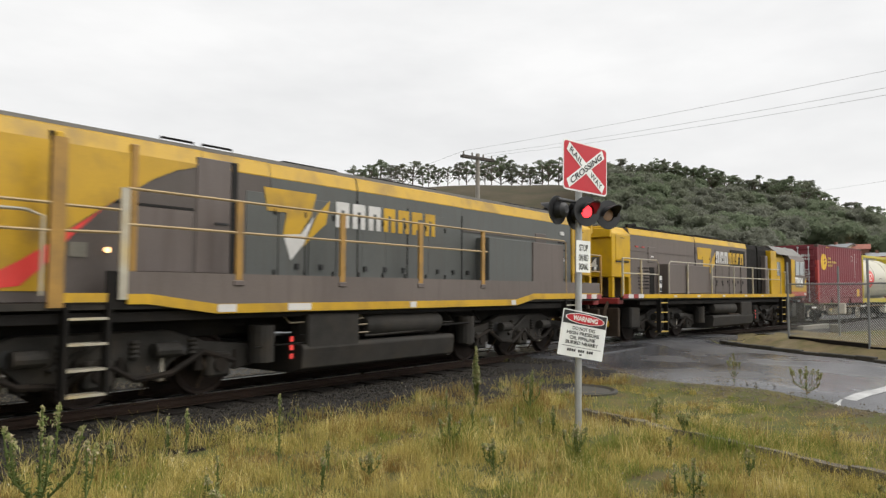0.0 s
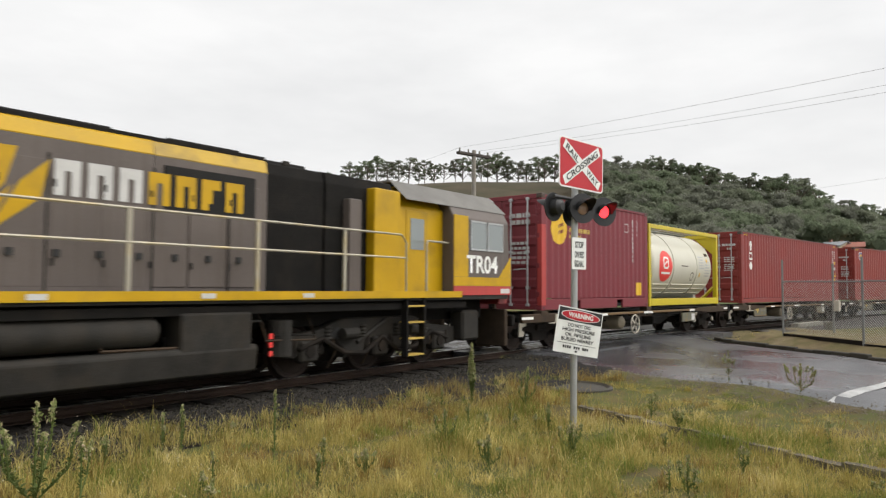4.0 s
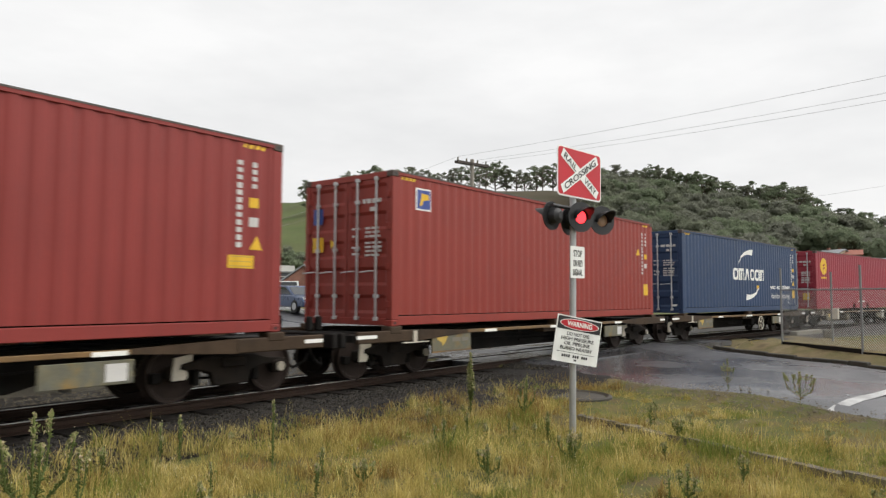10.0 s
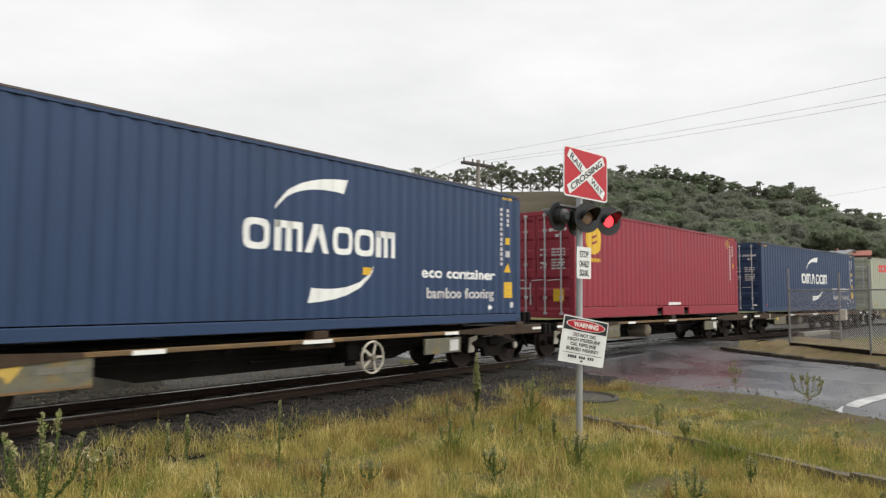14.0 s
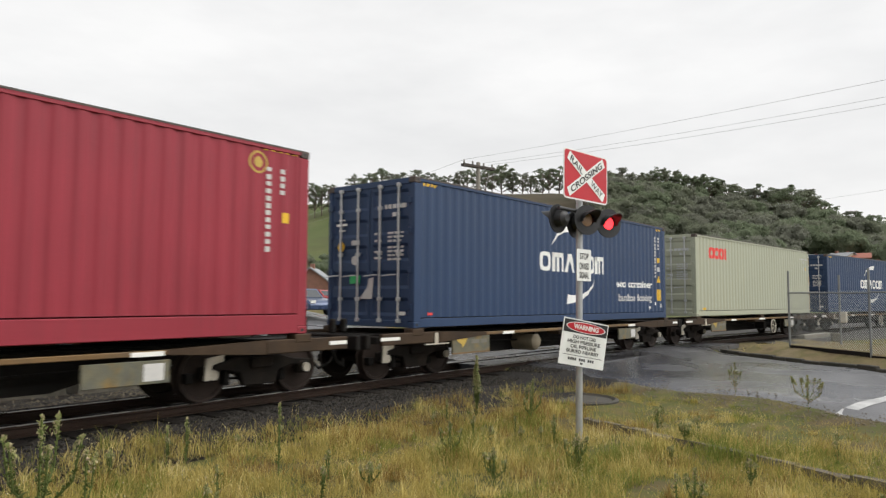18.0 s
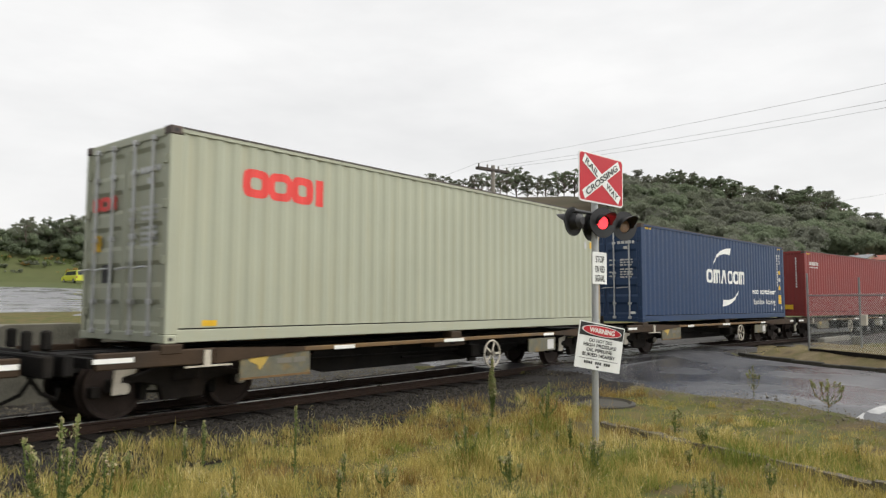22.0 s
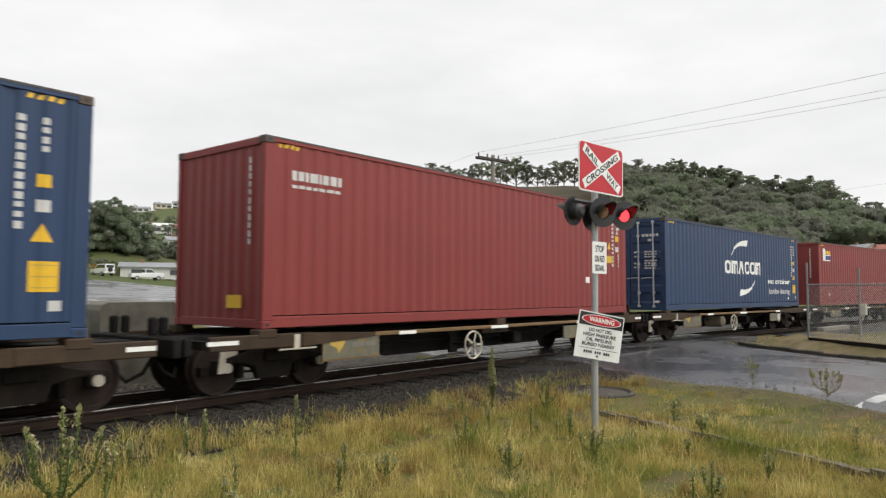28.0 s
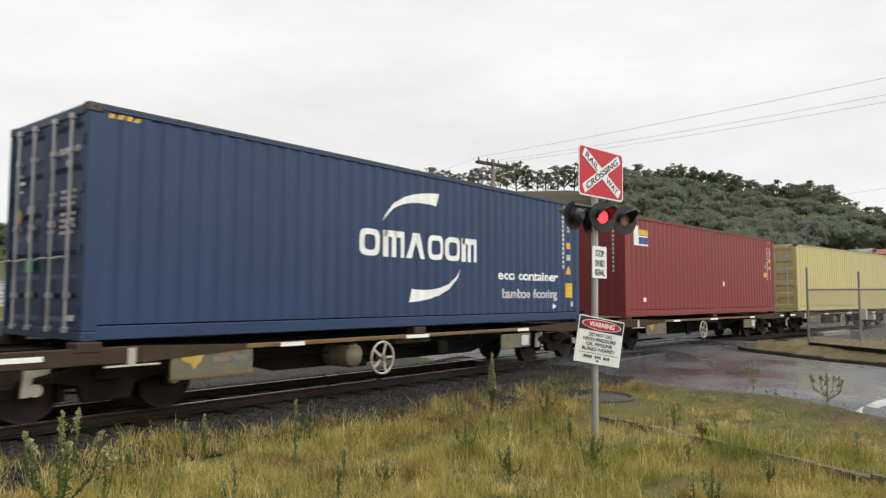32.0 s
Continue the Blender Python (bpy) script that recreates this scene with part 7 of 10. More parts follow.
    for sy in (-1, 1):
        y = sy * (CY + 0.004)
        for a, b in ((15.95, 16.5), (16.58, 17.15)):
            win = bx("cab_window", a, b, y - sy * 0.02, y + sy * 0.006, 2.32, 2.90, M["cab_glass"])
            for z0, z1 in ((2.30, 2.335), (2.885, 2.92)):
                part("window_frame", box(X(a - 0.02), X(b + 0.02), y - sy * 0.02, y + sy * 0.014, z0, z1), M["zinc"], win)
            for q in (a - 0.02, b - 0.005):
                part("window_frame", box(X(q), X(q + 0.025), y - sy * 0.02, y + sy * 0.014, 2.30, 2.92), M["zinc"], win)
        bx("cab_yellow_band", 15.36, L - 0.005, y - sy * 0.02, y + sy * 0.005, 1.56, 1.74, yel)
        bx("cab_red_band", 15.36, L - 0.005, y - sy * 0.02, y + sy * 0.005, 1.37, 1.555, M["faded_red"])
        bx("band_end_block", L - 0.42, L - 0.06, y - sy * 0.02, y + sy * 0.008, 1.40, 1.50, M["dull_white"])
        bx("cab_yellow_edge", 15.36, 15.85, y - sy * 0.02, y + sy * 0.0045, 1.745, 3.0, yel)
        part("cab_yellow_wedge", on_side(flat([[(X(17.0), 1.744), (X(L - 0.006), 1.744), (X(L - 0.006), 2.22)]]), 0, 0, y + 0.0) if sy < 0 else box(X(17.2), X(17.4), y - 0.02, y + 0.004, 1.745, 1.95), yel, lc)
        if dip:
            continue
        dr = bx("cab_door", 14.2, 14.85, sy * (CY - 0.27), sy * (CY - 0.285), 1.42, 3.0, yel, bevel=0.004)
        part("door_window", box(X(14.32), X(14.73), sy * (CY - 0.262), sy * (CY - 0.27), 2.25, 2.85), M["cab_glass"], dr)
    bm = letters("TR04", 0.36, 1.15, 0.012)
    u0 = X(15.80) if d > 0 else X(17.1)
    part("number", on_side(bm, u0, 1.84, -CY - 0.006), M["white"], lc, "white running number")
    for y0, y1 in ((-1.05, -0.1), (0.1, 1.05)):
        bx("windscreen", L - 0.03, L - 0.01, y0, y1, 2.3, 2.88, M["cab_glass"])
    if dip:
        # sweeping yellow field on the hood side and the red flash on the cab side
        swoop = [(X(12.30), 3.29), (X(12.34), 3.24), (X(12.62), 3.16), (X(12.95), 3.00), (X(13.25), 2.80), (X(13.62), 2.55), (X(13.97), 2.30), (X(14.14), 2.16), (X(14.14), 3.29)]
        part("yellow_swoop", on_side(flat([swoop]), 0, 0, -HY - 0.030), yel, lc, "sweeping yellow field")
        part("yellow_side", box(X(14.14), X(15.36), -HY - 0.030, -HY - 0.02, 1.50, 3.30), yel, lc, "yellow cab side")
        part("red_flash", on_side(flat([[(X(13.40), 2.70), (X(13.62), 2.53), (X(13.97), 2.28), (X(14.14), 2.14), (X(14.55), 1.86), (X(15.0), 1.60), (X(15.34), 1.52), (X(15.0), 1.505), (X(14.55), 1.56), (X(14.30), 1.80), (X(14.0), 2.16), (X(13.7), 2.46)]]), 0, 0, -HY - 0.036), M["mark_red"], lc, "red flash")
        for u_ in (12.1, 12.75):
            part("roof_grab", tube([(X(u_), -0.80, HT), (X(u_), -0.80, HT + 0.11), (X(u_ - 0.5), -0.80, HT + 0.11), (X(u_ - 0.5), -0.80, HT)], 0.018), dark, lc)
    # hood markings on the near side
    y = -HY - 0.024
    u_left, v_logo = (X(11.14), 2.16) if dip else (X(6.12), 1.97)
    a, b = chevron(0, 0, 1.12 if dip else 1.35)
    part("wedge_logo", on_side(flat(a), u_left, v_logo, y), yel, lc, "yellow winged wedge")
    part("wedge_logo_tip", on_side(flat(b), u_left, v_logo, y - 0.002), M["dull_white"] if dip else yel, lc)
    u = u_left + (1.49 if dip else 1.68)
    blocks = [[], []]
    for k in range(7):
        blocks[0 if k < 3 else 1] += [rect(0.40 * k + 0.02, 0.40 * k + 0.14, 0, 0.44), rect(0.40 * k + 0.14, 0.40 * k + 0.33, 0.30, 0.44), rect(0.40 * k + 0.22, 0.40 * k + 0.33, 0.0, 0.30) if k != 5 else rect(0.40 * k + 0.14, 0.40 * k + 0.2, 0.1, 0.3)]
    part("block_logo", on_side(flat(blocks[0]), u, 2.60, y), M["dull_white"], lc, "white block-shaped marking")
    part("block_logo", on_side(flat(blocks[1]), u, 2.60, y), yel, lc, "yellow block-shaped marking")
    # underframe: tank, reservoirs, boxes
    tank = prism([(-1.30, 0.30), (-1.34, 0.62), (-1.30, 0.68), (1.30, 0.68), (1.34, 0.62), (1.30, 0.30), (1.05, 0.22), (-1.05, 0.22)], X(6.7), X(10.6), "x")
    part("fuel_tank", tank, und, lc, "dark fuel tank", bevel=0.015)
    for sy in (-1, 1):
        part("air_reservoir", shift(lathe([(X(6.95), 0.03), (X(7.0), 0.17), (X(7.08), 0.21), (X(9.0), 0.21), (X(9.08), 0.17), (X(9.13), 0.03)], 18), y=sy * 1.10, z=0.92), und, lc, "grimy air reservoir", smooth=True)
        bx("battery_box", 9.35, 10.5, sy * 0.9, sy * 1.33, 0.5, 1.15, und, bevel=0.03)
        for a in (6.0, 11.2):
            part("sand_box", cyl((X(a), sy * 1.08, 0.45), (X(a), sy * 1.08, 1.0), 0.2, seg=14), M["loco_under"], lc)
        bx("sand_box", 0.9, 1.5, sy * 0.85, sy * 1.2, 0.42, 1.05, und, bevel=0.05)
        bx("sand_box", 15.9, 16.5, sy * 0.85, sy * 1.2, 0.42, 1.05, und, bevel=0.05)
        bx("cable_duct", 1.3, 15.9, sy * 1.15, sy * 1.28, 1.12, 1.24, dark)
        for k in range(3):
            bx("red_marker", 10.8, 10.86, sy * 1.345, sy * 1.33, 0.48 + k * 0.13, 0.56 + k * 0.13, M["mark_red"])
    # pilots, buffer beam, couplers, hoses
    for a, b in ((0.02, 0.35), (L - 0.32, L + 0.02)):
        bx("buffer_beam", a, b, -1.26, 1.26, 1.16, 1.34, M["loco_red"], lab="grimy red buffer beam", bevel=0.02)
    for a, sg in ((0.05, -1), (L - 0.05, 1)):
        for y0, y1 in ((-1.28, -0.5), (0.5, 1.28)):
            bx("pilot_plate", a - 0.06, a + 0.06, y0, y1, 0.22, 1.05, M["pilot_brown"], bevel=0.02)
        part("drop_hose", tube([(X(a), -0.92, 1.22), (X(a + sg * 0.14), -0.90, 0.95), (X(a + sg * 0.18), -0.84, 0.50), (X(a + sg * 0.30), -0.62, 0.20), (X(a + sg * 0.42), -0.25, 0.18), (X(a + sg * 0.46), 0.1, 0.45)], 0.05), M["hose"], lc, "thick brown jumper hose", smooth=True)
        bx("coupler", a, a + sg * 0.5, -0.13, 0.13, 0.58, 0.86, M["wagon_brown"], bevel=0.03)
        for k, y in enumerate((-0.42, -0.52, 0.42, 0.52)):
            part("air_hose", tube([(X(a), y, 1.08), (X(a + sg * 0.16), y, 0.95), (X(a + sg * 0.22), y * 0.95, 0.55), (X(a + sg * 0.28), y * 0.8, 0.36), (X(a + sg * 0.36), y * 0.5, 0.45)], 0.03), dark, lc, smooth=True)
        bx("yellow_cock", a - 0.02, a + sg * 0.14, -0.98, -0.72, 0.50, 0.68, yel, bevel=0.02)
        bx("yellow_cock", a - 0.02, a + sg * 0.14, 0.72, 0.98, 0.50, 0.68, yel, bevel=0.02)
    # three-axle bogies
    frame_out = [(-2.35, 0.42), (-2.30, 0.72), (-1.5, 0.80), (-0.95, 0.98), (0.95, 0.98), (1.5, 0.80), (2.30, 0.72), (2.35, 0.42), (2.0, 0.36), (1.62, 0.60), (1.1, 0.62), (0.86, 0.40), (0.42, 0.36), (0.34, 0.60), (-0.34, 0.60), (-0.42, 0.36), (-0.86, 0.40), (-1.1, 0.62), (-1.62, 0.60), (-2.0, 0.36)]
    for uc in (3.6, 13.6):
        bg = part("bogie", box(-0.4, 0.4, -0.8, 0.8, 0.5, 0.85), M["loco_under"], lc, "grimy three-axle bogie", bevel=0.03)
        bg.location = (X(uc), 0, 0)
        for sy in (-1, 1):
            part("side_frame", prism(frame_out, sy * 0.80, sy * 0.98, "y"), M["loco_under"], bg, bevel=0.02)
            for k in (-1.72, 0.0, 1.72):
                part("axle_box", box(k - 0.2, k + 0.2, sy * 0.82, sy * 1.04, 0.28, 0.64), M["loco_under"], bg, bevel=0.04)
                part("end_cap", cyl((k, sy * 1.03, 0.46), (k, sy * 1.07, 0.46), 0.10, seg=14), M["bogie"], bg)
                for q in (-0.29, 0.29):
                    part("spring", cyl((k + q, sy * 0.92, 0.40), (k + q, sy * 0.92, 0.66), 0.075, seg=8), M["bogie"], bg)
            for k in (-0.86, 0.86):
                part("brake_cylinder", cyl((k - 0.18, sy * 1.08, 0.72), (k + 0.18, sy * 1.08, 0.72), 0.10, seg=12), und, bg)
                part("brake_hanger", box(k - 0.04, k + 0.04, sy * 0.62, sy * 0.98, 0.30, 0.8), M["pale_metal"] if k > 0 else und, bg, bevel=0.01)
            part("equaliser", tube([(-1.95, sy * 1.03, 0.50), (-1.45, sy * 1.03, 0.66), (-0.95, sy * 1.03, 0.40), (-0.45, sy * 1.03, 0.36), (0.0, sy * 1.03, 0.62), (0.45, sy * 1.03, 0.36), (0.95, sy * 1.03, 0.40), (1.45, sy * 1.03, 0.66), (1.95, sy * 1.03, 0.50)], 0.045), M["bogie"], bg, smooth=True)
            for k in (-1.3, -0.45, 0.45, 1.3):
                part("coil_spring", lathe([(z_, 0.075 if i_ % 2 else 0.055) for i_, z_ in enumerate(np.linspace(0.62, 0.86, 9))], 10, axis="z"), und, bg).location = (k, sy * 0.98, 0)
                part("sand_pipe", tube([(k + 0.1, sy * 0.9, 0.85), (k + 0.22, sy * 0.98, 0.45), (k + 0.26, sy * 0.72, 0.12)], 0.018), M["hose"], bg, smooth=True)
            part("frame_cutout", prism([(-1.25, 0.70), (-1.05, 0.84), (-0.85, 0.70), (-1.05, 0.62)], sy * 0.978, sy * 0.985, "y"), M["black"], bg)
            part("frame_cutout", prism([(0.85, 0.70), (1.05, 0.84), (1.25, 0.70), (1.05, 0.62)], sy * 0.978, sy * 0.985, "y"), M["black"], bg)
            part("damper", tube([(-0.6, sy * 1.0, 0.55), (0.1, sy * 1.03, 0.92)], 0.04), und, bg)
        for k in (-1.72, 0.0, 1.72):
            ws = wheelset(bg, k)
            ws.scale = (1.12, 1.0, 1.12)
            ws.location.z = 0.455
    return lc


# build the train once, copy what repeats
wagon_one = flat_wagon()
TRAIN = []          # (thing, metres behind the first container's leading end, pivots)
SEATS = [0.0, 14.70, 29.50, 44.17, 59.04, 73.90, 88.67, 103.47, 118.18, 133.06, 147.89, 162.70]
boxes = []
boxes.append((twenty_box(), 0, 0.0))
boxes.append((tank_box(), 0, 6.134))
c, wall = plain_box("dark red corrugated container with a white vertical mark", "maroon", 41, plate="wide")
mark(c, "block_logo", [rect(0.92, 1.04, 2.15, 2.54), rect(0.82, 1.12, 2.36, 2.43)] + ring_outline(0.97, 1.92, 0.32, 0.32, 0.07) + [[(0.97, 1.70), (1.15, 1.52), (0.97, 1.34), (0.80, 1.52)]], 0, 0, M["white"], wall)
end_mark(c, "block_logo", [rect(-1.0, -0.84, 2.05, 2.30), rect(-0.80, -0.66, 2.05, 2.22), rect(-0.62, -0.45, 2.05, 2.22)], 0, 0, M["white"])
end_mark(c, "warning_plate", [rect(-0.95, -0.6, 1.45, 1.62)], 0, 0, M["mark_yellow"])
boxes.append((c, 1, 0.0))
c, wall = plain_box("orange-red corrugated container with a small blue square", "orange_red", 42, plate="side")
mark(c, "square_logo", [rect(0.68, 1.14, 2.21, 2.64)], 0, 0, M["white"], wall)
mark(c, "square_logo_field", [rect(0.71, 1.11, 2.24, 2.61)], 0, 0, M["mark_blue"], wall).location.y = -0.003
mark(c, "logo_flag", [[(0.77, 2.30), (0.86, 2.30), (0.92, 2.41), (1.06, 2.43), (1.04, 2.53), (0.86, 2.55)]], 0, 0, M["mark_yellow"], wall).location.y = -0.006
end_mark(c, "square_logo", [rect(-0.98, -0.70, 1.98, 2.30)], 0, 0, M["mark_blue"])
end_mark(c, "warning_plate", [rect(-1.0, -0.68, 1.42, 1.72), disc(-0.42, 1.58, 0.10, 3)], 0, 0, M["mark_yellow"])
boxes.append((c, 2, 0.0))


def blue_extra_a(c, wall):
    mark(c, "yellow_sticker", [rect(7.05, 7.24, 0.93, 1.06)], 0, 0, M["mark_yellow"], wall)


boxes.append((blue_box(51, blue_extra_a), 3, 0.0))
c, wall = plain_box("crimson corrugated container with a yellow disc", "crimson", 43, pockets=((4.95, 5.35), (7.0, 7.4)), base_rail=0.32, yellow=False)
mark(c, "round_logo", [disc(1.05, 2.14, 0.42)], 0, 0, M["mark_yellow"], wall, "yellow disc")
mark(c, "logo_bars", [[(0.95, 1.98 + i * 0.16), (1.22, 2.05 + i * 0.16), (1.22, 2.12 + i * 0.16), (0.95, 2.05 + i * 0.16)] for i in range(2)], 0, 0, M["crimson"], wall).location.y = -0.003
mark(c, "name_line", data_rows(0.68, 1.62, 1, 0.75, 0.10, 0.1, random.Random(4)), 0, 0, M["mark_yellow"], wall)
mark(c, "ring_mark", [[p, q, (11.21 + (q[0] - 11.21) * 0.82, 2.59 + (q[1] - 2.59) * 0.82), (11.21 + (p[0] - 11.21) * 0.82, 2.59 + (p[1] - 2.59) * 0.82)] for p, q in zip(disc(11.21, 2.59, 0.17), disc(11.21, 2.59, 0.17)[1:] + disc(11.21, 2.59, 0.17)[:1])], 0, 0, M["panel_yellow"], wall)
mark(c, "ring_mark", [disc(11.21, 2.59, 0.085, 14)], 0, 0, M["panel_yellow"], wall)
mark(c, "warning_plate", [rect(11.67, 11.81, 1.71, 1.87)], 0, 0, M["mark_yellow"], wall)
mark(c, "hazard_strip", [rect(11.3 + k * 0.14, 11.38 + k * 0.14, 2.79, 2.83) for k in range(5)], 0, 0, M["mark_yellow"], wall)
mark(c, "white_plate", [rect(5.80, 6.80, 0.335, 0.42)], 0, 0, M["white"], wall)
end_mark(c, "warning_plate", [rect(0.55, 0.88, 0.45, 0.78)], 0, 0, M["mark_yellow"])
end_mark(c, "handle_mark", [rect(-0.6, -0.56, 0.35, 0.95), rect(-0.2, -0.16, 0.35, 0.95), rect(-0.6, -0.16, 0.78, 0.82)], 0, 0, M["dull_white"])
boxes.append((c, 4, 0.0))


def blue_extra_b(c, wall):
    mark(c, "white_speck", [rect(11.35, 11.42, 0.40, 0.50)], 0, 0, M["white"], wall)
    mark(c, "red_sticker", [rect(0.42, 0.58, 0.24, 0.29)], 0, 0, M["mark_red"], wall)
    end_mark(c, "paper_remnant", [[(-0.28, 0.55), (0.08, 0.55), (0.12, 0.98), (-0.02, 0.95), (-0.05, 0.78)]], 0, 0, M["dull_white"])


boxes.append((blue_box(52, blue_extra_b), 5, 0.0))
c, wall = plain_box("pale cream corrugated container with red block letters", "cream", 44, colour="rod", yellow=False, frame_paint=M["cream"], codes=False)
shapes = ring_outline(1.38, 2.28, 0.45, 0.42, 0.12) + ring_outline(1.82, 2.28, 0.45, 0.42, 0.12) + ring_outline(2.24, 2.28, 0.42, 0.42, 0.12) + [rect(2.50, 2.66, 2.07, 2.49)]
mark(c, "block_logo", shapes, 0, 0, M["mark_red"], wall, "red block-shaped marking")
mark(c, "warning_plate", [rect(11.67, 11.81, 1.96, 2.12), rect(0.55, 0.78, 0.22, 0.30)], 0, 0, M["mark_yellow"], wall)
mark(c, "data_panel", data_rows(11.02, 2.52, 1, 0.93, 0.075, 0.1, random.Random(14)) + data_rows(11.36, 2.37, 1, 0.27, 0.07, 0.1, random.Random(15)) + [rect(11.39, 11.51, 1.94, 2.12)], 0, 0, M["rod"], wall)
for z_, r_ in ((0.12, 0.9), (1.3, 0.5), (2.2, 0.4)):
    part("rust_patch", box(12.10, 12.1945, -CW / 2 - 0.0005, -CW / 2 + 0.02, z_, z_ + r_), M["rust_tan"], c, "rusty tan corner post")
end_mark(c, "block_logo", ring_outline(-0.86, 1.98, 0.26, 0.22, 0.07) + ring_outline(-0.60, 1.98, 0.26, 0.22, 0.07) + ring_outline(-0.36, 1.98, 0.22, 0.22, 0.07), 0, 0, M["mark_red"])
end_mark(c, "warning_plate", [rect(-0.95, -0.68, 1.28, 1.52)], 0, 0, M["mark_yellow"])
end_mark(c, "dark_plate", [rect(-0.62, -0.36, 0.82, 1.08)], 0, 0, M["black"])
boxes.append((c, 6, 0.0))
blue_c = blue_box(53)
boxes.append((blue_c, 7, 0.0))
c, wall = plain_box("red-brown corrugated container with a small white name bar", "red_brown", 45, doors=False, plate="high")
mark(c, "block_logo", data_rows(0.52, 2.42, 1, 1.03, 0.15, 0.1, random.Random(9)) + data_rows(0.52, 2.20, 1, 1.0, 0.05, 0.1, random.Random(10)), 0, 0, M["dull_white"], wall)
mark(c, "white_plate", [rect(9.90, 10.08, 0.80, 0.95)], 0, 0, M["white"], wall)
end_mark(c, "code_column", code_column(0.80, 2.6, 11, 0.06, 0.105, 0.02, random.Random(6)), 0, 0, M["dull_white"])
end_mark(c, "warning_plate", [rect(0.26, 0.66, 0.30, 0.50)], 0, 0, M["mark_yellow"])
boxes.append((c, 8, 0.0))
boxes.append((copy_thing(blue_c, Matrix()), 9, 0.0))
c, wall = plain_box("red-brown corrugated container with a blue and white plate", "red_brown", 46, doors=False, plate="high")
mark(c, "square_logo", [rect(0.55, 0.80, 2.05, 2.62), rect(0.80, 1.42, 2.05, 2.34)], 0, 0, M["white"], wall)
mark(c, "square_logo_field", [rect(0.84, 1.40, 2.10, 2.30)], 0, 0, M["mark_blue"], wall).location.y = -0.003
mark(c, "logo_flag", [rect(0.82, 1.42, 2.36, 2.52)], 0, 0, M["mark_yellow"], wall)
mark(c, "white_plate", [rect(6.9, 7.1, 0.95, 1.11), rect(1.05, 1.25, 0.42, 0.54)], 0, 0, M["white"], wall)
end_mark(c, "code_column", code_column(0.80, 2.6, 11, 0.06, 0.105, 0.02, random.Random(7)), 0, 0, M["dull_white"])
end_mark(c, "warning_plate", [rect(-0.9, -0.6, 1.2, 1.4)], 0, 0, M["mark_yellow"])
boxes.append((c, 10, 0.0))
c, wall = plain_box("tan-yellow corrugated container with plain sides", "tan", 47, colour="rod", yellow=False)
boxes.append((c, 11, 0.0))

wagons = [wagon_one] + [copy_thing(wagon_one, Matrix()) for _ in range(11)]
WHEEL_PARTS = ("hand_wheel", "spoke", "hub", "spindle", "hand_wheel_bracket")
for k, w in enumerate(wagons):
    for ob in list(w.children_recursive):
        kind = ob.name.split(".")[0]
        if k in (4, 5) and kind in WHEEL_PARTS:           # no hand wheel on this side
            bpy.data.objects.remove(ob)
        elif k in (2, 3, 6, 7, 8, 10) and kind == "air_reservoir":
            bpy.data.objects.remove(ob)
        elif k in (2, 3, 6, 7) and kind in ("hand_wheel", "hand_wheel_bracket"):
            ob.location.x += 2.18
for k, w in enumerate(wagons):
    TRAIN.append((w, SEATS[k], 0.0))
for ob, k, x in boxes:
    TRAIN.append((ob, SEATS[k], x))
loco_b = loco("diesel_locomotive", "yellow and brown-grey diesel locomotive coupled hood first", 1, False)
loco_a = loco("diesel_locomotive", "yellow and slate-grey diesel locomotive at the head of the train", -1, True)
SEAT = 0.975        # height of the container seats over the rails


# ---- crossing signal ----
FLASHERS = []


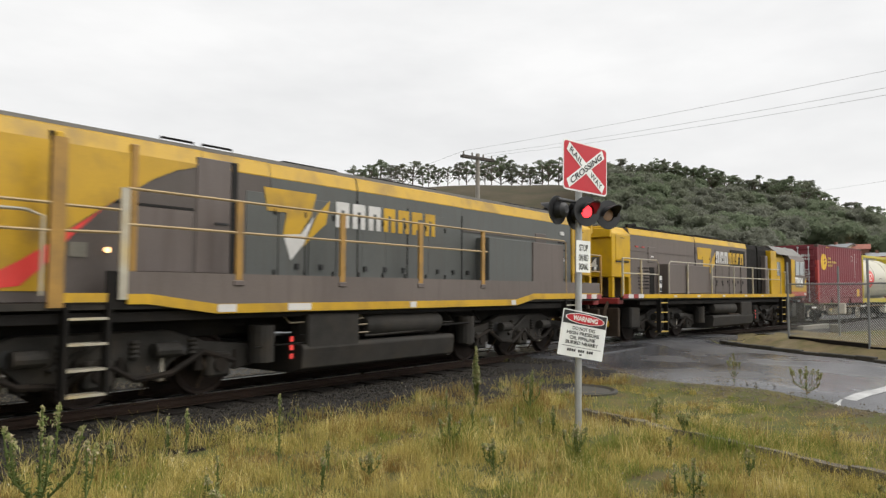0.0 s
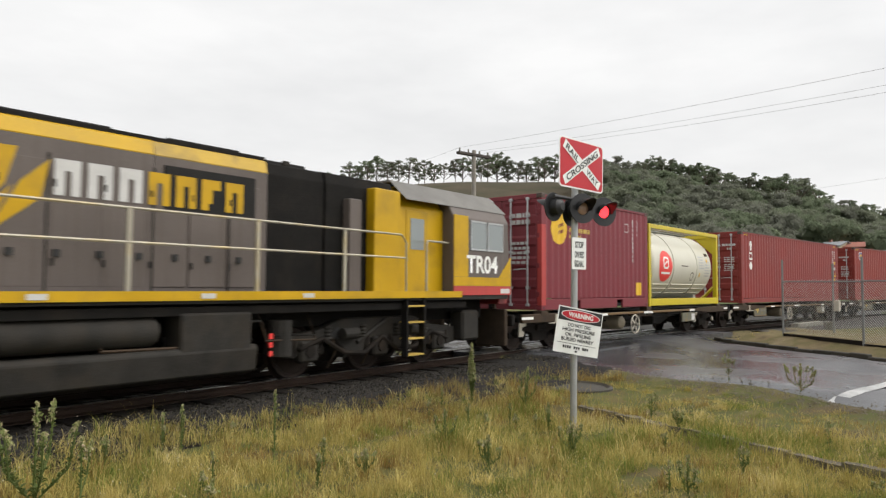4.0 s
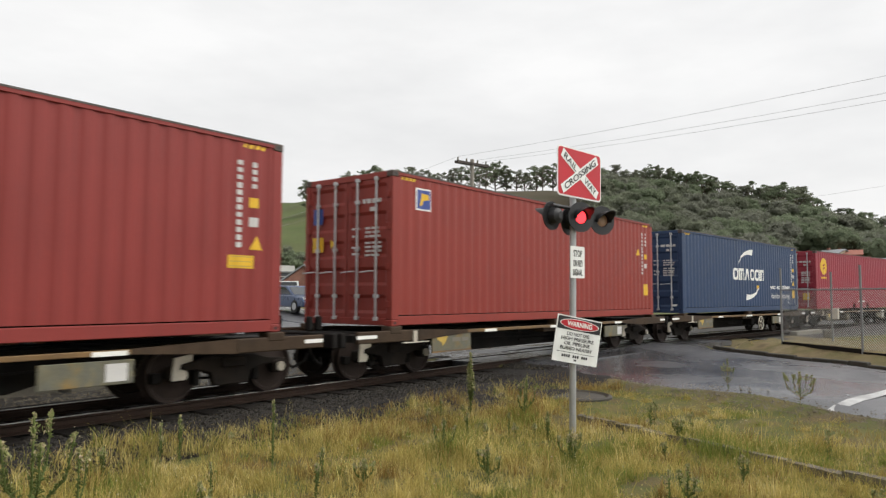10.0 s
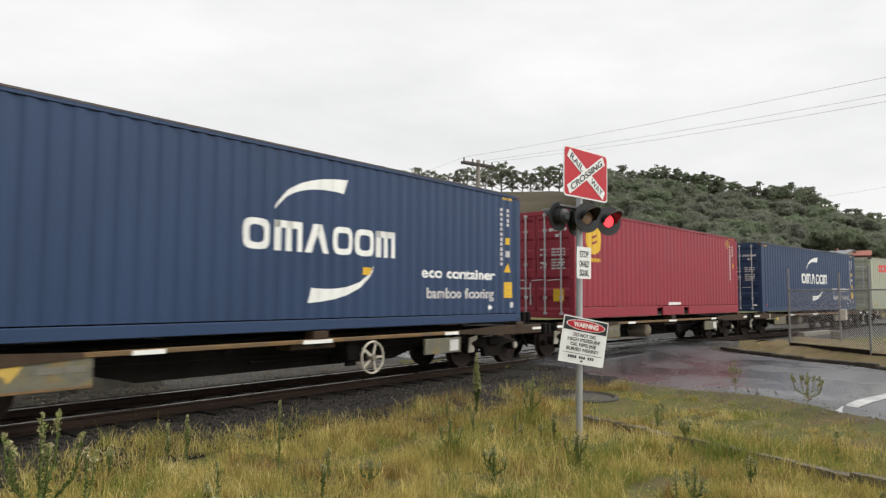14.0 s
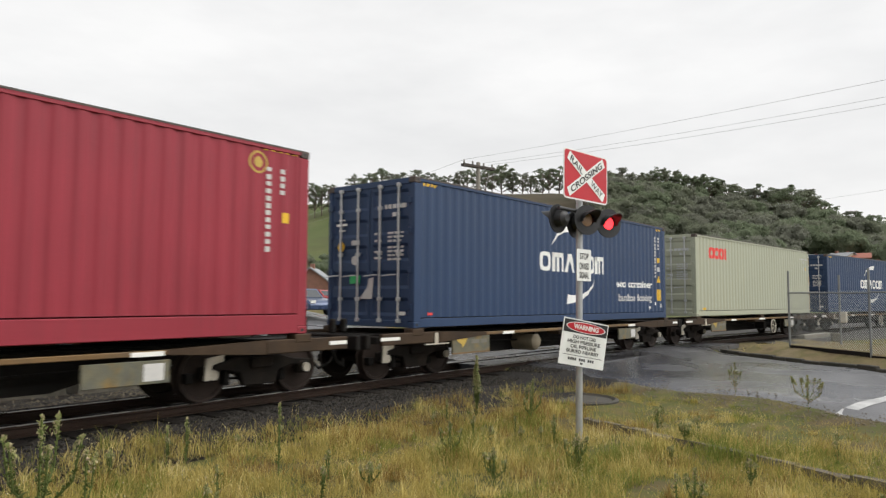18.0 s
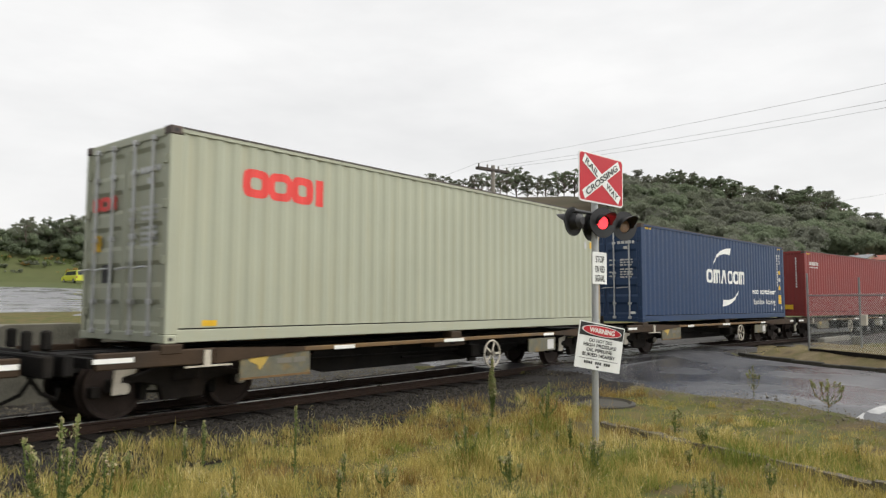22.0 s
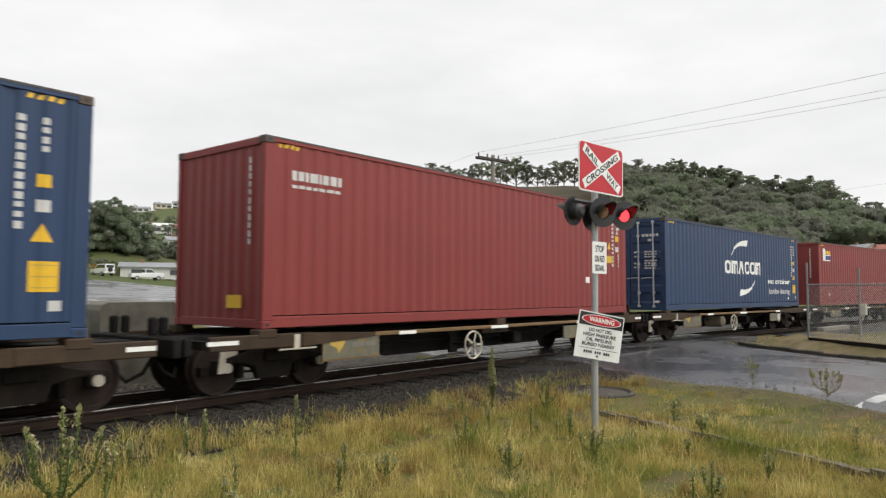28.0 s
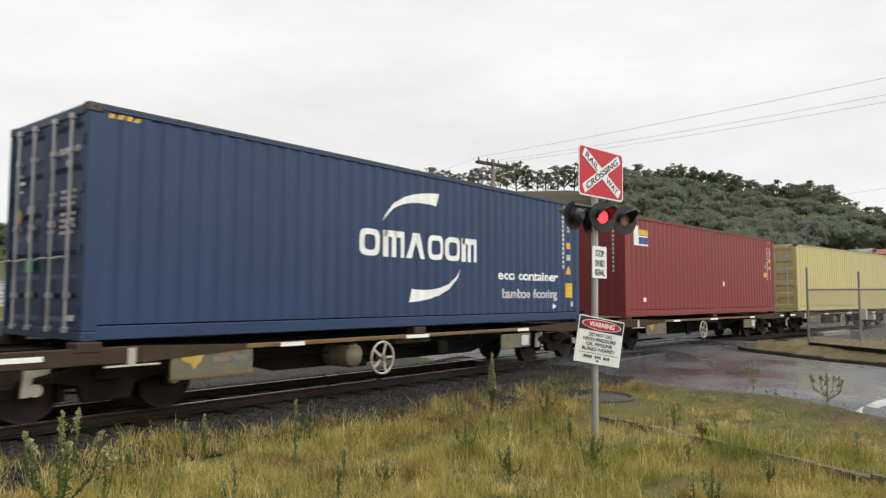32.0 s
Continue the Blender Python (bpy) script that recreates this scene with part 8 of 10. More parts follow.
def crossing_signal(x, y):
    z = land(x, y)
    g = thing("crossing_signal", "grey steel post with red crossing sign, flashing lamps and warning plates", "railway signal", pose(x, y, 0, 0.3, 0.5, -7))
    part("post", cyl((0, 0, z - 0.1), (0, 0, 2.95), 0.045, seg=16), M["zinc"], g, "galvanised round post", smooth=True)
    part("post_collar", cyl((0, 0, z), (0, 0, z + 0.06), 0.075, seg=16), M["concrete"], g)

    def plate(w, h, zc, yy, material, nm, r=0.04, label=""):
        out = []
        for cx, cz, a0 in ((w / 2 - r, h / 2 - r, 0), (-w / 2 + r, h / 2 - r, 90), (-w / 2 + r, -h / 2 + r, 180), (w / 2 - r, -h / 2 + r, 270)):
            out += [(cx + r * math.cos(radians(a0 + k * 22.5)), cz + r * math.sin(radians(a0 + k * 22.5))) for k in range(5)]
        ob = part(nm, prism(out, 0, 0.004, "y"), material, g, label)
        ob.location = (0, yy, zc)
        return ob
    # red board with the white cross
    board = plate(1.04, 0.66, 3.165, -0.075, M["sign_white"], "crossing_board", 0.06, "red board with a white cross")
    board.location.x = 0.05

    def face(bm, out, nm, m, parent):
        for v in bm.verts:
            a, b = v.co.x, v.co.y
            v.co = (a, -out, b)
        return part(nm, bm, m, parent)
    r, w, h = 0.05, 1.00, 0.62
    out = []
    for cx, cz, a0 in ((w / 2 - r, h / 2 - r, 0), (-w / 2 + r, h / 2 - r, 90), (-w / 2 + r, -h / 2 + r, 180), (w / 2 - r, -h / 2 + r, 270)):
        out += [(cx + r * math.cos(radians(a0 + k * 22.5)), cz + r * math.sin(radians(a0 + k * 22.5))) for k in range(5)]
    face(flat([out]), 0.003, "red_field", M["sign_red"], board)
    ang = math.atan2(0.48, 0.82)
    for k, sgn in enumerate((1, -1)):
        bm = flat([rect(-0.485, 0.485, -0.062, 0.062)])
        bmesh.ops.rotate(bm, verts=bm.verts[:], cent=(0, 0, 0), matrix=Matrix.Rotation(sgn * ang, 3, "Z"))
        face(bm, 0.006 + 0.002 * k, "cross_arm", M["sign_white"], board)
    for words, sgn, u0, wd, k in (("CROSSING", 1, -0.42, 0.84, 2), ("RAIL", -1, -0.43, 0.33, 2), ("WAY", -1, 0.12, 0.31, 2)):
        bm = letters(words, 0.085, wd, 0.002)
        shift(bm, u0, -0.042)
        bmesh.ops.rotate(bm, verts=bm.verts[:], cent=(0, 0, 0), matrix=Matrix.Rotation(sgn * ang, 3, "Z"))
        face(bm, 0.011, "sign_lettering", M["black"], board)
    # stop plate
    stop = plate(0.33, 0.42, 1.985, -0.062, M["sign_white"], "stop_plate", 0.015, "white plate with black words")
    stop.location.x = 0.02
    for words, v, wd in (("STOP", 0.075, 0.20), ("ON RED", -0.055, 0.22), ("SIGNAL", -0.175, 0.22)):
        bm = letters(words, 0.085, wd, 0.002)
        face(shift(bm, -wd / 2, v), 0.003, "sign_lettering", M["black"], stop)
    # leaning pipeline warning
    warn = plate(0.72, 0.60, 0.955, -0.085, M["sign_white"], "warning_plate", 0.01, "white warning plate hanging askew")
    warn.location.x = -0.02
    warn.rotation_euler = (0, radians(9.5), radians(-20))
    face(flat([rect(-0.345, 0.345, 0.12, 0.285)]), 0.003, "warning_header", M["black"], warn)
    face(flat([disc(0, 0.203, 0.315, 32, 0.22)]), 0.005, "warning_oval", M["sign_white"], warn)
    face(flat([disc(0, 0.203, 0.30, 32, 0.205)]), 0.007, "warning_oval", M["sign_red"], warn)
    face(shift(letters("WARNING", 0.062, 0.40, 0.003), -0.20, 0.175), 0.009, "sign_lettering", M["white"], warn)
    for words, v, wd in (("DO NOT DIG", 0.050, 0.36), ("HIGH PRESSURE", -0.012, 0.52), ("OIL PIPELINE", -0.074, 0.41), ("BURIED NEARBY", -0.136, 0.52)):
        face(shift(letters(words, 0.044, wd, 0.0015), -wd / 2, v), 0.003, "sign_lettering", M["black"], warn)
    face(flat([rect(-0.31, 0.31, -0.172, -0.166), *[rect(u_, u_ + 0.026, -0.232, -0.197) for u_ in (-0.22, -0.185, -0.15, -0.115, -0.045, -0.01, 0.025, 0.095, 0.13, 0.165)], rect(-0.02, 0.02, -0.272, -0.25)]), 0.003, "number_bar", M["black"], warn)
    # lamp heads: a fixed pair facing away, and two that flash in turn: an added disc turns a glowing or dull lens to
    # the front
    part("lamp_bar", cyl((-0.50, -0.02, 2.70), (0.50, -0.02, 2.70), 0.024, seg=10), M["signal_black"], g)
    for dx, back in ((-0.36, True), (0.0, False), (0.04, True), (0.52, False)):
        zc = 2.58
        sgn = 1 if back else -1
        r0 = 0.19 if back else 0.20
        head = part("lamp_head", lathe([(sgn * 0.0, 0.092), (sgn * 0.0, r0), (sgn * 0.014, r0), (sgn * 0.014, 0.092), (0.0, 0.092)], 28, axis="y", caps=False), M["signal_black"], g, "round black lamp background", smooth=True)
        head.location = (dx, sgn * 0.10 - 0.02, zc - (0.04 if back and dx > 0 else 0.0))
        if not back:
            head.rotation_euler = (0, 0, radians(-22))
        part("lamp_case", lathe([(-sgn * 0.100, 0.004), (-sgn * 0.100, 0.088), (0.0, 0.090), (0.0, 0.11), (-sgn * 0.10, 0.105), (-sgn * 0.14, 0.05)], 18, axis="y"), M["signal_black"], head, smooth=True)
        if back:
            part("lens", lathe([(0.0, 0.088), (sgn * 0.02, 0.07), (sgn * 0.03, 0.03), (sgn * 0.032, 0.004)], 18, axis="y"), M["lamp_off"], head, "unlit red lens", smooth=True)
        else:
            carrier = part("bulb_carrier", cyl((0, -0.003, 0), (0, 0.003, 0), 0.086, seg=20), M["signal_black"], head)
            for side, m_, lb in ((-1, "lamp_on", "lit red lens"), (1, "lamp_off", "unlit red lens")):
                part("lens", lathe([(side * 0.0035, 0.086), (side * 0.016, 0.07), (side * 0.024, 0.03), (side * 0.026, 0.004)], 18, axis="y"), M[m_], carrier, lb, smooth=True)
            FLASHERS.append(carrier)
        hood = bmesh.new()
        rows_ = []
        for a in np.linspace(radians(-15), radians(195), 13):
            c, s_ = math.cos(a), math.sin(a)
            rows_.append([hood.verts.new((q * c, yy, q * s_)) for yy, q in ((sgn * 0.012, 0.112), (sgn * (0.07 + 0.19 * max(0, s_)), 0.116), (sgn * (0.07 + 0.19 * max(0, s_)), 0.107), (sgn * 0.012, 0.103))])
        for a, b in zip(rows_, rows_[1:]):
            for i in range(4):
                hood.faces.new((a[i], a[(i + 1) % 4], b[(i + 1) % 4], b[i]))
        bmesh.ops.recalc_face_normals(hood, faces=hood.faces[:])
        part("lamp_hood", hood, M["signal_black"], head, smooth=True)
        part("lamp_bracket", tube([(0, 0.02 * -sgn, 0.10), (0, -0.04 * sgn, 0.16)], 0.02), M["signal_black"], head)
    return g


crossing_signal(8.47, -5.47)


# ---- power pole and wires ----
def power_pole(x, y, top, arm_heading, label):
    p = thing("power_pole", label, "pole", pose(x, y, 0))
    z = land(x, y)
    part("pole_shaft", cyl((0, 0, z - 0.3), (0, 0, top), 0.165, 0.12, seg=12), M["timber_pole"], p, smooth=True)
    c, s_ = math.cos(arm_heading), math.sin(arm_heading)
    arm = part("crossarm", box(-1.28, 1.28, -0.15, -0.05, top - 0.36, top - 0.2), M["dark_timber"], p, bevel=0.01)
    part("second_crossarm", box(-1.28, 1.28, 0.05, 0.15, top - 0.36, top - 0.2), M["dark_timber"], arm, bevel=0.01)
    arm.rotation_euler = (0, 0, arm_heading)
    for k in (-1.15, -0.45, 0.45, 1.15):
        part("insulator", lathe([(top - 0.2, 0.03), (top - 0.14, 0.06), (top - 0.08, 0.04), (top - 0.02, 0.055), (top + 0.03, 0.02)], 10, axis="z"), M["wagon_panel"], arm).location = (k, 0, 0)
    part("brace", tube([(-0.6 * c, -0.6 * s_, top - 0.34), (0, 0, top - 0.9)], 0.025), M["zinc"], p)
    part("brace", tube([(0.6 * c, 0.6 * s_, top - 0.34), (0, 0, top - 0.9)], 0.025), M["zinc"], p)
    return [Vector((x + k * c, y + k * s_, top + 0.03)) for k in (-1.15, -0.45, 0.45, 1.15)]


def wire(a, b, sag, r=0.007):
    pts = []
    for i in range(25):
        q = i / 24
        p = a.lerp(b, q)
        p.z -= sag * 4 * q * (1 - q)
        pts.append(p)
    part_ob = new("overhead_wire", to_mesh("overhead_wire", tube(pts, r, 5), M["wire"]))
    return tagged(part_ob, "thin overhead power wire between poles", "wire", group="overhead wires")


def polar(az, d):
    return EYE[0] + d * math.cos(radians(az)), EYE[1] + d * math.sin(radians(az))


tops = power_pole(34.41, 14.31, 9.75, radians(-12), "grey timber power pole with a crossarm")
tops2 = power_pole(24.4, -34.5, 9.75, radians(-10), "grey timber power pole beside the road")
tops3 = power_pole(*polar(57.2, 112), 9.3, radians(0), "grey timber power pole on the slope")
for k, (a, b) in enumerate(zip(tops, tops2)):
    if k != 1:
        wire(a, b, 0.45 + 0.1 * k)
for k in (0, 3):
    wire(tops[k], tops3[k], 0.7)
wire(Vector((60, 4.0, 9.0)), Vector((24.4, -34.5, 8.6)), 0.5, 0.006)


# ---- chain-link fence and gate by the line ----
def fence():
    f = thing("chain_link_fence", "grey galvanised chain-link fence with pipe posts", "fence")
    posts = [(24.5, -4.68), (22.3, -7.15), (20.8, -9.5), (19.6, -12.0)]
    for k, (x, y) in enumerate(posts):
        z = land(x, y)
        part("post", cyl((x, y, z - 0.1), (x, y, 2.48 - 0.05 * k), 0.032, seg=8), M["fence_steel"], f)
    for (x0, y0), (x1, y1) in zip(posts, posts[1:]):
        z0, z1 = land(x0, y0), land(x1, y1)
        part("top_pipe", tube([(x0, y0, 1.78), (x1, y1, 1.76)], 0.024), M["fence_steel"], f)
        part("base_board", prism([(0, -0.06), (0, 0.10), (1, 0.10), (1, -0.06)], -0.02, 0.02, "y"), M["sleeper"], f).matrix_basis = Matrix.Translation((x0, y0, (z0 + z1) / 2 + 0.02)) @ Matrix.Rotation(math.atan2(y1 - y0, x1 - x0), 4, "Z") @ Matrix.Diagonal((math.hypot(x1 - x0, y1 - y0), 1, 1, 1))
        d = Vector((x1 - x0, y1 - y0, 0))
        n = d.length
        d.normalize()
        bm = bmesh.new()
        k = -1.7
        h = 1.66
        while k < n:
            for sgn in (1, -1):
                a, b = (k, k + h) if sgn > 0 else (k + h, k)
                q0, q1 = 0.0, 1.0
                lo, hi = sorted((a, b))
                # clip to the panel
                def at(q):
                    return a + (b - a) * q
                qs = sorted(((0 - a) / (b - a), (n - a) / (b - a)))
                q0, q1 = max(0, qs[0]), min(1, qs[1])
                if q1 - q0 > 0.02:
                    p, q = [Vector((x0, y0, z0 + 0.12)) + d * at(v) + Vector((0, 0, h * v)) for v in (q0, q1)]
                    w = Vector((0, 0, 0.0045))
                    s_ = d * 0.0045
                    bm.faces.new([bm.verts.new(v) for v in (p - w - s_, p + w + s_, q + w + s_, q - w - s_)])
            k += 0.075
        part("mesh_panel", bm, M["mesh_wire"], f, "fine diamond wire mesh")
    return f


fence()
meter = thing("meter_post", "grey steel post with a small pale meter box", "post", pose(26.2, -5.85, land(26.2, -5.85)))
part("post", cyl((0, 0, -0.1), (0, 0, 2.3), 0.034, seg=8), M["fence_steel"], meter)
part("meter_box", box(-0.16, 0.16, -0.19, -0.03, 0.75, 1.10), M["pale_metal"], meter, "pale meter box", bevel=0.015)
beam = thing("concrete_beam", "pale concrete beam lying in the yard", "beam", pose(30.6, -4.3, land(30.6, -4.3) + 0.03, 0, 0, -6))
part("beam_body", box(-1.6, 1.6, -0.12, 0.12, -0.05, 0.16), M["concrete"], beam, bevel=0.02)
block = thing("concrete_block", "small pale concrete block on the wet yard", "block", pose(29.0, -5.3, land(29.0, -5.3) + 0.03, 0, 0, 12))
part("block_body", box(-0.2, 0.2, -0.16, 0.16, -0.03, 0.26), M["concrete"], block, bevel=0.02)


# ---- concrete walls and blocks behind the line ----
def concrete_wall(pts, y0, y1, h, label):
    w = thing("concrete_wall", label, "wall")
    for a, b in zip(pts, pts[1:]):
        z = min(land(a, y0), land(b, y0)) - 0.1
        part("wall_block", prism([(a + 0.01, z), (b - 0.01, z), (b - 0.01, h - 0.16), (b - 0.06, h - 0.05), (b - 0.18, h), (a + 0.18, h), (a + 0.06, h - 0.05), (a + 0.01, h - 0.16)], y0, y1, "y"), M["mossy"], w, bevel=0.012)
    return w


concrete_wall([1.2, 2.9, 4.6, 6.2], 3.9, 4.25, 1.12, "mossy grey concrete wall beside the line")
concrete_wall([6.35, 8.05], 3.8, 4.5, 1.32, "taller stained concrete block beside the line")


# ---- timber edge and slab in the grass ----
edge = thing("edge_log", "weathered timber edging half sunk in the grass", "log")
pts = [(9.7, -4.95), (9.35, -5.7), (9.05, -6.5), (8.75, -7.5), (8.3, -8.6), (7.9, -9.6)]
er = random.Random(8)
for (xa, ya), (xb, yb) in zip(pts, pts[1:]):
    for k in range(2):
        p, q = Vector((xa, ya, 0)).lerp(Vector((xb, yb, 0)), k / 2), Vector((xa, ya, 0)).lerp(Vector((xb, yb, 0)), (k + 0.97) / 2)
        bm = box(-0.5, 0.5, -0.5, 0.5, -0.5, 0.5)
        for v in bm.verts:
            v.co += Vector((er.uniform(-.03, .03), er.uniform(-.12, .12), er.uniform(-.12, .12)))
        bmesh.ops.subdivide_edges(bm, edges=bm.edges[:], cuts=2, use_grid_fill=True)
        for v in bm.verts:
            v.co += Vector((0, 0.1 * noise.noise((v.co.x * 4 + xa, v.co.y, k)), 0.16 * noise.noise((v.co.x * 4 + ya, v.co.y * 3, k))))
        c_ = (p + q) / 2
        piece = part("edge_piece", bm, M["edge"], edge)
        piece.matrix_basis = Matrix.Translation((c_.x, c_.y, (land(p.x, p.y) + land(q.x, q.y)) / 2 + er.uniform(0.035, 0.07))) @ Matrix.Rotation(math.atan2(q.y - p.y, q.x - p.x), 4, "Z") @ Matrix.Diagonal(((q - p).length, 0.10, 0.085, 1))
slab = thing("service_cover", "low round concrete service cover in the grass", "cover", pose(*COVER, land(*COVER) - 0.015))
part("cover_rim", lathe([(-0.05, 0.72), (0.05, 0.72), (0.07, 0.66), (0.03, 0.62), (-0.05, 0.62)], 28, axis="z"), M["kerb"], slab)
part("cover_lid", cyl((0, 0, -0.05), (0, 0, 0.035), 0.60, seg=28), M["kerb"], slab)


# ---- tall weeds ----
def weed(x, y, h, seed, stems=1, spread=0.1, leafy_by=1.0):
    plume = 2.3 if leafy_by > 2.4 else 1.0
    r = random.Random(seed)
    w = thing("tall_weed", "tall green fleabane weed with pale seed heads", "weed", pose(x, y, land(x, y)), group="tall weeds in the grass")
    for k in range(stems):
        a = 6.28 * k / max(1, stems - 1) + r.uniform(-0.35, 0.35) + 0.9
        hh = h * (1 if k == 0 else r.uniform(0.7, 0.97))
        tip = Vector((spread * (k > 0) * math.cos(a), spread * (k > 0) * math.sin(a), hh))
        base = Vector((0, 0, -0.03)) if k == 0 else Vector((0, 0, hh * 0.35))
        mid = base.lerp(tip, 0.5) + Vector((0.3 * spread * math.cos(a), 0.3 * spread * math.sin(a), -0.05 * hh)) * (k > 0)
        part("stem", tube([base, mid, tip], (0.002 + 0.002 * (leafy_by > 0.5)) + (0.005 if k == 0 else 0.003) * h * (leafy_by > 0.5), 5), WEED if leafy_by > 0.5 else RUSSET_BLADE, w)
        bm = bmesh.new()
        n = int((120 if k == 0 else 60) * leafy_by * max(h, 0.4))
        for i in range(n):
            q = r.uniform(0.12, 0.9)
            p = base.lerp(mid, q * 2) if q < 0.5 else mid.lerp(tip, q * 2 - 1)
            a2, ln = r.uniform(0, 6.28), (0.062 - 0.028 * q) * (0.6 + 0.5 * h) * r.uniform(0.6, 1.3)
            d, u = Vector((math.cos(a2), math.sin(a2), r.uniform(0.6, 2.2))).normalized(), Vector((-math.sin(a2), math.cos(a2), 0)) * (0.006 + 0.003 * (h > 0.8))
            e = p + d * ln * 0.55
            t2 = p + d * ln + Vector((0, 0, -0.02))
            bm.faces.new([bm.verts.new(v) for v in (p - u * 0.5, p + u * 0.5, e + u, t2, e - u)])
        tagged(part("leaves", bm, WEED, w, "narrow green leaves"), kind="stuff")
        bm = bmesh.new()
        for i in range(int(110 * plume * plume * max(0.5, h))):
            q = r.random() ** 1.5
            p = tip.lerp(base, min(1.0, q * 0.24 * plume)) + Vector((r.gauss(0, 0.006 + 0.012 * q * plume), r.gauss(0, 0.006 + 0.012 * q * plume), 0.02))
            s_ = r.uniform(0.004, 0.009)
            o = [p + Vector((r.gauss(0, s_), r.gauss(0, s_), r.gauss(0, s_ * 1.3))) for _ in range(4)]
            vv = [bm.verts.new(v) for v in o]
            for f in ((0, 1, 2), (0, 2, 3), (0, 3, 1), (1, 3, 2)):
                bm.faces.new([vv[i2] for i2 in f])
        tagged(part("seed_head", bm, SEED, w, "pale fluffy seed head"), kind="stuff")
    return w


for k, (x, y, h, st, sp, lf) in enumerate((
        (2.32, -4.30, 1.00, 6, 0.27, 1.1), (8.83, -3.58, 0.98, 3, 0.07, 2.6), (4.94, -3.76, 0.72, 1, 0.1, 1.2), (4.47, -2.77, 0.52, 2, 0.06, 1.3),
        (4.34, -2.61, 0.44, 3, 0.10, 1.0), (13.45, -6.05, 0.58, 6, 0.10, 0.35), (12.62, -7.40, 0.57, 14, 0.24, 0.45), (9.54, -6.11, 0.34, 2, 0.08, 1.0),
        (9.68, -4.06, 0.56, 2, 0.10, 1.2), (9.27, -6.57, 0.20, 3, 0.08, 2.0), (6.01, -5.77, 0.36, 2, 0.08, 1.5), (5.08, -4.95, 0.24, 2, 0.06, 1.0),
        (6.97, -6.22, 0.36, 3, 0.10, 1.5), (6.49, -4.85, 0.42, 4, 0.14, 1.8), (4.98, -4.48, 0.30, 2, 0.06, 1.0), (2.75, -4.1, 0.62, 2, 0.12, 0.8),
        (5.95, -5.82, 0.34, 4, 0.12, 0.9), (7.0, -6.19, 0.40, 5, 0.14, 1.0), (9.12, -4.36, 0.50, 4, 0.16, 1.4), (5.03, -5.01, 0.26, 5, 0.10, 0.8), (9.67, -6.11, 0.36, 3, 0.10, 0.5), (9.47, -6.50, 0.20, 6, 0.07, 1.6),
        (3.5, -4.6, 0.25, 2, 0.08, 1.0), (7.6, -4.4, 0.3, 2, 0.08, 1.0), (10.6, -3.4, 0.35, 2, 0.08, 1.0), (7.9, -6.9, 0.22, 2, 0.06, 1.2))):
    weed(x, y, h, 100 + k, st, sp, lf)
wr = random.Random(19)
scattered = grass_spots(240, 83, 3.2, 11)[::6]
for k, (x, y) in enumerate(scattered):
    weed(float(x), float(y), wr.uniform(0.16, 0.36), 300 + k, wr.choice((1, 2, 3)), wr.uniform(0.05, 0.12), wr.choice((0.3, 0.4, 0.8, 1.4)))


# ---- trees ----
def leaf_cloud(clumps, per, size, seed, flatten=0.7, tri=False, inner=0.62, wild=0.3):
    """Leaf sprays gathered on rounded clumps: arrays of vertices and faces."""
    r = np.random.RandomState(seed)
    cl = np.repeat(np.array(clumps), per, axis=0)
    n = len(cl)
    d = r.normal(0, 1, (n, 3))
    d[:, 2] = np.where(d[:, 2] < -0.35, -d[:, 2], d[:, 2])
    d /= np.linalg.norm(d, axis=1)[:, None]
    p = cl[:, :3] + d * (cl[:, 3:4] * r.uniform(inner, 1.06, (n, 1))) * np.array([1, 1, flatten])
    s = size * r.uniform(0.6, 1.5, (n, 1))
    d = d + wild * r.normal(0, 1, (n, 3))
    d /= np.linalg.norm(d, axis=1)[:, None]
    u = np.cross(d, r.normal(0, 1, (n, 3)))
    u /= np.linalg.norm(u, axis=1)[:, None] + 1e-6
    v = np.cross(d, u)
    if tri:
        q = np.stack([p - u * s, p + u * s * 0.7 - v * s * 0.7, p + u * s * 0.5 + v * s * 0.9], 1).reshape(-1, 3)
        return q, np.arange(n * 3).reshape(-1, 3)
    q = np.stack([p - u * s, p - v * s * 0.6, p + u * s, p + v * s * 0.6], 1).reshape(-1, 3)
    return q, np.arange(n * 4).reshape(-1, 4)


def quick_mesh(name, vs, fs, material):
    me = bpy.data.meshes.new(name)
    vs, fs = np.asarray(vs, dtype=np.float32), np.asarray(fs, dtype=np.int32)
    k = fs.shape[1]
    me.vertices.add(len(vs))
    me.vertices.foreach_set("co", vs.ravel())
    me.loops.add(fs.size)
    me.loops.foreach_set("vertex_index", fs.ravel())
    me.polygons.add(len(fs))
    me.polygons.foreach_set("loop_start", np.arange(len(fs), dtype=np.int32) * k)
    me.update(calc_edges=True)
    me.materials.append(material)
    return me


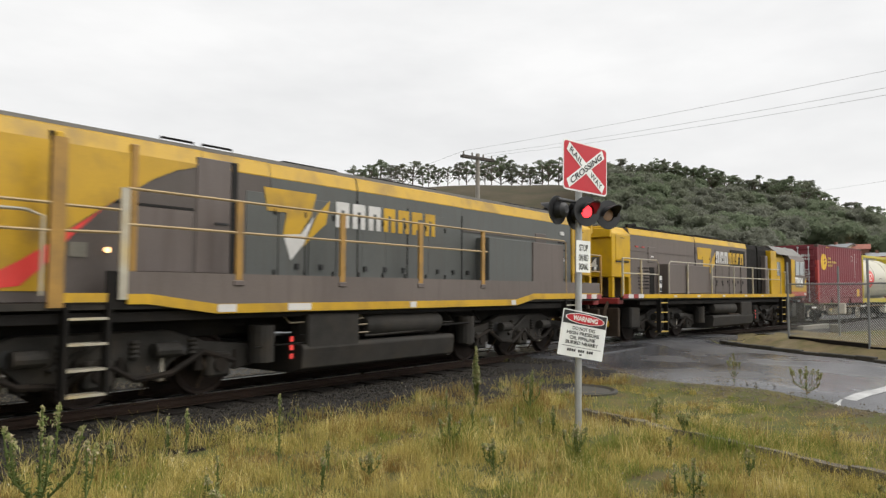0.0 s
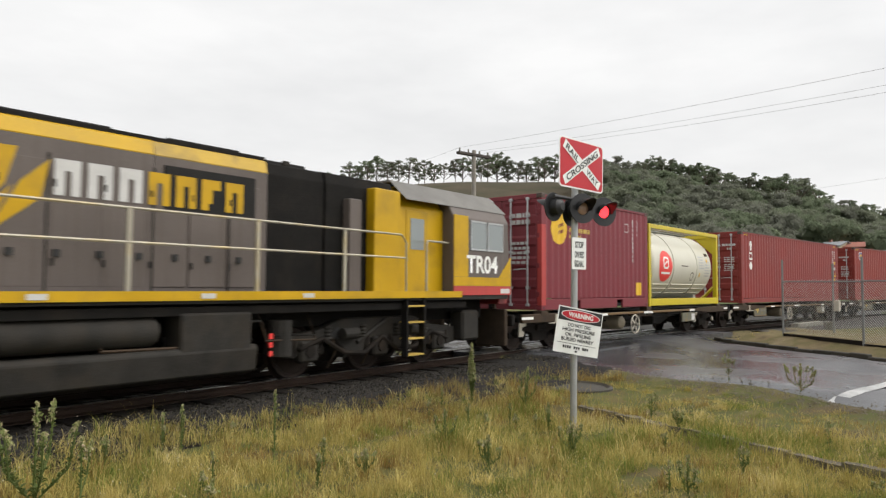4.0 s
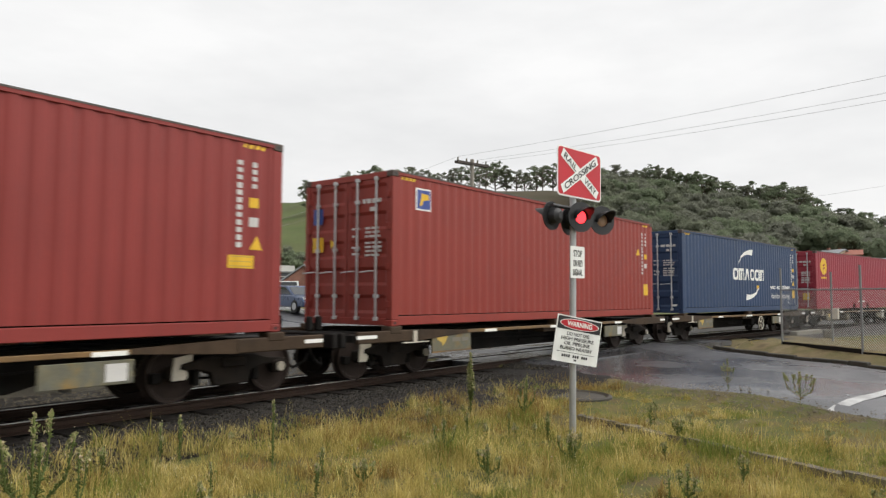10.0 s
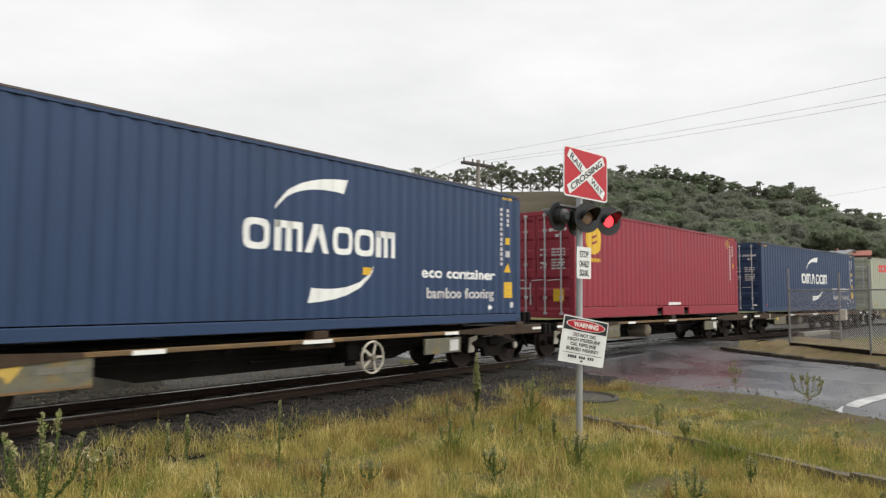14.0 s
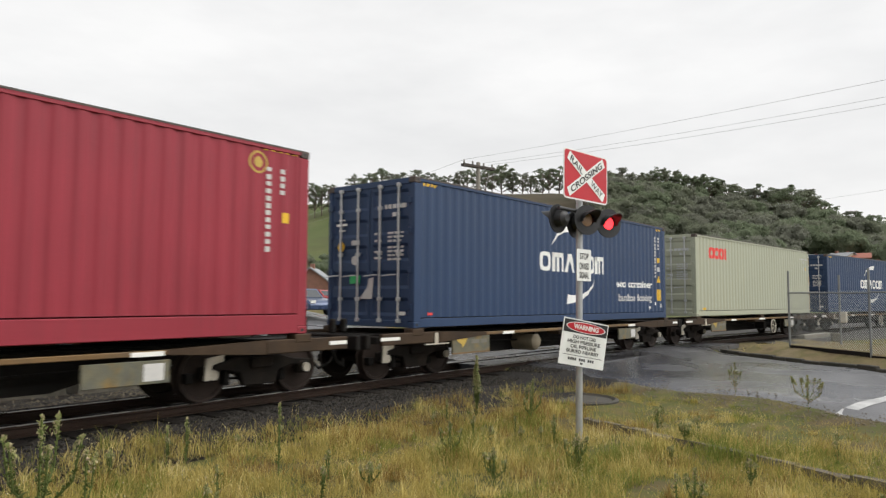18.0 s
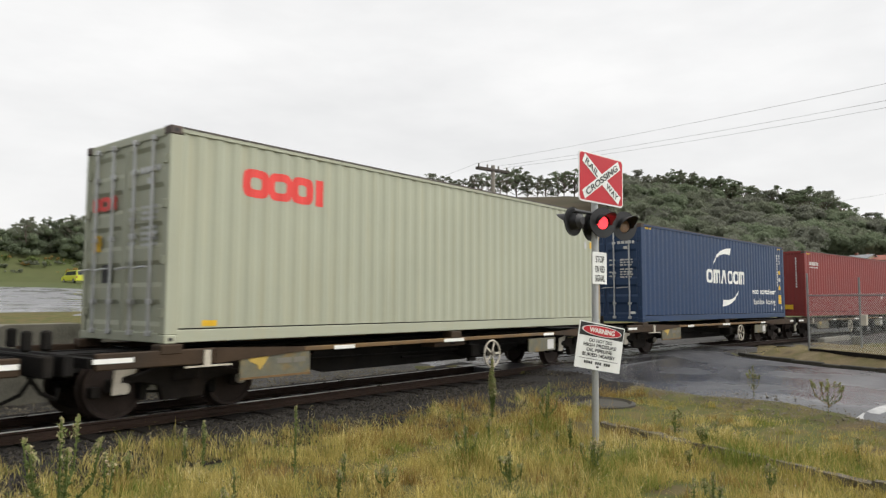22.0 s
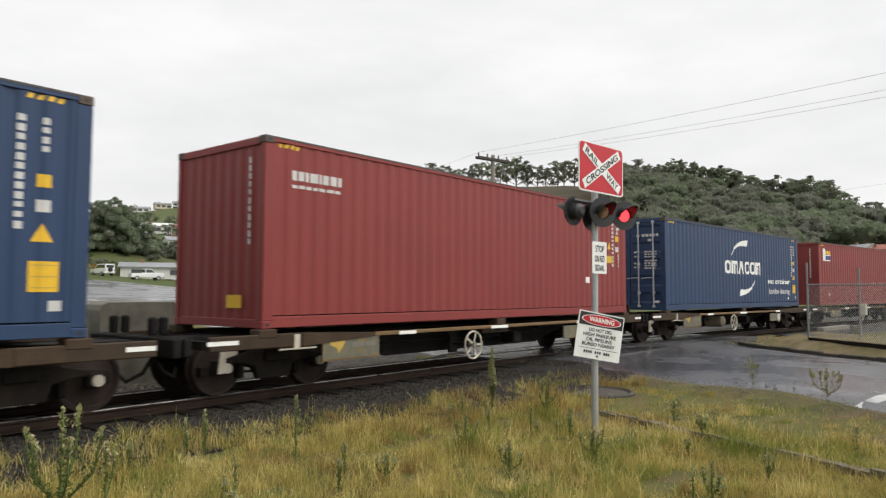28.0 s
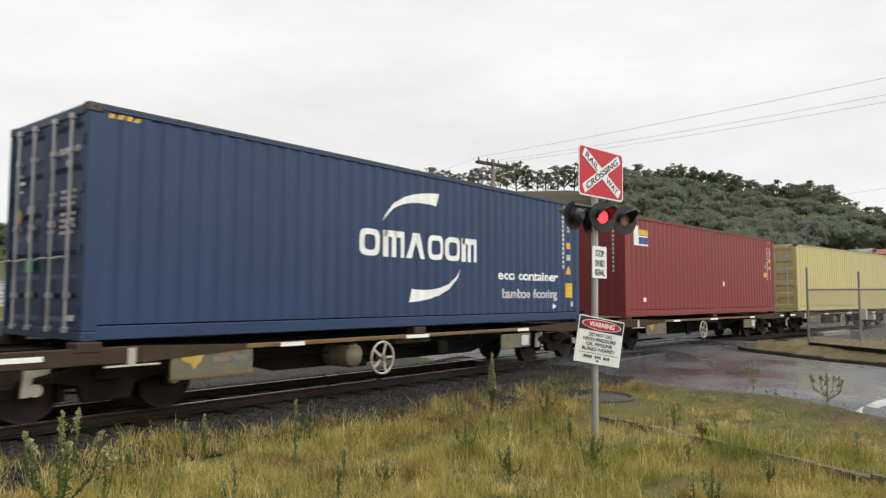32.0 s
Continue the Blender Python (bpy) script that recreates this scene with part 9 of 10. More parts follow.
def gum_clumps(r, low, wide, n):
    """Foliage clumps at the limb ends of an open, domed gum crown of height 1, with gaps between them."""
    out = []
    limbs = max(6, n // 4)
    mid, half = (low + 0.93) / 2, (0.93 - low) / 2
    for i in range(limbs):
        q = (i + r.uniform(0.1, 0.9)) / limbs
        z = low + 0.03 + (0.90 - low) * q ** 0.8
        reach = wide * math.sqrt(max(0.05, 1 - ((z - mid + 0.06) / (half + 0.07)) ** 2))
        a, d = i * 2.4 + r.uniform(-0.5, 0.5), reach * math.sqrt(r.uniform(0.25, 1))
        for _ in range(4):
            out.append((d * math.cos(a) + r.gauss(0, 0.042), d * math.sin(a) + r.gauss(0, 0.042), z + r.gauss(0, 0.026), r.uniform(0.038, 0.072)))
    return out


GUMS = []
for k in range(8):
    r = random.Random(200 + k)
    low = (0.30, 0.26, 0.40, 0.34, 0.28, 0.32, 0.44, 0.36)[k]
    cl = gum_clumps(r, low, (0.25, 0.30, 0.24, 0.32, 0.27, 0.25, 0.33, 0.28)[k], (44, 56, 40, 52, 56, 48, 44, 52)[k])
    small = [(x + r.gauss(0, c * 0.7), y + r.gauss(0, c * 0.7), z + r.gauss(0.01, c * 0.4), c * r.uniform(0.4, 0.7)) for x, y, z, c in cl for _ in range(2)]
    va, fa = leaf_cloud(cl, 80, 0.0115, 300 + k)
    vb, fb = leaf_cloud(small, 26, 0.011, 330 + k)
    crown = quick_mesh("crown", np.concatenate([va, vb]), np.concatenate([fa, fb + len(va)]), HAZED_LEAF[k % 3])
    bend = (r.uniform(-.03, .03), r.uniform(-.03, .03))
    bm = tube([(0, 0, -0.05), (bend[0] * 0.6, bend[1] * 0.6, 0.35), (bend[0], bend[1], 0.80)], 0.014, 6)
    for cx, cy, cz, cr in cl[::2]:
        z0 = max(0.22, cz - 0.30)
        tube([(bend[0] * z0, bend[1] * z0, z0), (cx * 0.5, cy * 0.5, (z0 + cz) / 2 - 0.01), (cx, cy, cz)], 0.0055, 4, bm)
    GUMS.append((crown, to_mesh("trunk", bm, M["bark"])))


def gum(x, y, h, k, spin, label, group, wide=1.0):
    t = thing("gum_tree", label, "tree", pose(x, y, land(x, y) - 0.2, 0, 0, spin), group=group)
    crown, trunk = GUMS[k % len(GUMS)]
    for nm, me in (("trunk", trunk), ("crown", crown)):
        ob = part(nm, me, None, t)
        ob.scale = (h * wide, h * wide, h)
    return t


rnd = random.Random(77)
# open row of tall gums along the bare crest
az = 25.0
while az < 48.5:
    d = RIDGE + rnd.uniform(-8, 14)
    top = lerp_table([(25, 10.5), (28, 10.7), (29.5, 10.9), (31, 10.1), (33.2, 11.2), (35, 10.5), (38, 10.2), (41, 10.4), (44, 10.3), (46, 9.6), (48.5, 9.0)], az) + rnd.uniform(-0.55, 0.25)
    x, y = polar(az, d)
    h = EYE[2] + d * math.tan(radians(top)) - land(x, y)
    gum(x, y, max(9, h), rnd.randrange(8), rnd.uniform(0, 360), "tall open-crowned gum on the bare crest", "gums along the crest", rnd.uniform(1.0, 1.4))
    az += rnd.uniform(0.5, 0.95)
# crest of the wooded hill
az = 2.0
while az < 26:
    d = RIDGE + rnd.uniform(-14, 6)
    top = lerp_table([(2, 4.6), (5.3, 5.6), (9, 6.7), (10.3, 8.2), (12.5, 8.4), (15.8, 8.8), (17.5, 9.5), (19.4, 10.4), (21.5, 10.1), (23.3, 10.4), (26, 10.4)], az) + rnd.uniform(-0.5, 0.2)
    x, y = polar(az, d)
    h = EYE[2] + d * math.tan(radians(top)) - land(x, y)
    gum(x, y, min(26, max(8, h)), rnd.randrange(8), rnd.uniform(0, 360), "gum tree on the wooded hill crest", "gums on the wooded crest", rnd.uniform(1.0, 1.4))
    az += rnd.uniform(0.35, 0.65)

# the wood on the slope, one mass of crowns
fr = random.Random(91)
woods = [[], [], []]
for k in range(1500):
    az = fr.uniform(-4, 27.5)
    if az > 22 and fr.random() < (az - 22) / 7:
        continue
    d = RIDGE - 2 - 180 * fr.random() ** 0.95
    x, y = polar(az, d)
    if d < 204 and 3.0 < az < 11.2:
        continue
    if 8.8 < az < 14.6 and d > RIDGE - 32:
        continue
    h = fr.uniform(6, 16) * (0.28 if d > RIDGE - 28 else 0.5 if d > RIDGE - 60 else 0.9)
    z = land(x, y)
    big = [(x, y, z + h * 0.58, h * fr.uniform(0.26, 0.36))]
    cl = []
    for _ in range(9):
        a, q, w = fr.uniform(0, 6.28), fr.random(), big[0][3]
        e = math.sqrt(max(0.0, 1 - q * q))
        cl.append((x + w * e * math.cos(a), y + w * e * math.sin(a), z + h * 0.58 + 0.8 * w * q, h * fr.uniform(0.07, 0.15)))
    woods[fr.randrange(3)].append((big, cl, h * 0.020, 1000 + k))
ball = bmesh.new()
bmesh.ops.create_icosphere(ball, subdivisions=1, radius=0.78)
BALL = np.array([[v.co for v in f.verts] for f in ball.faces]).reshape(-1, 3)
ball.free()


def fill(clumps, seed, flatten=0.8):
    """Uneven inner masses that close a dense crown."""
    r = np.random.RandomState(seed)
    return np.concatenate([BALL * c[3] * r.uniform(0.85, 1.05, 3) * np.array([1, 1, flatten]) + np.array(c[:3]) for c in clumps])


for j in range(3):
    pv = np.concatenate([q for big, cl, sz, sd in woods[j] for q in (fill(big + cl, sd, 0.95), leaf_cloud(big, 330, sz, sd, 1.0, True, 0.82, 0.6)[0], leaf_cloud(cl, 70, sz, sd + 1, 0.8, True, 0.72, 0.6)[0])])
    ob = new("woodland", quick_mesh("woodland", pv, np.arange(len(pv)).reshape(-1, 3), HAZED_LEAF[j]))
    tagged(ob, ("olive", "green", "dull green")[j] + " gum woodland covering the hillside", "woodland", kind="stuff")

# dark trees and shrubs behind the far road
for az, d, top, k in ((70.8, 150, 6.0, 1), (69.6, 146, 6.3, 3), (68.5, 150, 6.5, 4), (67.5, 148, 6.9, 1), (66.3, 144, 6.8, 3), (65.4, 150, 7.3, 4), (64.6, 147, 7.6, 1), (63.8, 150, 6.9, 3), (62.9, 152, 5.4, 4), (62.0, 158, 4.6, 1), (61.0, 160, 4.4, 3), (59.8, 158, 4.2, 4), (58.6, 160, 4.3, 1), (57.3, 162, 4.4, 3), (72.2, 150, 5.8, 4), (73.6, 152, 5.6, 3), (56.0, 160, 4.2, 1), (54.6, 160, 4.0, 4)):
    for j in range(2):
        x, y = polar(az + rnd.uniform(-0.5, 0.5), d + rnd.uniform(-5, 5))
        h = EYE[2] + d * math.tan(radians(top + rnd.uniform(-0.5, 0.1))) - land(x, y)
        h = max(4, h * 0.86)
        t = gum(x, y, h, k, rnd.uniform(0, 360), "dense dark green tree behind the far road", "dark trees behind the road")
        cl = [(rnd.gauss(0, .24), rnd.gauss(0, .24), rnd.uniform(0.04, 0.82) * rnd.uniform(0.6, 1.0), rnd.uniform(0.10, 0.17)) for _ in range(34)]
        low = np.concatenate([fill(cl, k), leaf_cloud(cl, 110, 0.016, rnd.randrange(9999), 0.8, True, 0.7, 0.55)[0]])
        low = quick_mesh("lower_crown", low, np.arange(len(low)).reshape(-1, 3), HAZED_LEAF[k % 2])
        ob = part("lower_crown", low, None, t)
        ob.scale = (h, h, h)


# ---- houses and sheds ----
def house(az, d, w, dp, h, wall, roof, turn, label, pitch=0.35, windows=3):
    x, y = polar(az, d)
    g = thing("house", label, "house", pose(x, y, land(x, y) - 0.3, 0, 0, az + 90 + turn), group="houses on the slope")
    part("wall", box(-w / 2, w / 2, -dp / 2, dp / 2, 0, h), M[wall], g)
    rr = h + pitch * dp / 2
    roof_ob = part("roof", prism([(-dp / 2 - 0.4, h - 0.1), (0, rr), (dp / 2 + 0.4, h - 0.1), (dp / 2 + 0.4, h + 0.06), (0, rr + 0.18), (-dp / 2 - 0.4, h + 0.06)], -w / 2 - 0.4, w / 2 + 0.4, "x"), M[roof], g)
    part("gable", prism([(-dp / 2, h), (dp / 2, h), (0, rr)], -w / 2, w / 2, "x"), M[wall], g)
    part("chimney", box(w * 0.2, w * 0.2 + 0.6, -0.3, 0.3, h, rr + 0.7), M["wall_brick"], roof_ob)
    for sy in (-1, 1):
        for k in range(windows):
            u = -w / 2 + w * (k + 0.5) / windows
            win = part("window", box(u - w * 0.11, u + w * 0.11, sy * (dp / 2 + 0.03), sy * (dp / 2 - 0.05), h * 0.35, h * 0.8), M["window_dark"], g)
            part("sill", box(u - w * 0.12, u + w * 0.12, sy * (dp / 2 + 0.10), sy * dp / 2, h * 0.31, h * 0.35), M["wall_white"], win)
    return g


# shrubs that close the slope below the houses
for k in range(54):
    az = 45.5 + 0.36 * k + rnd.uniform(-0.2, 0.2)
    d = rnd.uniform(140, 168)
    x, y = polar(az, d)
    h = max(2.2, EYE[2] + d * math.tan(radians(rnd.uniform(2.9, 4.1))) - land(x, y))
    cl = [(rnd.gauss(0, .42), rnd.gauss(0, .42), rnd.uniform(0.1, 0.8), rnd.uniform(0.16, 0.26)) for _ in range(14)]
    vs = np.concatenate([fill(cl, k), leaf_cloud(cl, 90, 0.035, 4000 + k, 0.8, True, 0.7, 0.55)[0]])
    sh = thing("shrub", "dark olive shrub below the hillside houses", "shrub", pose(x, y, land(x, y)), group="shrubs below the houses")
    ob = part("foliage", quick_mesh("foliage", vs, np.arange(len(vs)).reshape(-1, 3), HAZED_LEAF[k % 3]), None, sh)
    ob.scale = (h, h, h)
for k in range(30):
    az = 63.2 + 0.45 * k + rnd.uniform(-0.2, 0.2)
    d = rnd.uniform(131, 142)
    x, y = polar(az, d)
    h = rnd.uniform(0.7, 1.9)
    cl = [(rnd.gauss(0, .6), rnd.gauss(0, .6), rnd.uniform(0.0, 0.6), rnd.uniform(0.2, 0.34)) for _ in range(10)]
    vs = np.concatenate([fill(cl, k), leaf_cloud(cl, 80, 0.05, 6000 + k, 0.8, True, 0.7, 0.55)[0]])
    sh = thing("shrub", "low rough shrub on the grass bank", "shrub", pose(x, y, land(x, y)), group="low shrubs on the bank")
    part("foliage", quick_mesh("foliage", vs, np.arange(len(vs)).reshape(-1, 3), (WEED, HAZED_LEAF[0], RUSSET_BLADE)[k % 3]), None, sh).scale = (h, h, h)
for az, d, h in ((62.3, 262, 6), (61.9, 265, 7), (60.2, 270, 6), (58.0, 262, 7), (57.4, 262, 6), (62.9, 215, 5), (60.4, 212, 6), (56.2, 250, 7), (55.0, 255, 7), (58.9, 270, 5)):
    x, y = polar(az, d)
    gum(x, y, h, rnd.randrange(8), rnd.uniform(0, 360), "rounded tree among the hillside houses", "trees among the houses", 1.7)
for az, d, w, dp, h, wall, roof, turn, lb in (
        (64.0, 552, 11, 8, 2.8, "wall_cream", "roof_grey", 4, "pale house on the skyline"), (62.4, 550, 12, 8, 3.0, "wall_white", "roof_grey", -6, "long white house on the skyline"),
        (60.9, 552, 11, 8, 3.6, "wall_cream", "roof_grey", 12, "grey-roofed house on the skyline"), (59.6, 552, 11, 8, 3.2, "wall_white", "roof_grey", 0, "white house with grey roof on the skyline"),
        (58.2, 552, 12, 8, 3.2, "wall_cream", "roof_grey", -8, "grey-roofed house along the skyline"), (56.6, 552, 11, 8, 3.2, "wall_brick", "roof_grey", -8, "brick house along the skyline"),
        (55.0, 552, 12, 8, 3.2, "wall_cream", "roof_grey", 6, "cream house along the skyline"), (53.2, 552, 11, 8, 3.2, "wall_white", "roof_grey", -4, "white house along the skyline"),
        (63.0, 236, 8, 6, 2.5, "wall_white", "roof_grey", 10, "white house below the pasture"), (61.2, 240, 8.5, 6, 2.6, "wall_white", "roof_white", 0, "white weatherboard house on the slope"),
        (59.0, 242, 7.5, 6, 2.6, "wall_cream", "roof_red", -8, "cream house with a red roof on the slope"), (58.2, 226, 7, 6, 3.4, "wall_white", "roof_white", 12, "two-storey white house on the slope"),
        (59.5, 196, 8, 6, 2.4, "wall_white", "roof_grey", 14, "low house with a pale roof near the road"), (57.0, 236, 8, 6, 2.8, "wall_white", "roof_grey", 4, "white house among shrubs on the slope"),
        (55.4, 232, 8, 6, 2.6, "wall_cream", "roof_grey", -6, "cream house among shrubs on the slope"), (54.0, 240, 8, 6, 2.6, "wall_white", "roof_grey", 8, "white house higher on the slope"),
        (10.4, 198, 9, 7, 4.4, "wall_cream", "roof_grey", 10, "low cream house under the wooded hill"), (9.3, 196, 9, 7, 4.8, "wall_cream", "roof_white", 6, "pale-roofed house under the wooded hill"),
        (8.3, 196, 5, 6, 6.2, "wall_cream", "roof_grey", -30, "tall narrow cream house under the wooded hill"), (7.5, 197, 6, 7, 6.2, "wall_brick", "roof_red", 0, "dark red-roofed house under the wooded hill"),
        (5.6, 194, 8, 7, 5.2, "wall_cream", "roof_grey", 8, "grey-roofed house under the wooded hill"), (4.2, 192, 9, 7, 3.2, "wall_white", "roof_red", -8, "white house under the wooded hill edge")):
    house(az, d, w, dp, h, wall, roof, turn, lb)
for k in range(26):
    az = 3.2 + 0.42 * k + rnd.uniform(-0.2, 0.2)
    d = rnd.uniform(176, 188)
    x, y = polar(az, d)
    h = max(2.0, EYE[2] + d * math.tan(radians(rnd.uniform(2.0, 2.8))) - land(x, y))
    cl = [(rnd.gauss(0, .42), rnd.gauss(0, .42), rnd.uniform(0.1, 0.8), rnd.uniform(0.16, 0.26)) for _ in range(14)]
    vs = np.concatenate([fill(cl, k), leaf_cloud(cl, 90, 0.035, 5000 + k, 0.8, True, 0.7, 0.55)[0]])
    sh = thing("shrub", "olive garden shrub in front of the houses", "shrub", pose(x, y, land(x, y)), group="garden shrubs under the wooded hill")
    part("foliage", quick_mesh("foliage", vs, np.arange(len(vs)).reshape(-1, 3), HAZED_LEAF[k % 3]), None, sh).scale = (h, h, h)
house(61.0, 131, 12, 6, 2.0, "wall_white", "roof_grey", 0, "long low shed with a grey roof", 0.25, 2)


# ---- vehicles ----
def car(kind, paint, label, m):
    """A parked or driving vehicle, nose along +x, wheels on z = 0."""
    g = thing(kind, label, "car" if kind == "car" else "van" if kind == "van" else "pickup" if kind == "ute" else "car", m, group="vehicles on the far road")
    L, H, body = {"car": (4.4, 1.46, 0), "van": (5.0, 1.95, 1), "suv": (4.4, 1.85, 2), "ute": (5.1, 1.75, 3)}[kind]
    W = 0.88
    if kind == "car":
        low = [(-2.15, 0.30), (2.15, 0.30), (2.18, 0.62), (1.95, 0.80), (1.0, 0.92), (-1.75, 0.95), (-2.15, 0.85)]
        cabin = [(-1.70, 0.93), (1.0, 0.90), (0.25, 1.43), (-1.15, 1.46)]
    elif kind == "van":
        low = [(-2.45, 0.30), (2.40, 0.30), (2.45, 0.75), (2.2, 1.0), (1.75, 1.10), (-2.45, 1.10)]
        cabin = [(-2.45, 1.08), (1.80, 1.08), (0.95, 1.90), (-2.35, 1.95)]
    elif kind == "suv":
        low = [(-2.1, 0.38), (2.1, 0.38), (2.15, 0.9), (1.9, 1.05), (0.95, 1.10), (-2.1, 1.10)]
        cabin = [(-2.1, 1.08), (0.95, 1.08), (0.35, 1.80), (-2.02, 1.84)]
    else:
        low = [(-2.5, 0.42), (2.45, 0.42), (2.5, 0.95), (2.2, 1.08), (1.2, 1.12), (-2.5, 1.05)]
        cabin = [(-0.45, 1.08), (1.2, 1.10), (0.55, 1.72), (-0.30, 1.75)]
    part("body", prism(low, -W, W, "y"), M[paint], g, bevel=0.05)
    part("cabin", prism(cabin, -W + 0.10, W - 0.10, "y"), M[paint], g, bevel=0.04)
    cx, cz = sum(u for u, v in cabin) / 4, sum(v for u, v in cabin) / 4
    for sy in (-1, 1):
        inner = [(cx + (u - cx) * 0.86, cz + (v - cz) * 0.72) for u, v in cabin]
        part("side_window", prism(inner, sy * (W - 0.115), sy * (W - 0.09), "y"), M["window_dark"], g)
        part("headlight", box(cabin[1][0] + (low[2][0] - cabin[1][0]) * 0.75, low[2][0] + 0.015, sy * 0.78, sy * 0.50, 0.66, 0.80), M["white"], g)
        part("tail_light", box(low[0][0] - 0.02, low[0][0] + 0.05, sy * 0.84, sy * 0.66, 0.75, 1.0), M["loco_red"], g)
    (u0, v0), (u1, v1) = cabin[1], cabin[2]
    bm = bmesh.new()
    for yy in (1,):
        q = [(u0 * 0.9 + u1 * 0.1 + 0.02, v0 * 0.9 + v1 * 0.1), (u0 * 0.12 + u1 * 0.88 + 0.02, v0 * 0.12 + v1 * 0.88)]
        bm.faces.new([bm.verts.new(p) for p in ((q[0][0], -W + 0.2, q[0][1]), (q[0][0], W - 0.2, q[0][1]), (q[1][0], W - 0.24, q[1][1]), (q[1][0], -W + 0.24, q[1][1]))])
    part("windscreen", bm, M["window_dark"], g)
    part("rear_window", box(cabin[0][0] + 0.10, cabin[0][0] - 0.025 if kind != "ute" else cabin[0][0] + 0.02, -W + 0.28, W - 0.28, cabin[0][1] + 0.15, cabin[3][1] - 0.14), M["window_dark"], g)
    for x in (low[0][0] + 0.85, low[1][0] - 0.85):
        for sy in (-1, 1):
            wh = part("wheel", cyl((x, sy * (W - 0.18), 0.33), (x, sy * (W + 0.02), 0.33), 0.33, seg=18), M["tyre"], g)
            part("rim", cyl((x, sy * (W + 0.02), 0.33), (x, sy * (W + 0.03), 0.33), 0.20, seg=14), M["zinc"], wh)
    part("bumper", box(low[1][0] - 0.05, low[1][0] + 0.06, -W + 0.03, W - 0.03, 0.34, 0.56), M["tyre"] if kind != "car" else M[paint], g, bevel=0.02)
    if kind == "suv":
        part("spare_wheel", cyl((-2.12, 0, 0.95), (-2.32, 0, 0.95), 0.34, seg=18), M["tyre"], g)
    return g


def parked(kind, paint, label, az, d, heading, lift=0.02):
    x, y = polar(az, d)
    return car(kind, paint, label, pose(x, y, land(x, y) + lift, 0, 0, heading))


parked("van", "car_yellow", "yellow-green parked van on the grass verge", 66.7, 127, 92)
parked("suv", "car_white", "white parked off-road car with a spare wheel", 64.85, 124, 95)
parked("ute", "car_white", "white parked pickup on the grass", 61.9, 120, -10)
parked("car", "car_white", "white parked car beside the shed", 59.0, 122, 160)
parked("car", "car_red", "red parked car by the houses", 57.0, 118, 20)
silver_van = parked("van", "car_silver", "silver passenger van driving on the far road", 97, 98, -40)
parked("car", "car_blue", "dark blue car waiting on the far road", 49.1, 39.5, -100, 0.11)


def shop(az, d):
    """Low shop with a white fascia board over white-framed windows."""
    x, y = polar(az, d)
    g = thing("shop", "low dark shop with a white fascia board and white-framed windows", "shop", pose(x, y, land(x, y) - 0.2, 0, 0, az - 90))
    part("wall", box(-4.5, 4.5, 0, 6, 0, 3.4), M["wall_slate"], g)
    part("roof", box(-4.7, 4.7, -0.3, 6.2, 3.4, 3.55), M["roof_grey"], g)
    fascia = part("fascia", box(-4.6, 4.6, -0.14, -0.02, 3.35, 4.45), M["wall_white"], g, "white fascia board")
    for k, (a, w) in enumerate(((-3.6, 0.5), (-3.0, 0.4), (-2.5, 0.45), (-1.9, 0.4), (0.2, 0.5), (0.8, 0.4), (1.3, 0.45), (1.85, 0.4))):
        part("fascia_bar", box(a, a + w, -0.155, -0.14, 3.75, 4.15), M["mark_blue"], fascia)
    for a in (-3.4, -1.5, 0.4, 2.3):
        win = part("window", box(a, a + 1.6, -0.03, 0.02, 0.7, 2.7), M["window_dark"], g)
        for q in (a - 0.04, a + 0.76, a + 1.56):
            part("window_frame", box(q, q + 0.09, -0.06, 0.0, 0.65, 2.75), M["wall_white"], win)
        for z in (0.65, 1.9, 2.68):
            part("window_frame", box(a, a + 1.6, -0.055, 0.0, z, z + 0.09), M["wall_white"], win)
    return g


shop(51.6, 112)
house(48.2, 100, 6.5, 6, 2.4, "wall_brick", "roof_grey", 80, "brick cottage with a dark gabled roof", 0.75, 2)
parked("van", "car_white", "white van parked beside the shop", 50.4, 96, 150, 0.11)
parked("car", "car_red", "red car queueing on the far road", 47.4, 60, -95, 0.11)


# ---- what moves ----
RUN = [38.51, 32.68, 26.85, 21.02, 15.19, 9.35, 3.52, -2.33, -8.17, -13.99, -19.77, -25.50, -31.20, -36.84, -42.42, -47.90, -53.26,
       -58.53, -63.71, -68.83, -73.88, -78.88, -83.82, -88.69, -93.46, -98.14, -102.75, -107.30, -111.80, -116.24, -120.63, -124.96, -129.27]


def run(t):
    """Where the first container's leading end is along the track at t seconds."""
    i = min(31, max(0, int(t)))
    p0, p1, p2, p3 = RUN[max(0, i - 1)], RUN[i], RUN[i + 1], RUN[min(32, i + 2)]
    if i == 0:
        p0 = 2 * p1 - p2
    if i == 31:
        p3 = 2 * p2 - p1
    q = t - i
    return p1 + 0.5 * q * (p2 - p0 + q * (2 * p0 - 5 * p1 + 4 * p2 - p3 + q * (3 * (p1 - p2) + p3 - p0)))


def ride(s, lo, hi, x=0.0, z=0.0):
    """Pose of a vehicle whose own zero is at s, on pivots lo and hi along it."""
    a, b = track(s + lo)[0], track(s + hi)[0]
    d = (b - a).normalized()
    return Matrix.Translation(a - d * (lo - x) + Vector((0, 0, z))) @ Matrix.Rotation(math.atan2(d.y, d.x), 4, "Z")


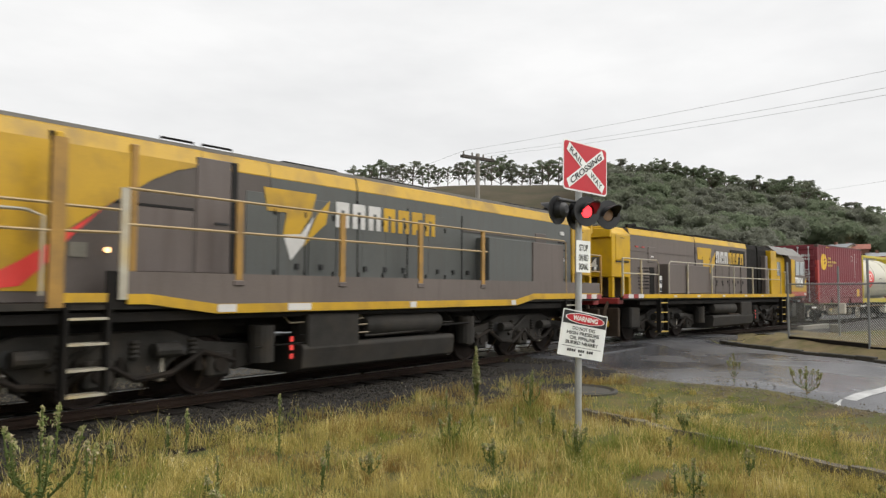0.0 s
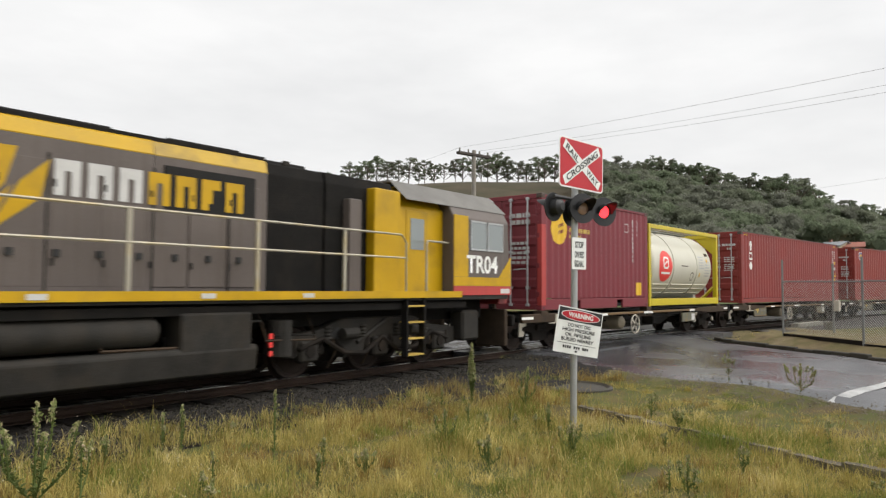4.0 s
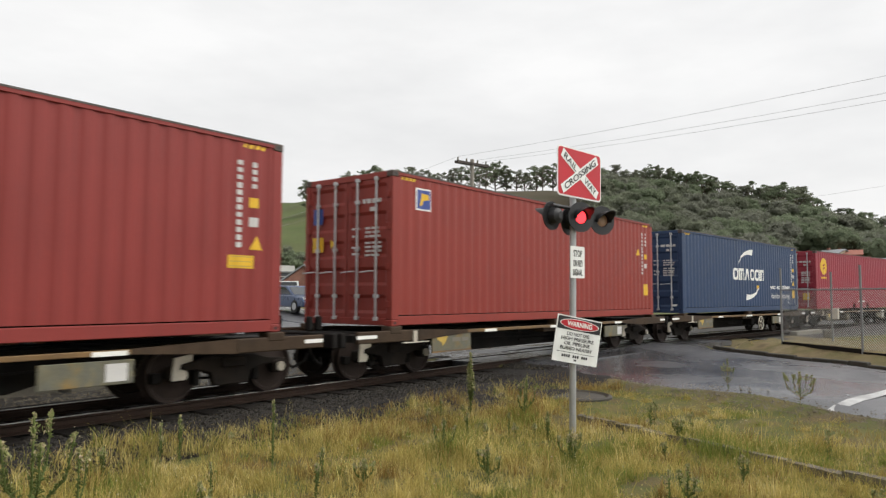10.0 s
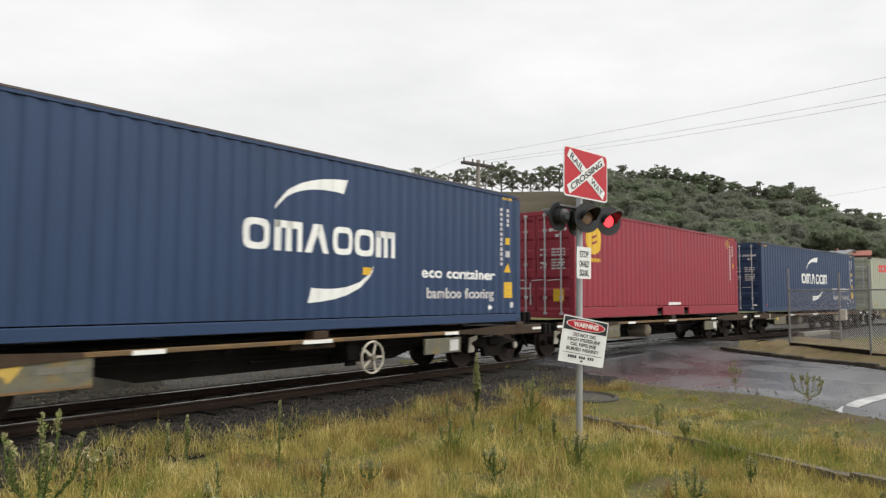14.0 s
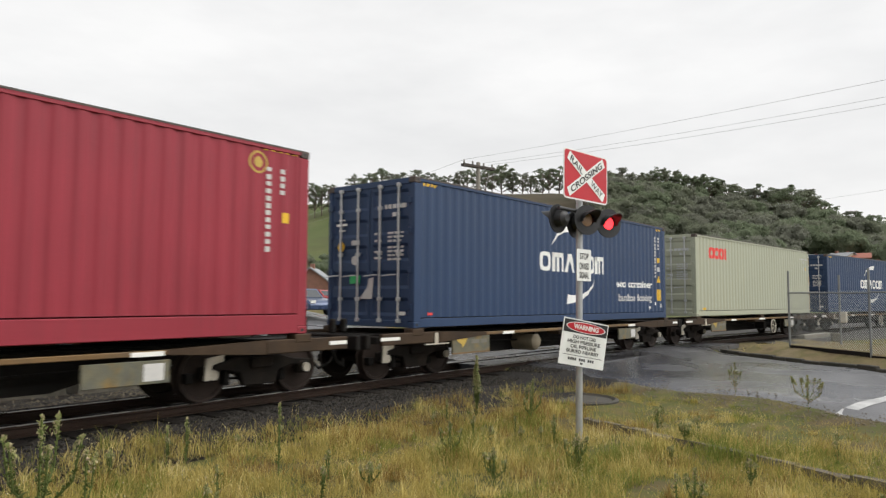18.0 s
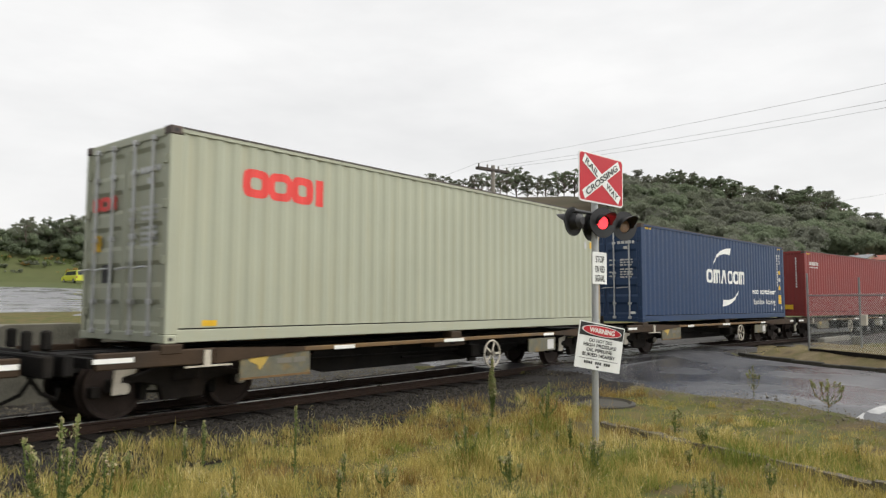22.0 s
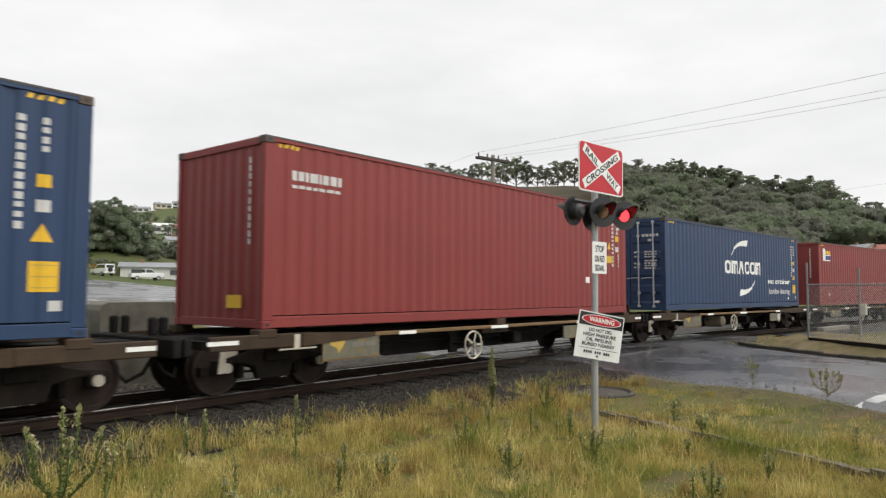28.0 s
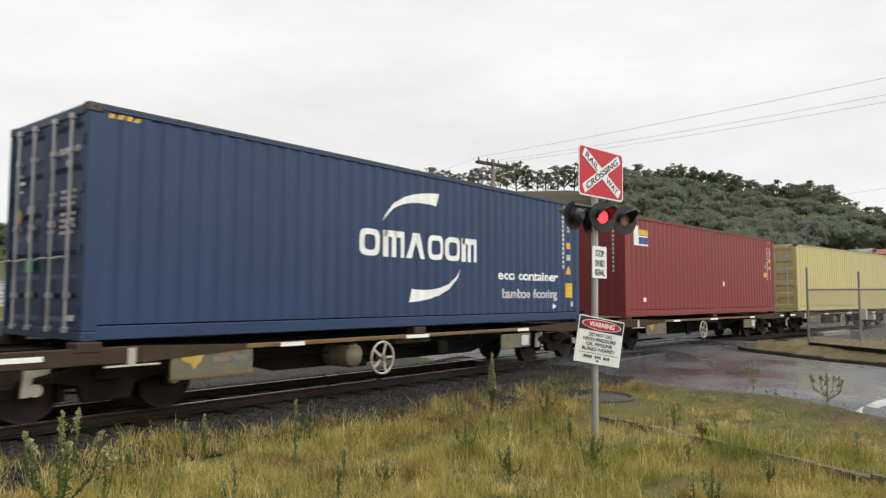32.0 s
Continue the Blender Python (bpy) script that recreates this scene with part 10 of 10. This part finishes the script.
def roll_wheels(vehicle, s0, radius, seen):
    """Turn every wheelset while its vehicle is near."""
    for ob in [o for o in vehicle.children_recursive if o.name.startswith("wheelset")]:
        times = [0.1 * i for i in range(321) if seen[0] < run(0.1 * i) + s0 < seen[1]]
        if not times:
            times = [0.0]
        times = sorted({0.0, 32.0, *times})
        turn, rows, last = 0.0, [], times[0]
        for t in times:
            step = (run(t) - run(last)) / radius if t - last < 0.15 else 0.0
            turn += step
            rows.append((t, Matrix.Translation(ob.location) @ Matrix.Rotation(turn, 4, "Y")))
            last = t
        walk(ob, rows)


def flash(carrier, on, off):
    """Turns the added two-faced disc by half at every change; on and off are its first times, and the pair repeats."""
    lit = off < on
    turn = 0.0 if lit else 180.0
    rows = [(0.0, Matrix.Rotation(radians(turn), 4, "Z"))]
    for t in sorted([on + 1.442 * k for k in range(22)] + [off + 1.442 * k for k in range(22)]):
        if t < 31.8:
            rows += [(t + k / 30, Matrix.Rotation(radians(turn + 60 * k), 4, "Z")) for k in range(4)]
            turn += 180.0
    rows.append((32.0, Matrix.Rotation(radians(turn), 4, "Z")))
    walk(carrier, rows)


def motions():
    times = [0.5 * i for i in range(65)]
    for ob, s0, x in TRAIN:
        is_wagon = ob.name.startswith("container_wagon")
        walk(ob, [(t, ride(run(t) + s0, 0.55, 11.64, x, 0.0 if is_wagon else SEAT)) for t in times])
        if is_wagon:
            roll_wheels(ob, s0, 0.405, (-13, 32))
    walk(loco_b, [(t, ride(run(t) - 19.2, 3.6, 13.6)) for t in times])
    walk(loco_a, [(t, ride(run(t) - 20.55, -13.6, -3.6)) for t in times])
    # the silver van comes down the far road and waits at the crossing
    stops = [(0, 99, 86), (8, 90, 82), (11, 78, 77), (13.4, 67.2, 71), (15, 61, 65.5), (16.4, 57.7, 61), (17.2, 57.0, 60), (32, 57.0, 60)]
    rows, turn = [], -60.0
    for k, (t, az, d) in enumerate(stops):
        x, y = polar(az, d)
        if k < len(stops) - 2:
            x2, y2 = polar(*stops[k + 1][1:])
            turn = math.degrees(math.atan2(y2 - y, x2 - x)) - 12
        turn = -92.0 if t > 16 else turn
        rows.append((t, pose(x, y, land(x, y) + 0.11, 0, 0, turn)))
    walk(silver_van, rows)
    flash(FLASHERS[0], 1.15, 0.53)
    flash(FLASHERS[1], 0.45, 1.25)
    roll_wheels(loco_b, -19.2, 0.455, (-20, 32))
    roll_wheels(loco_a, -20.55, 0.455, (-8, 40))


motions()
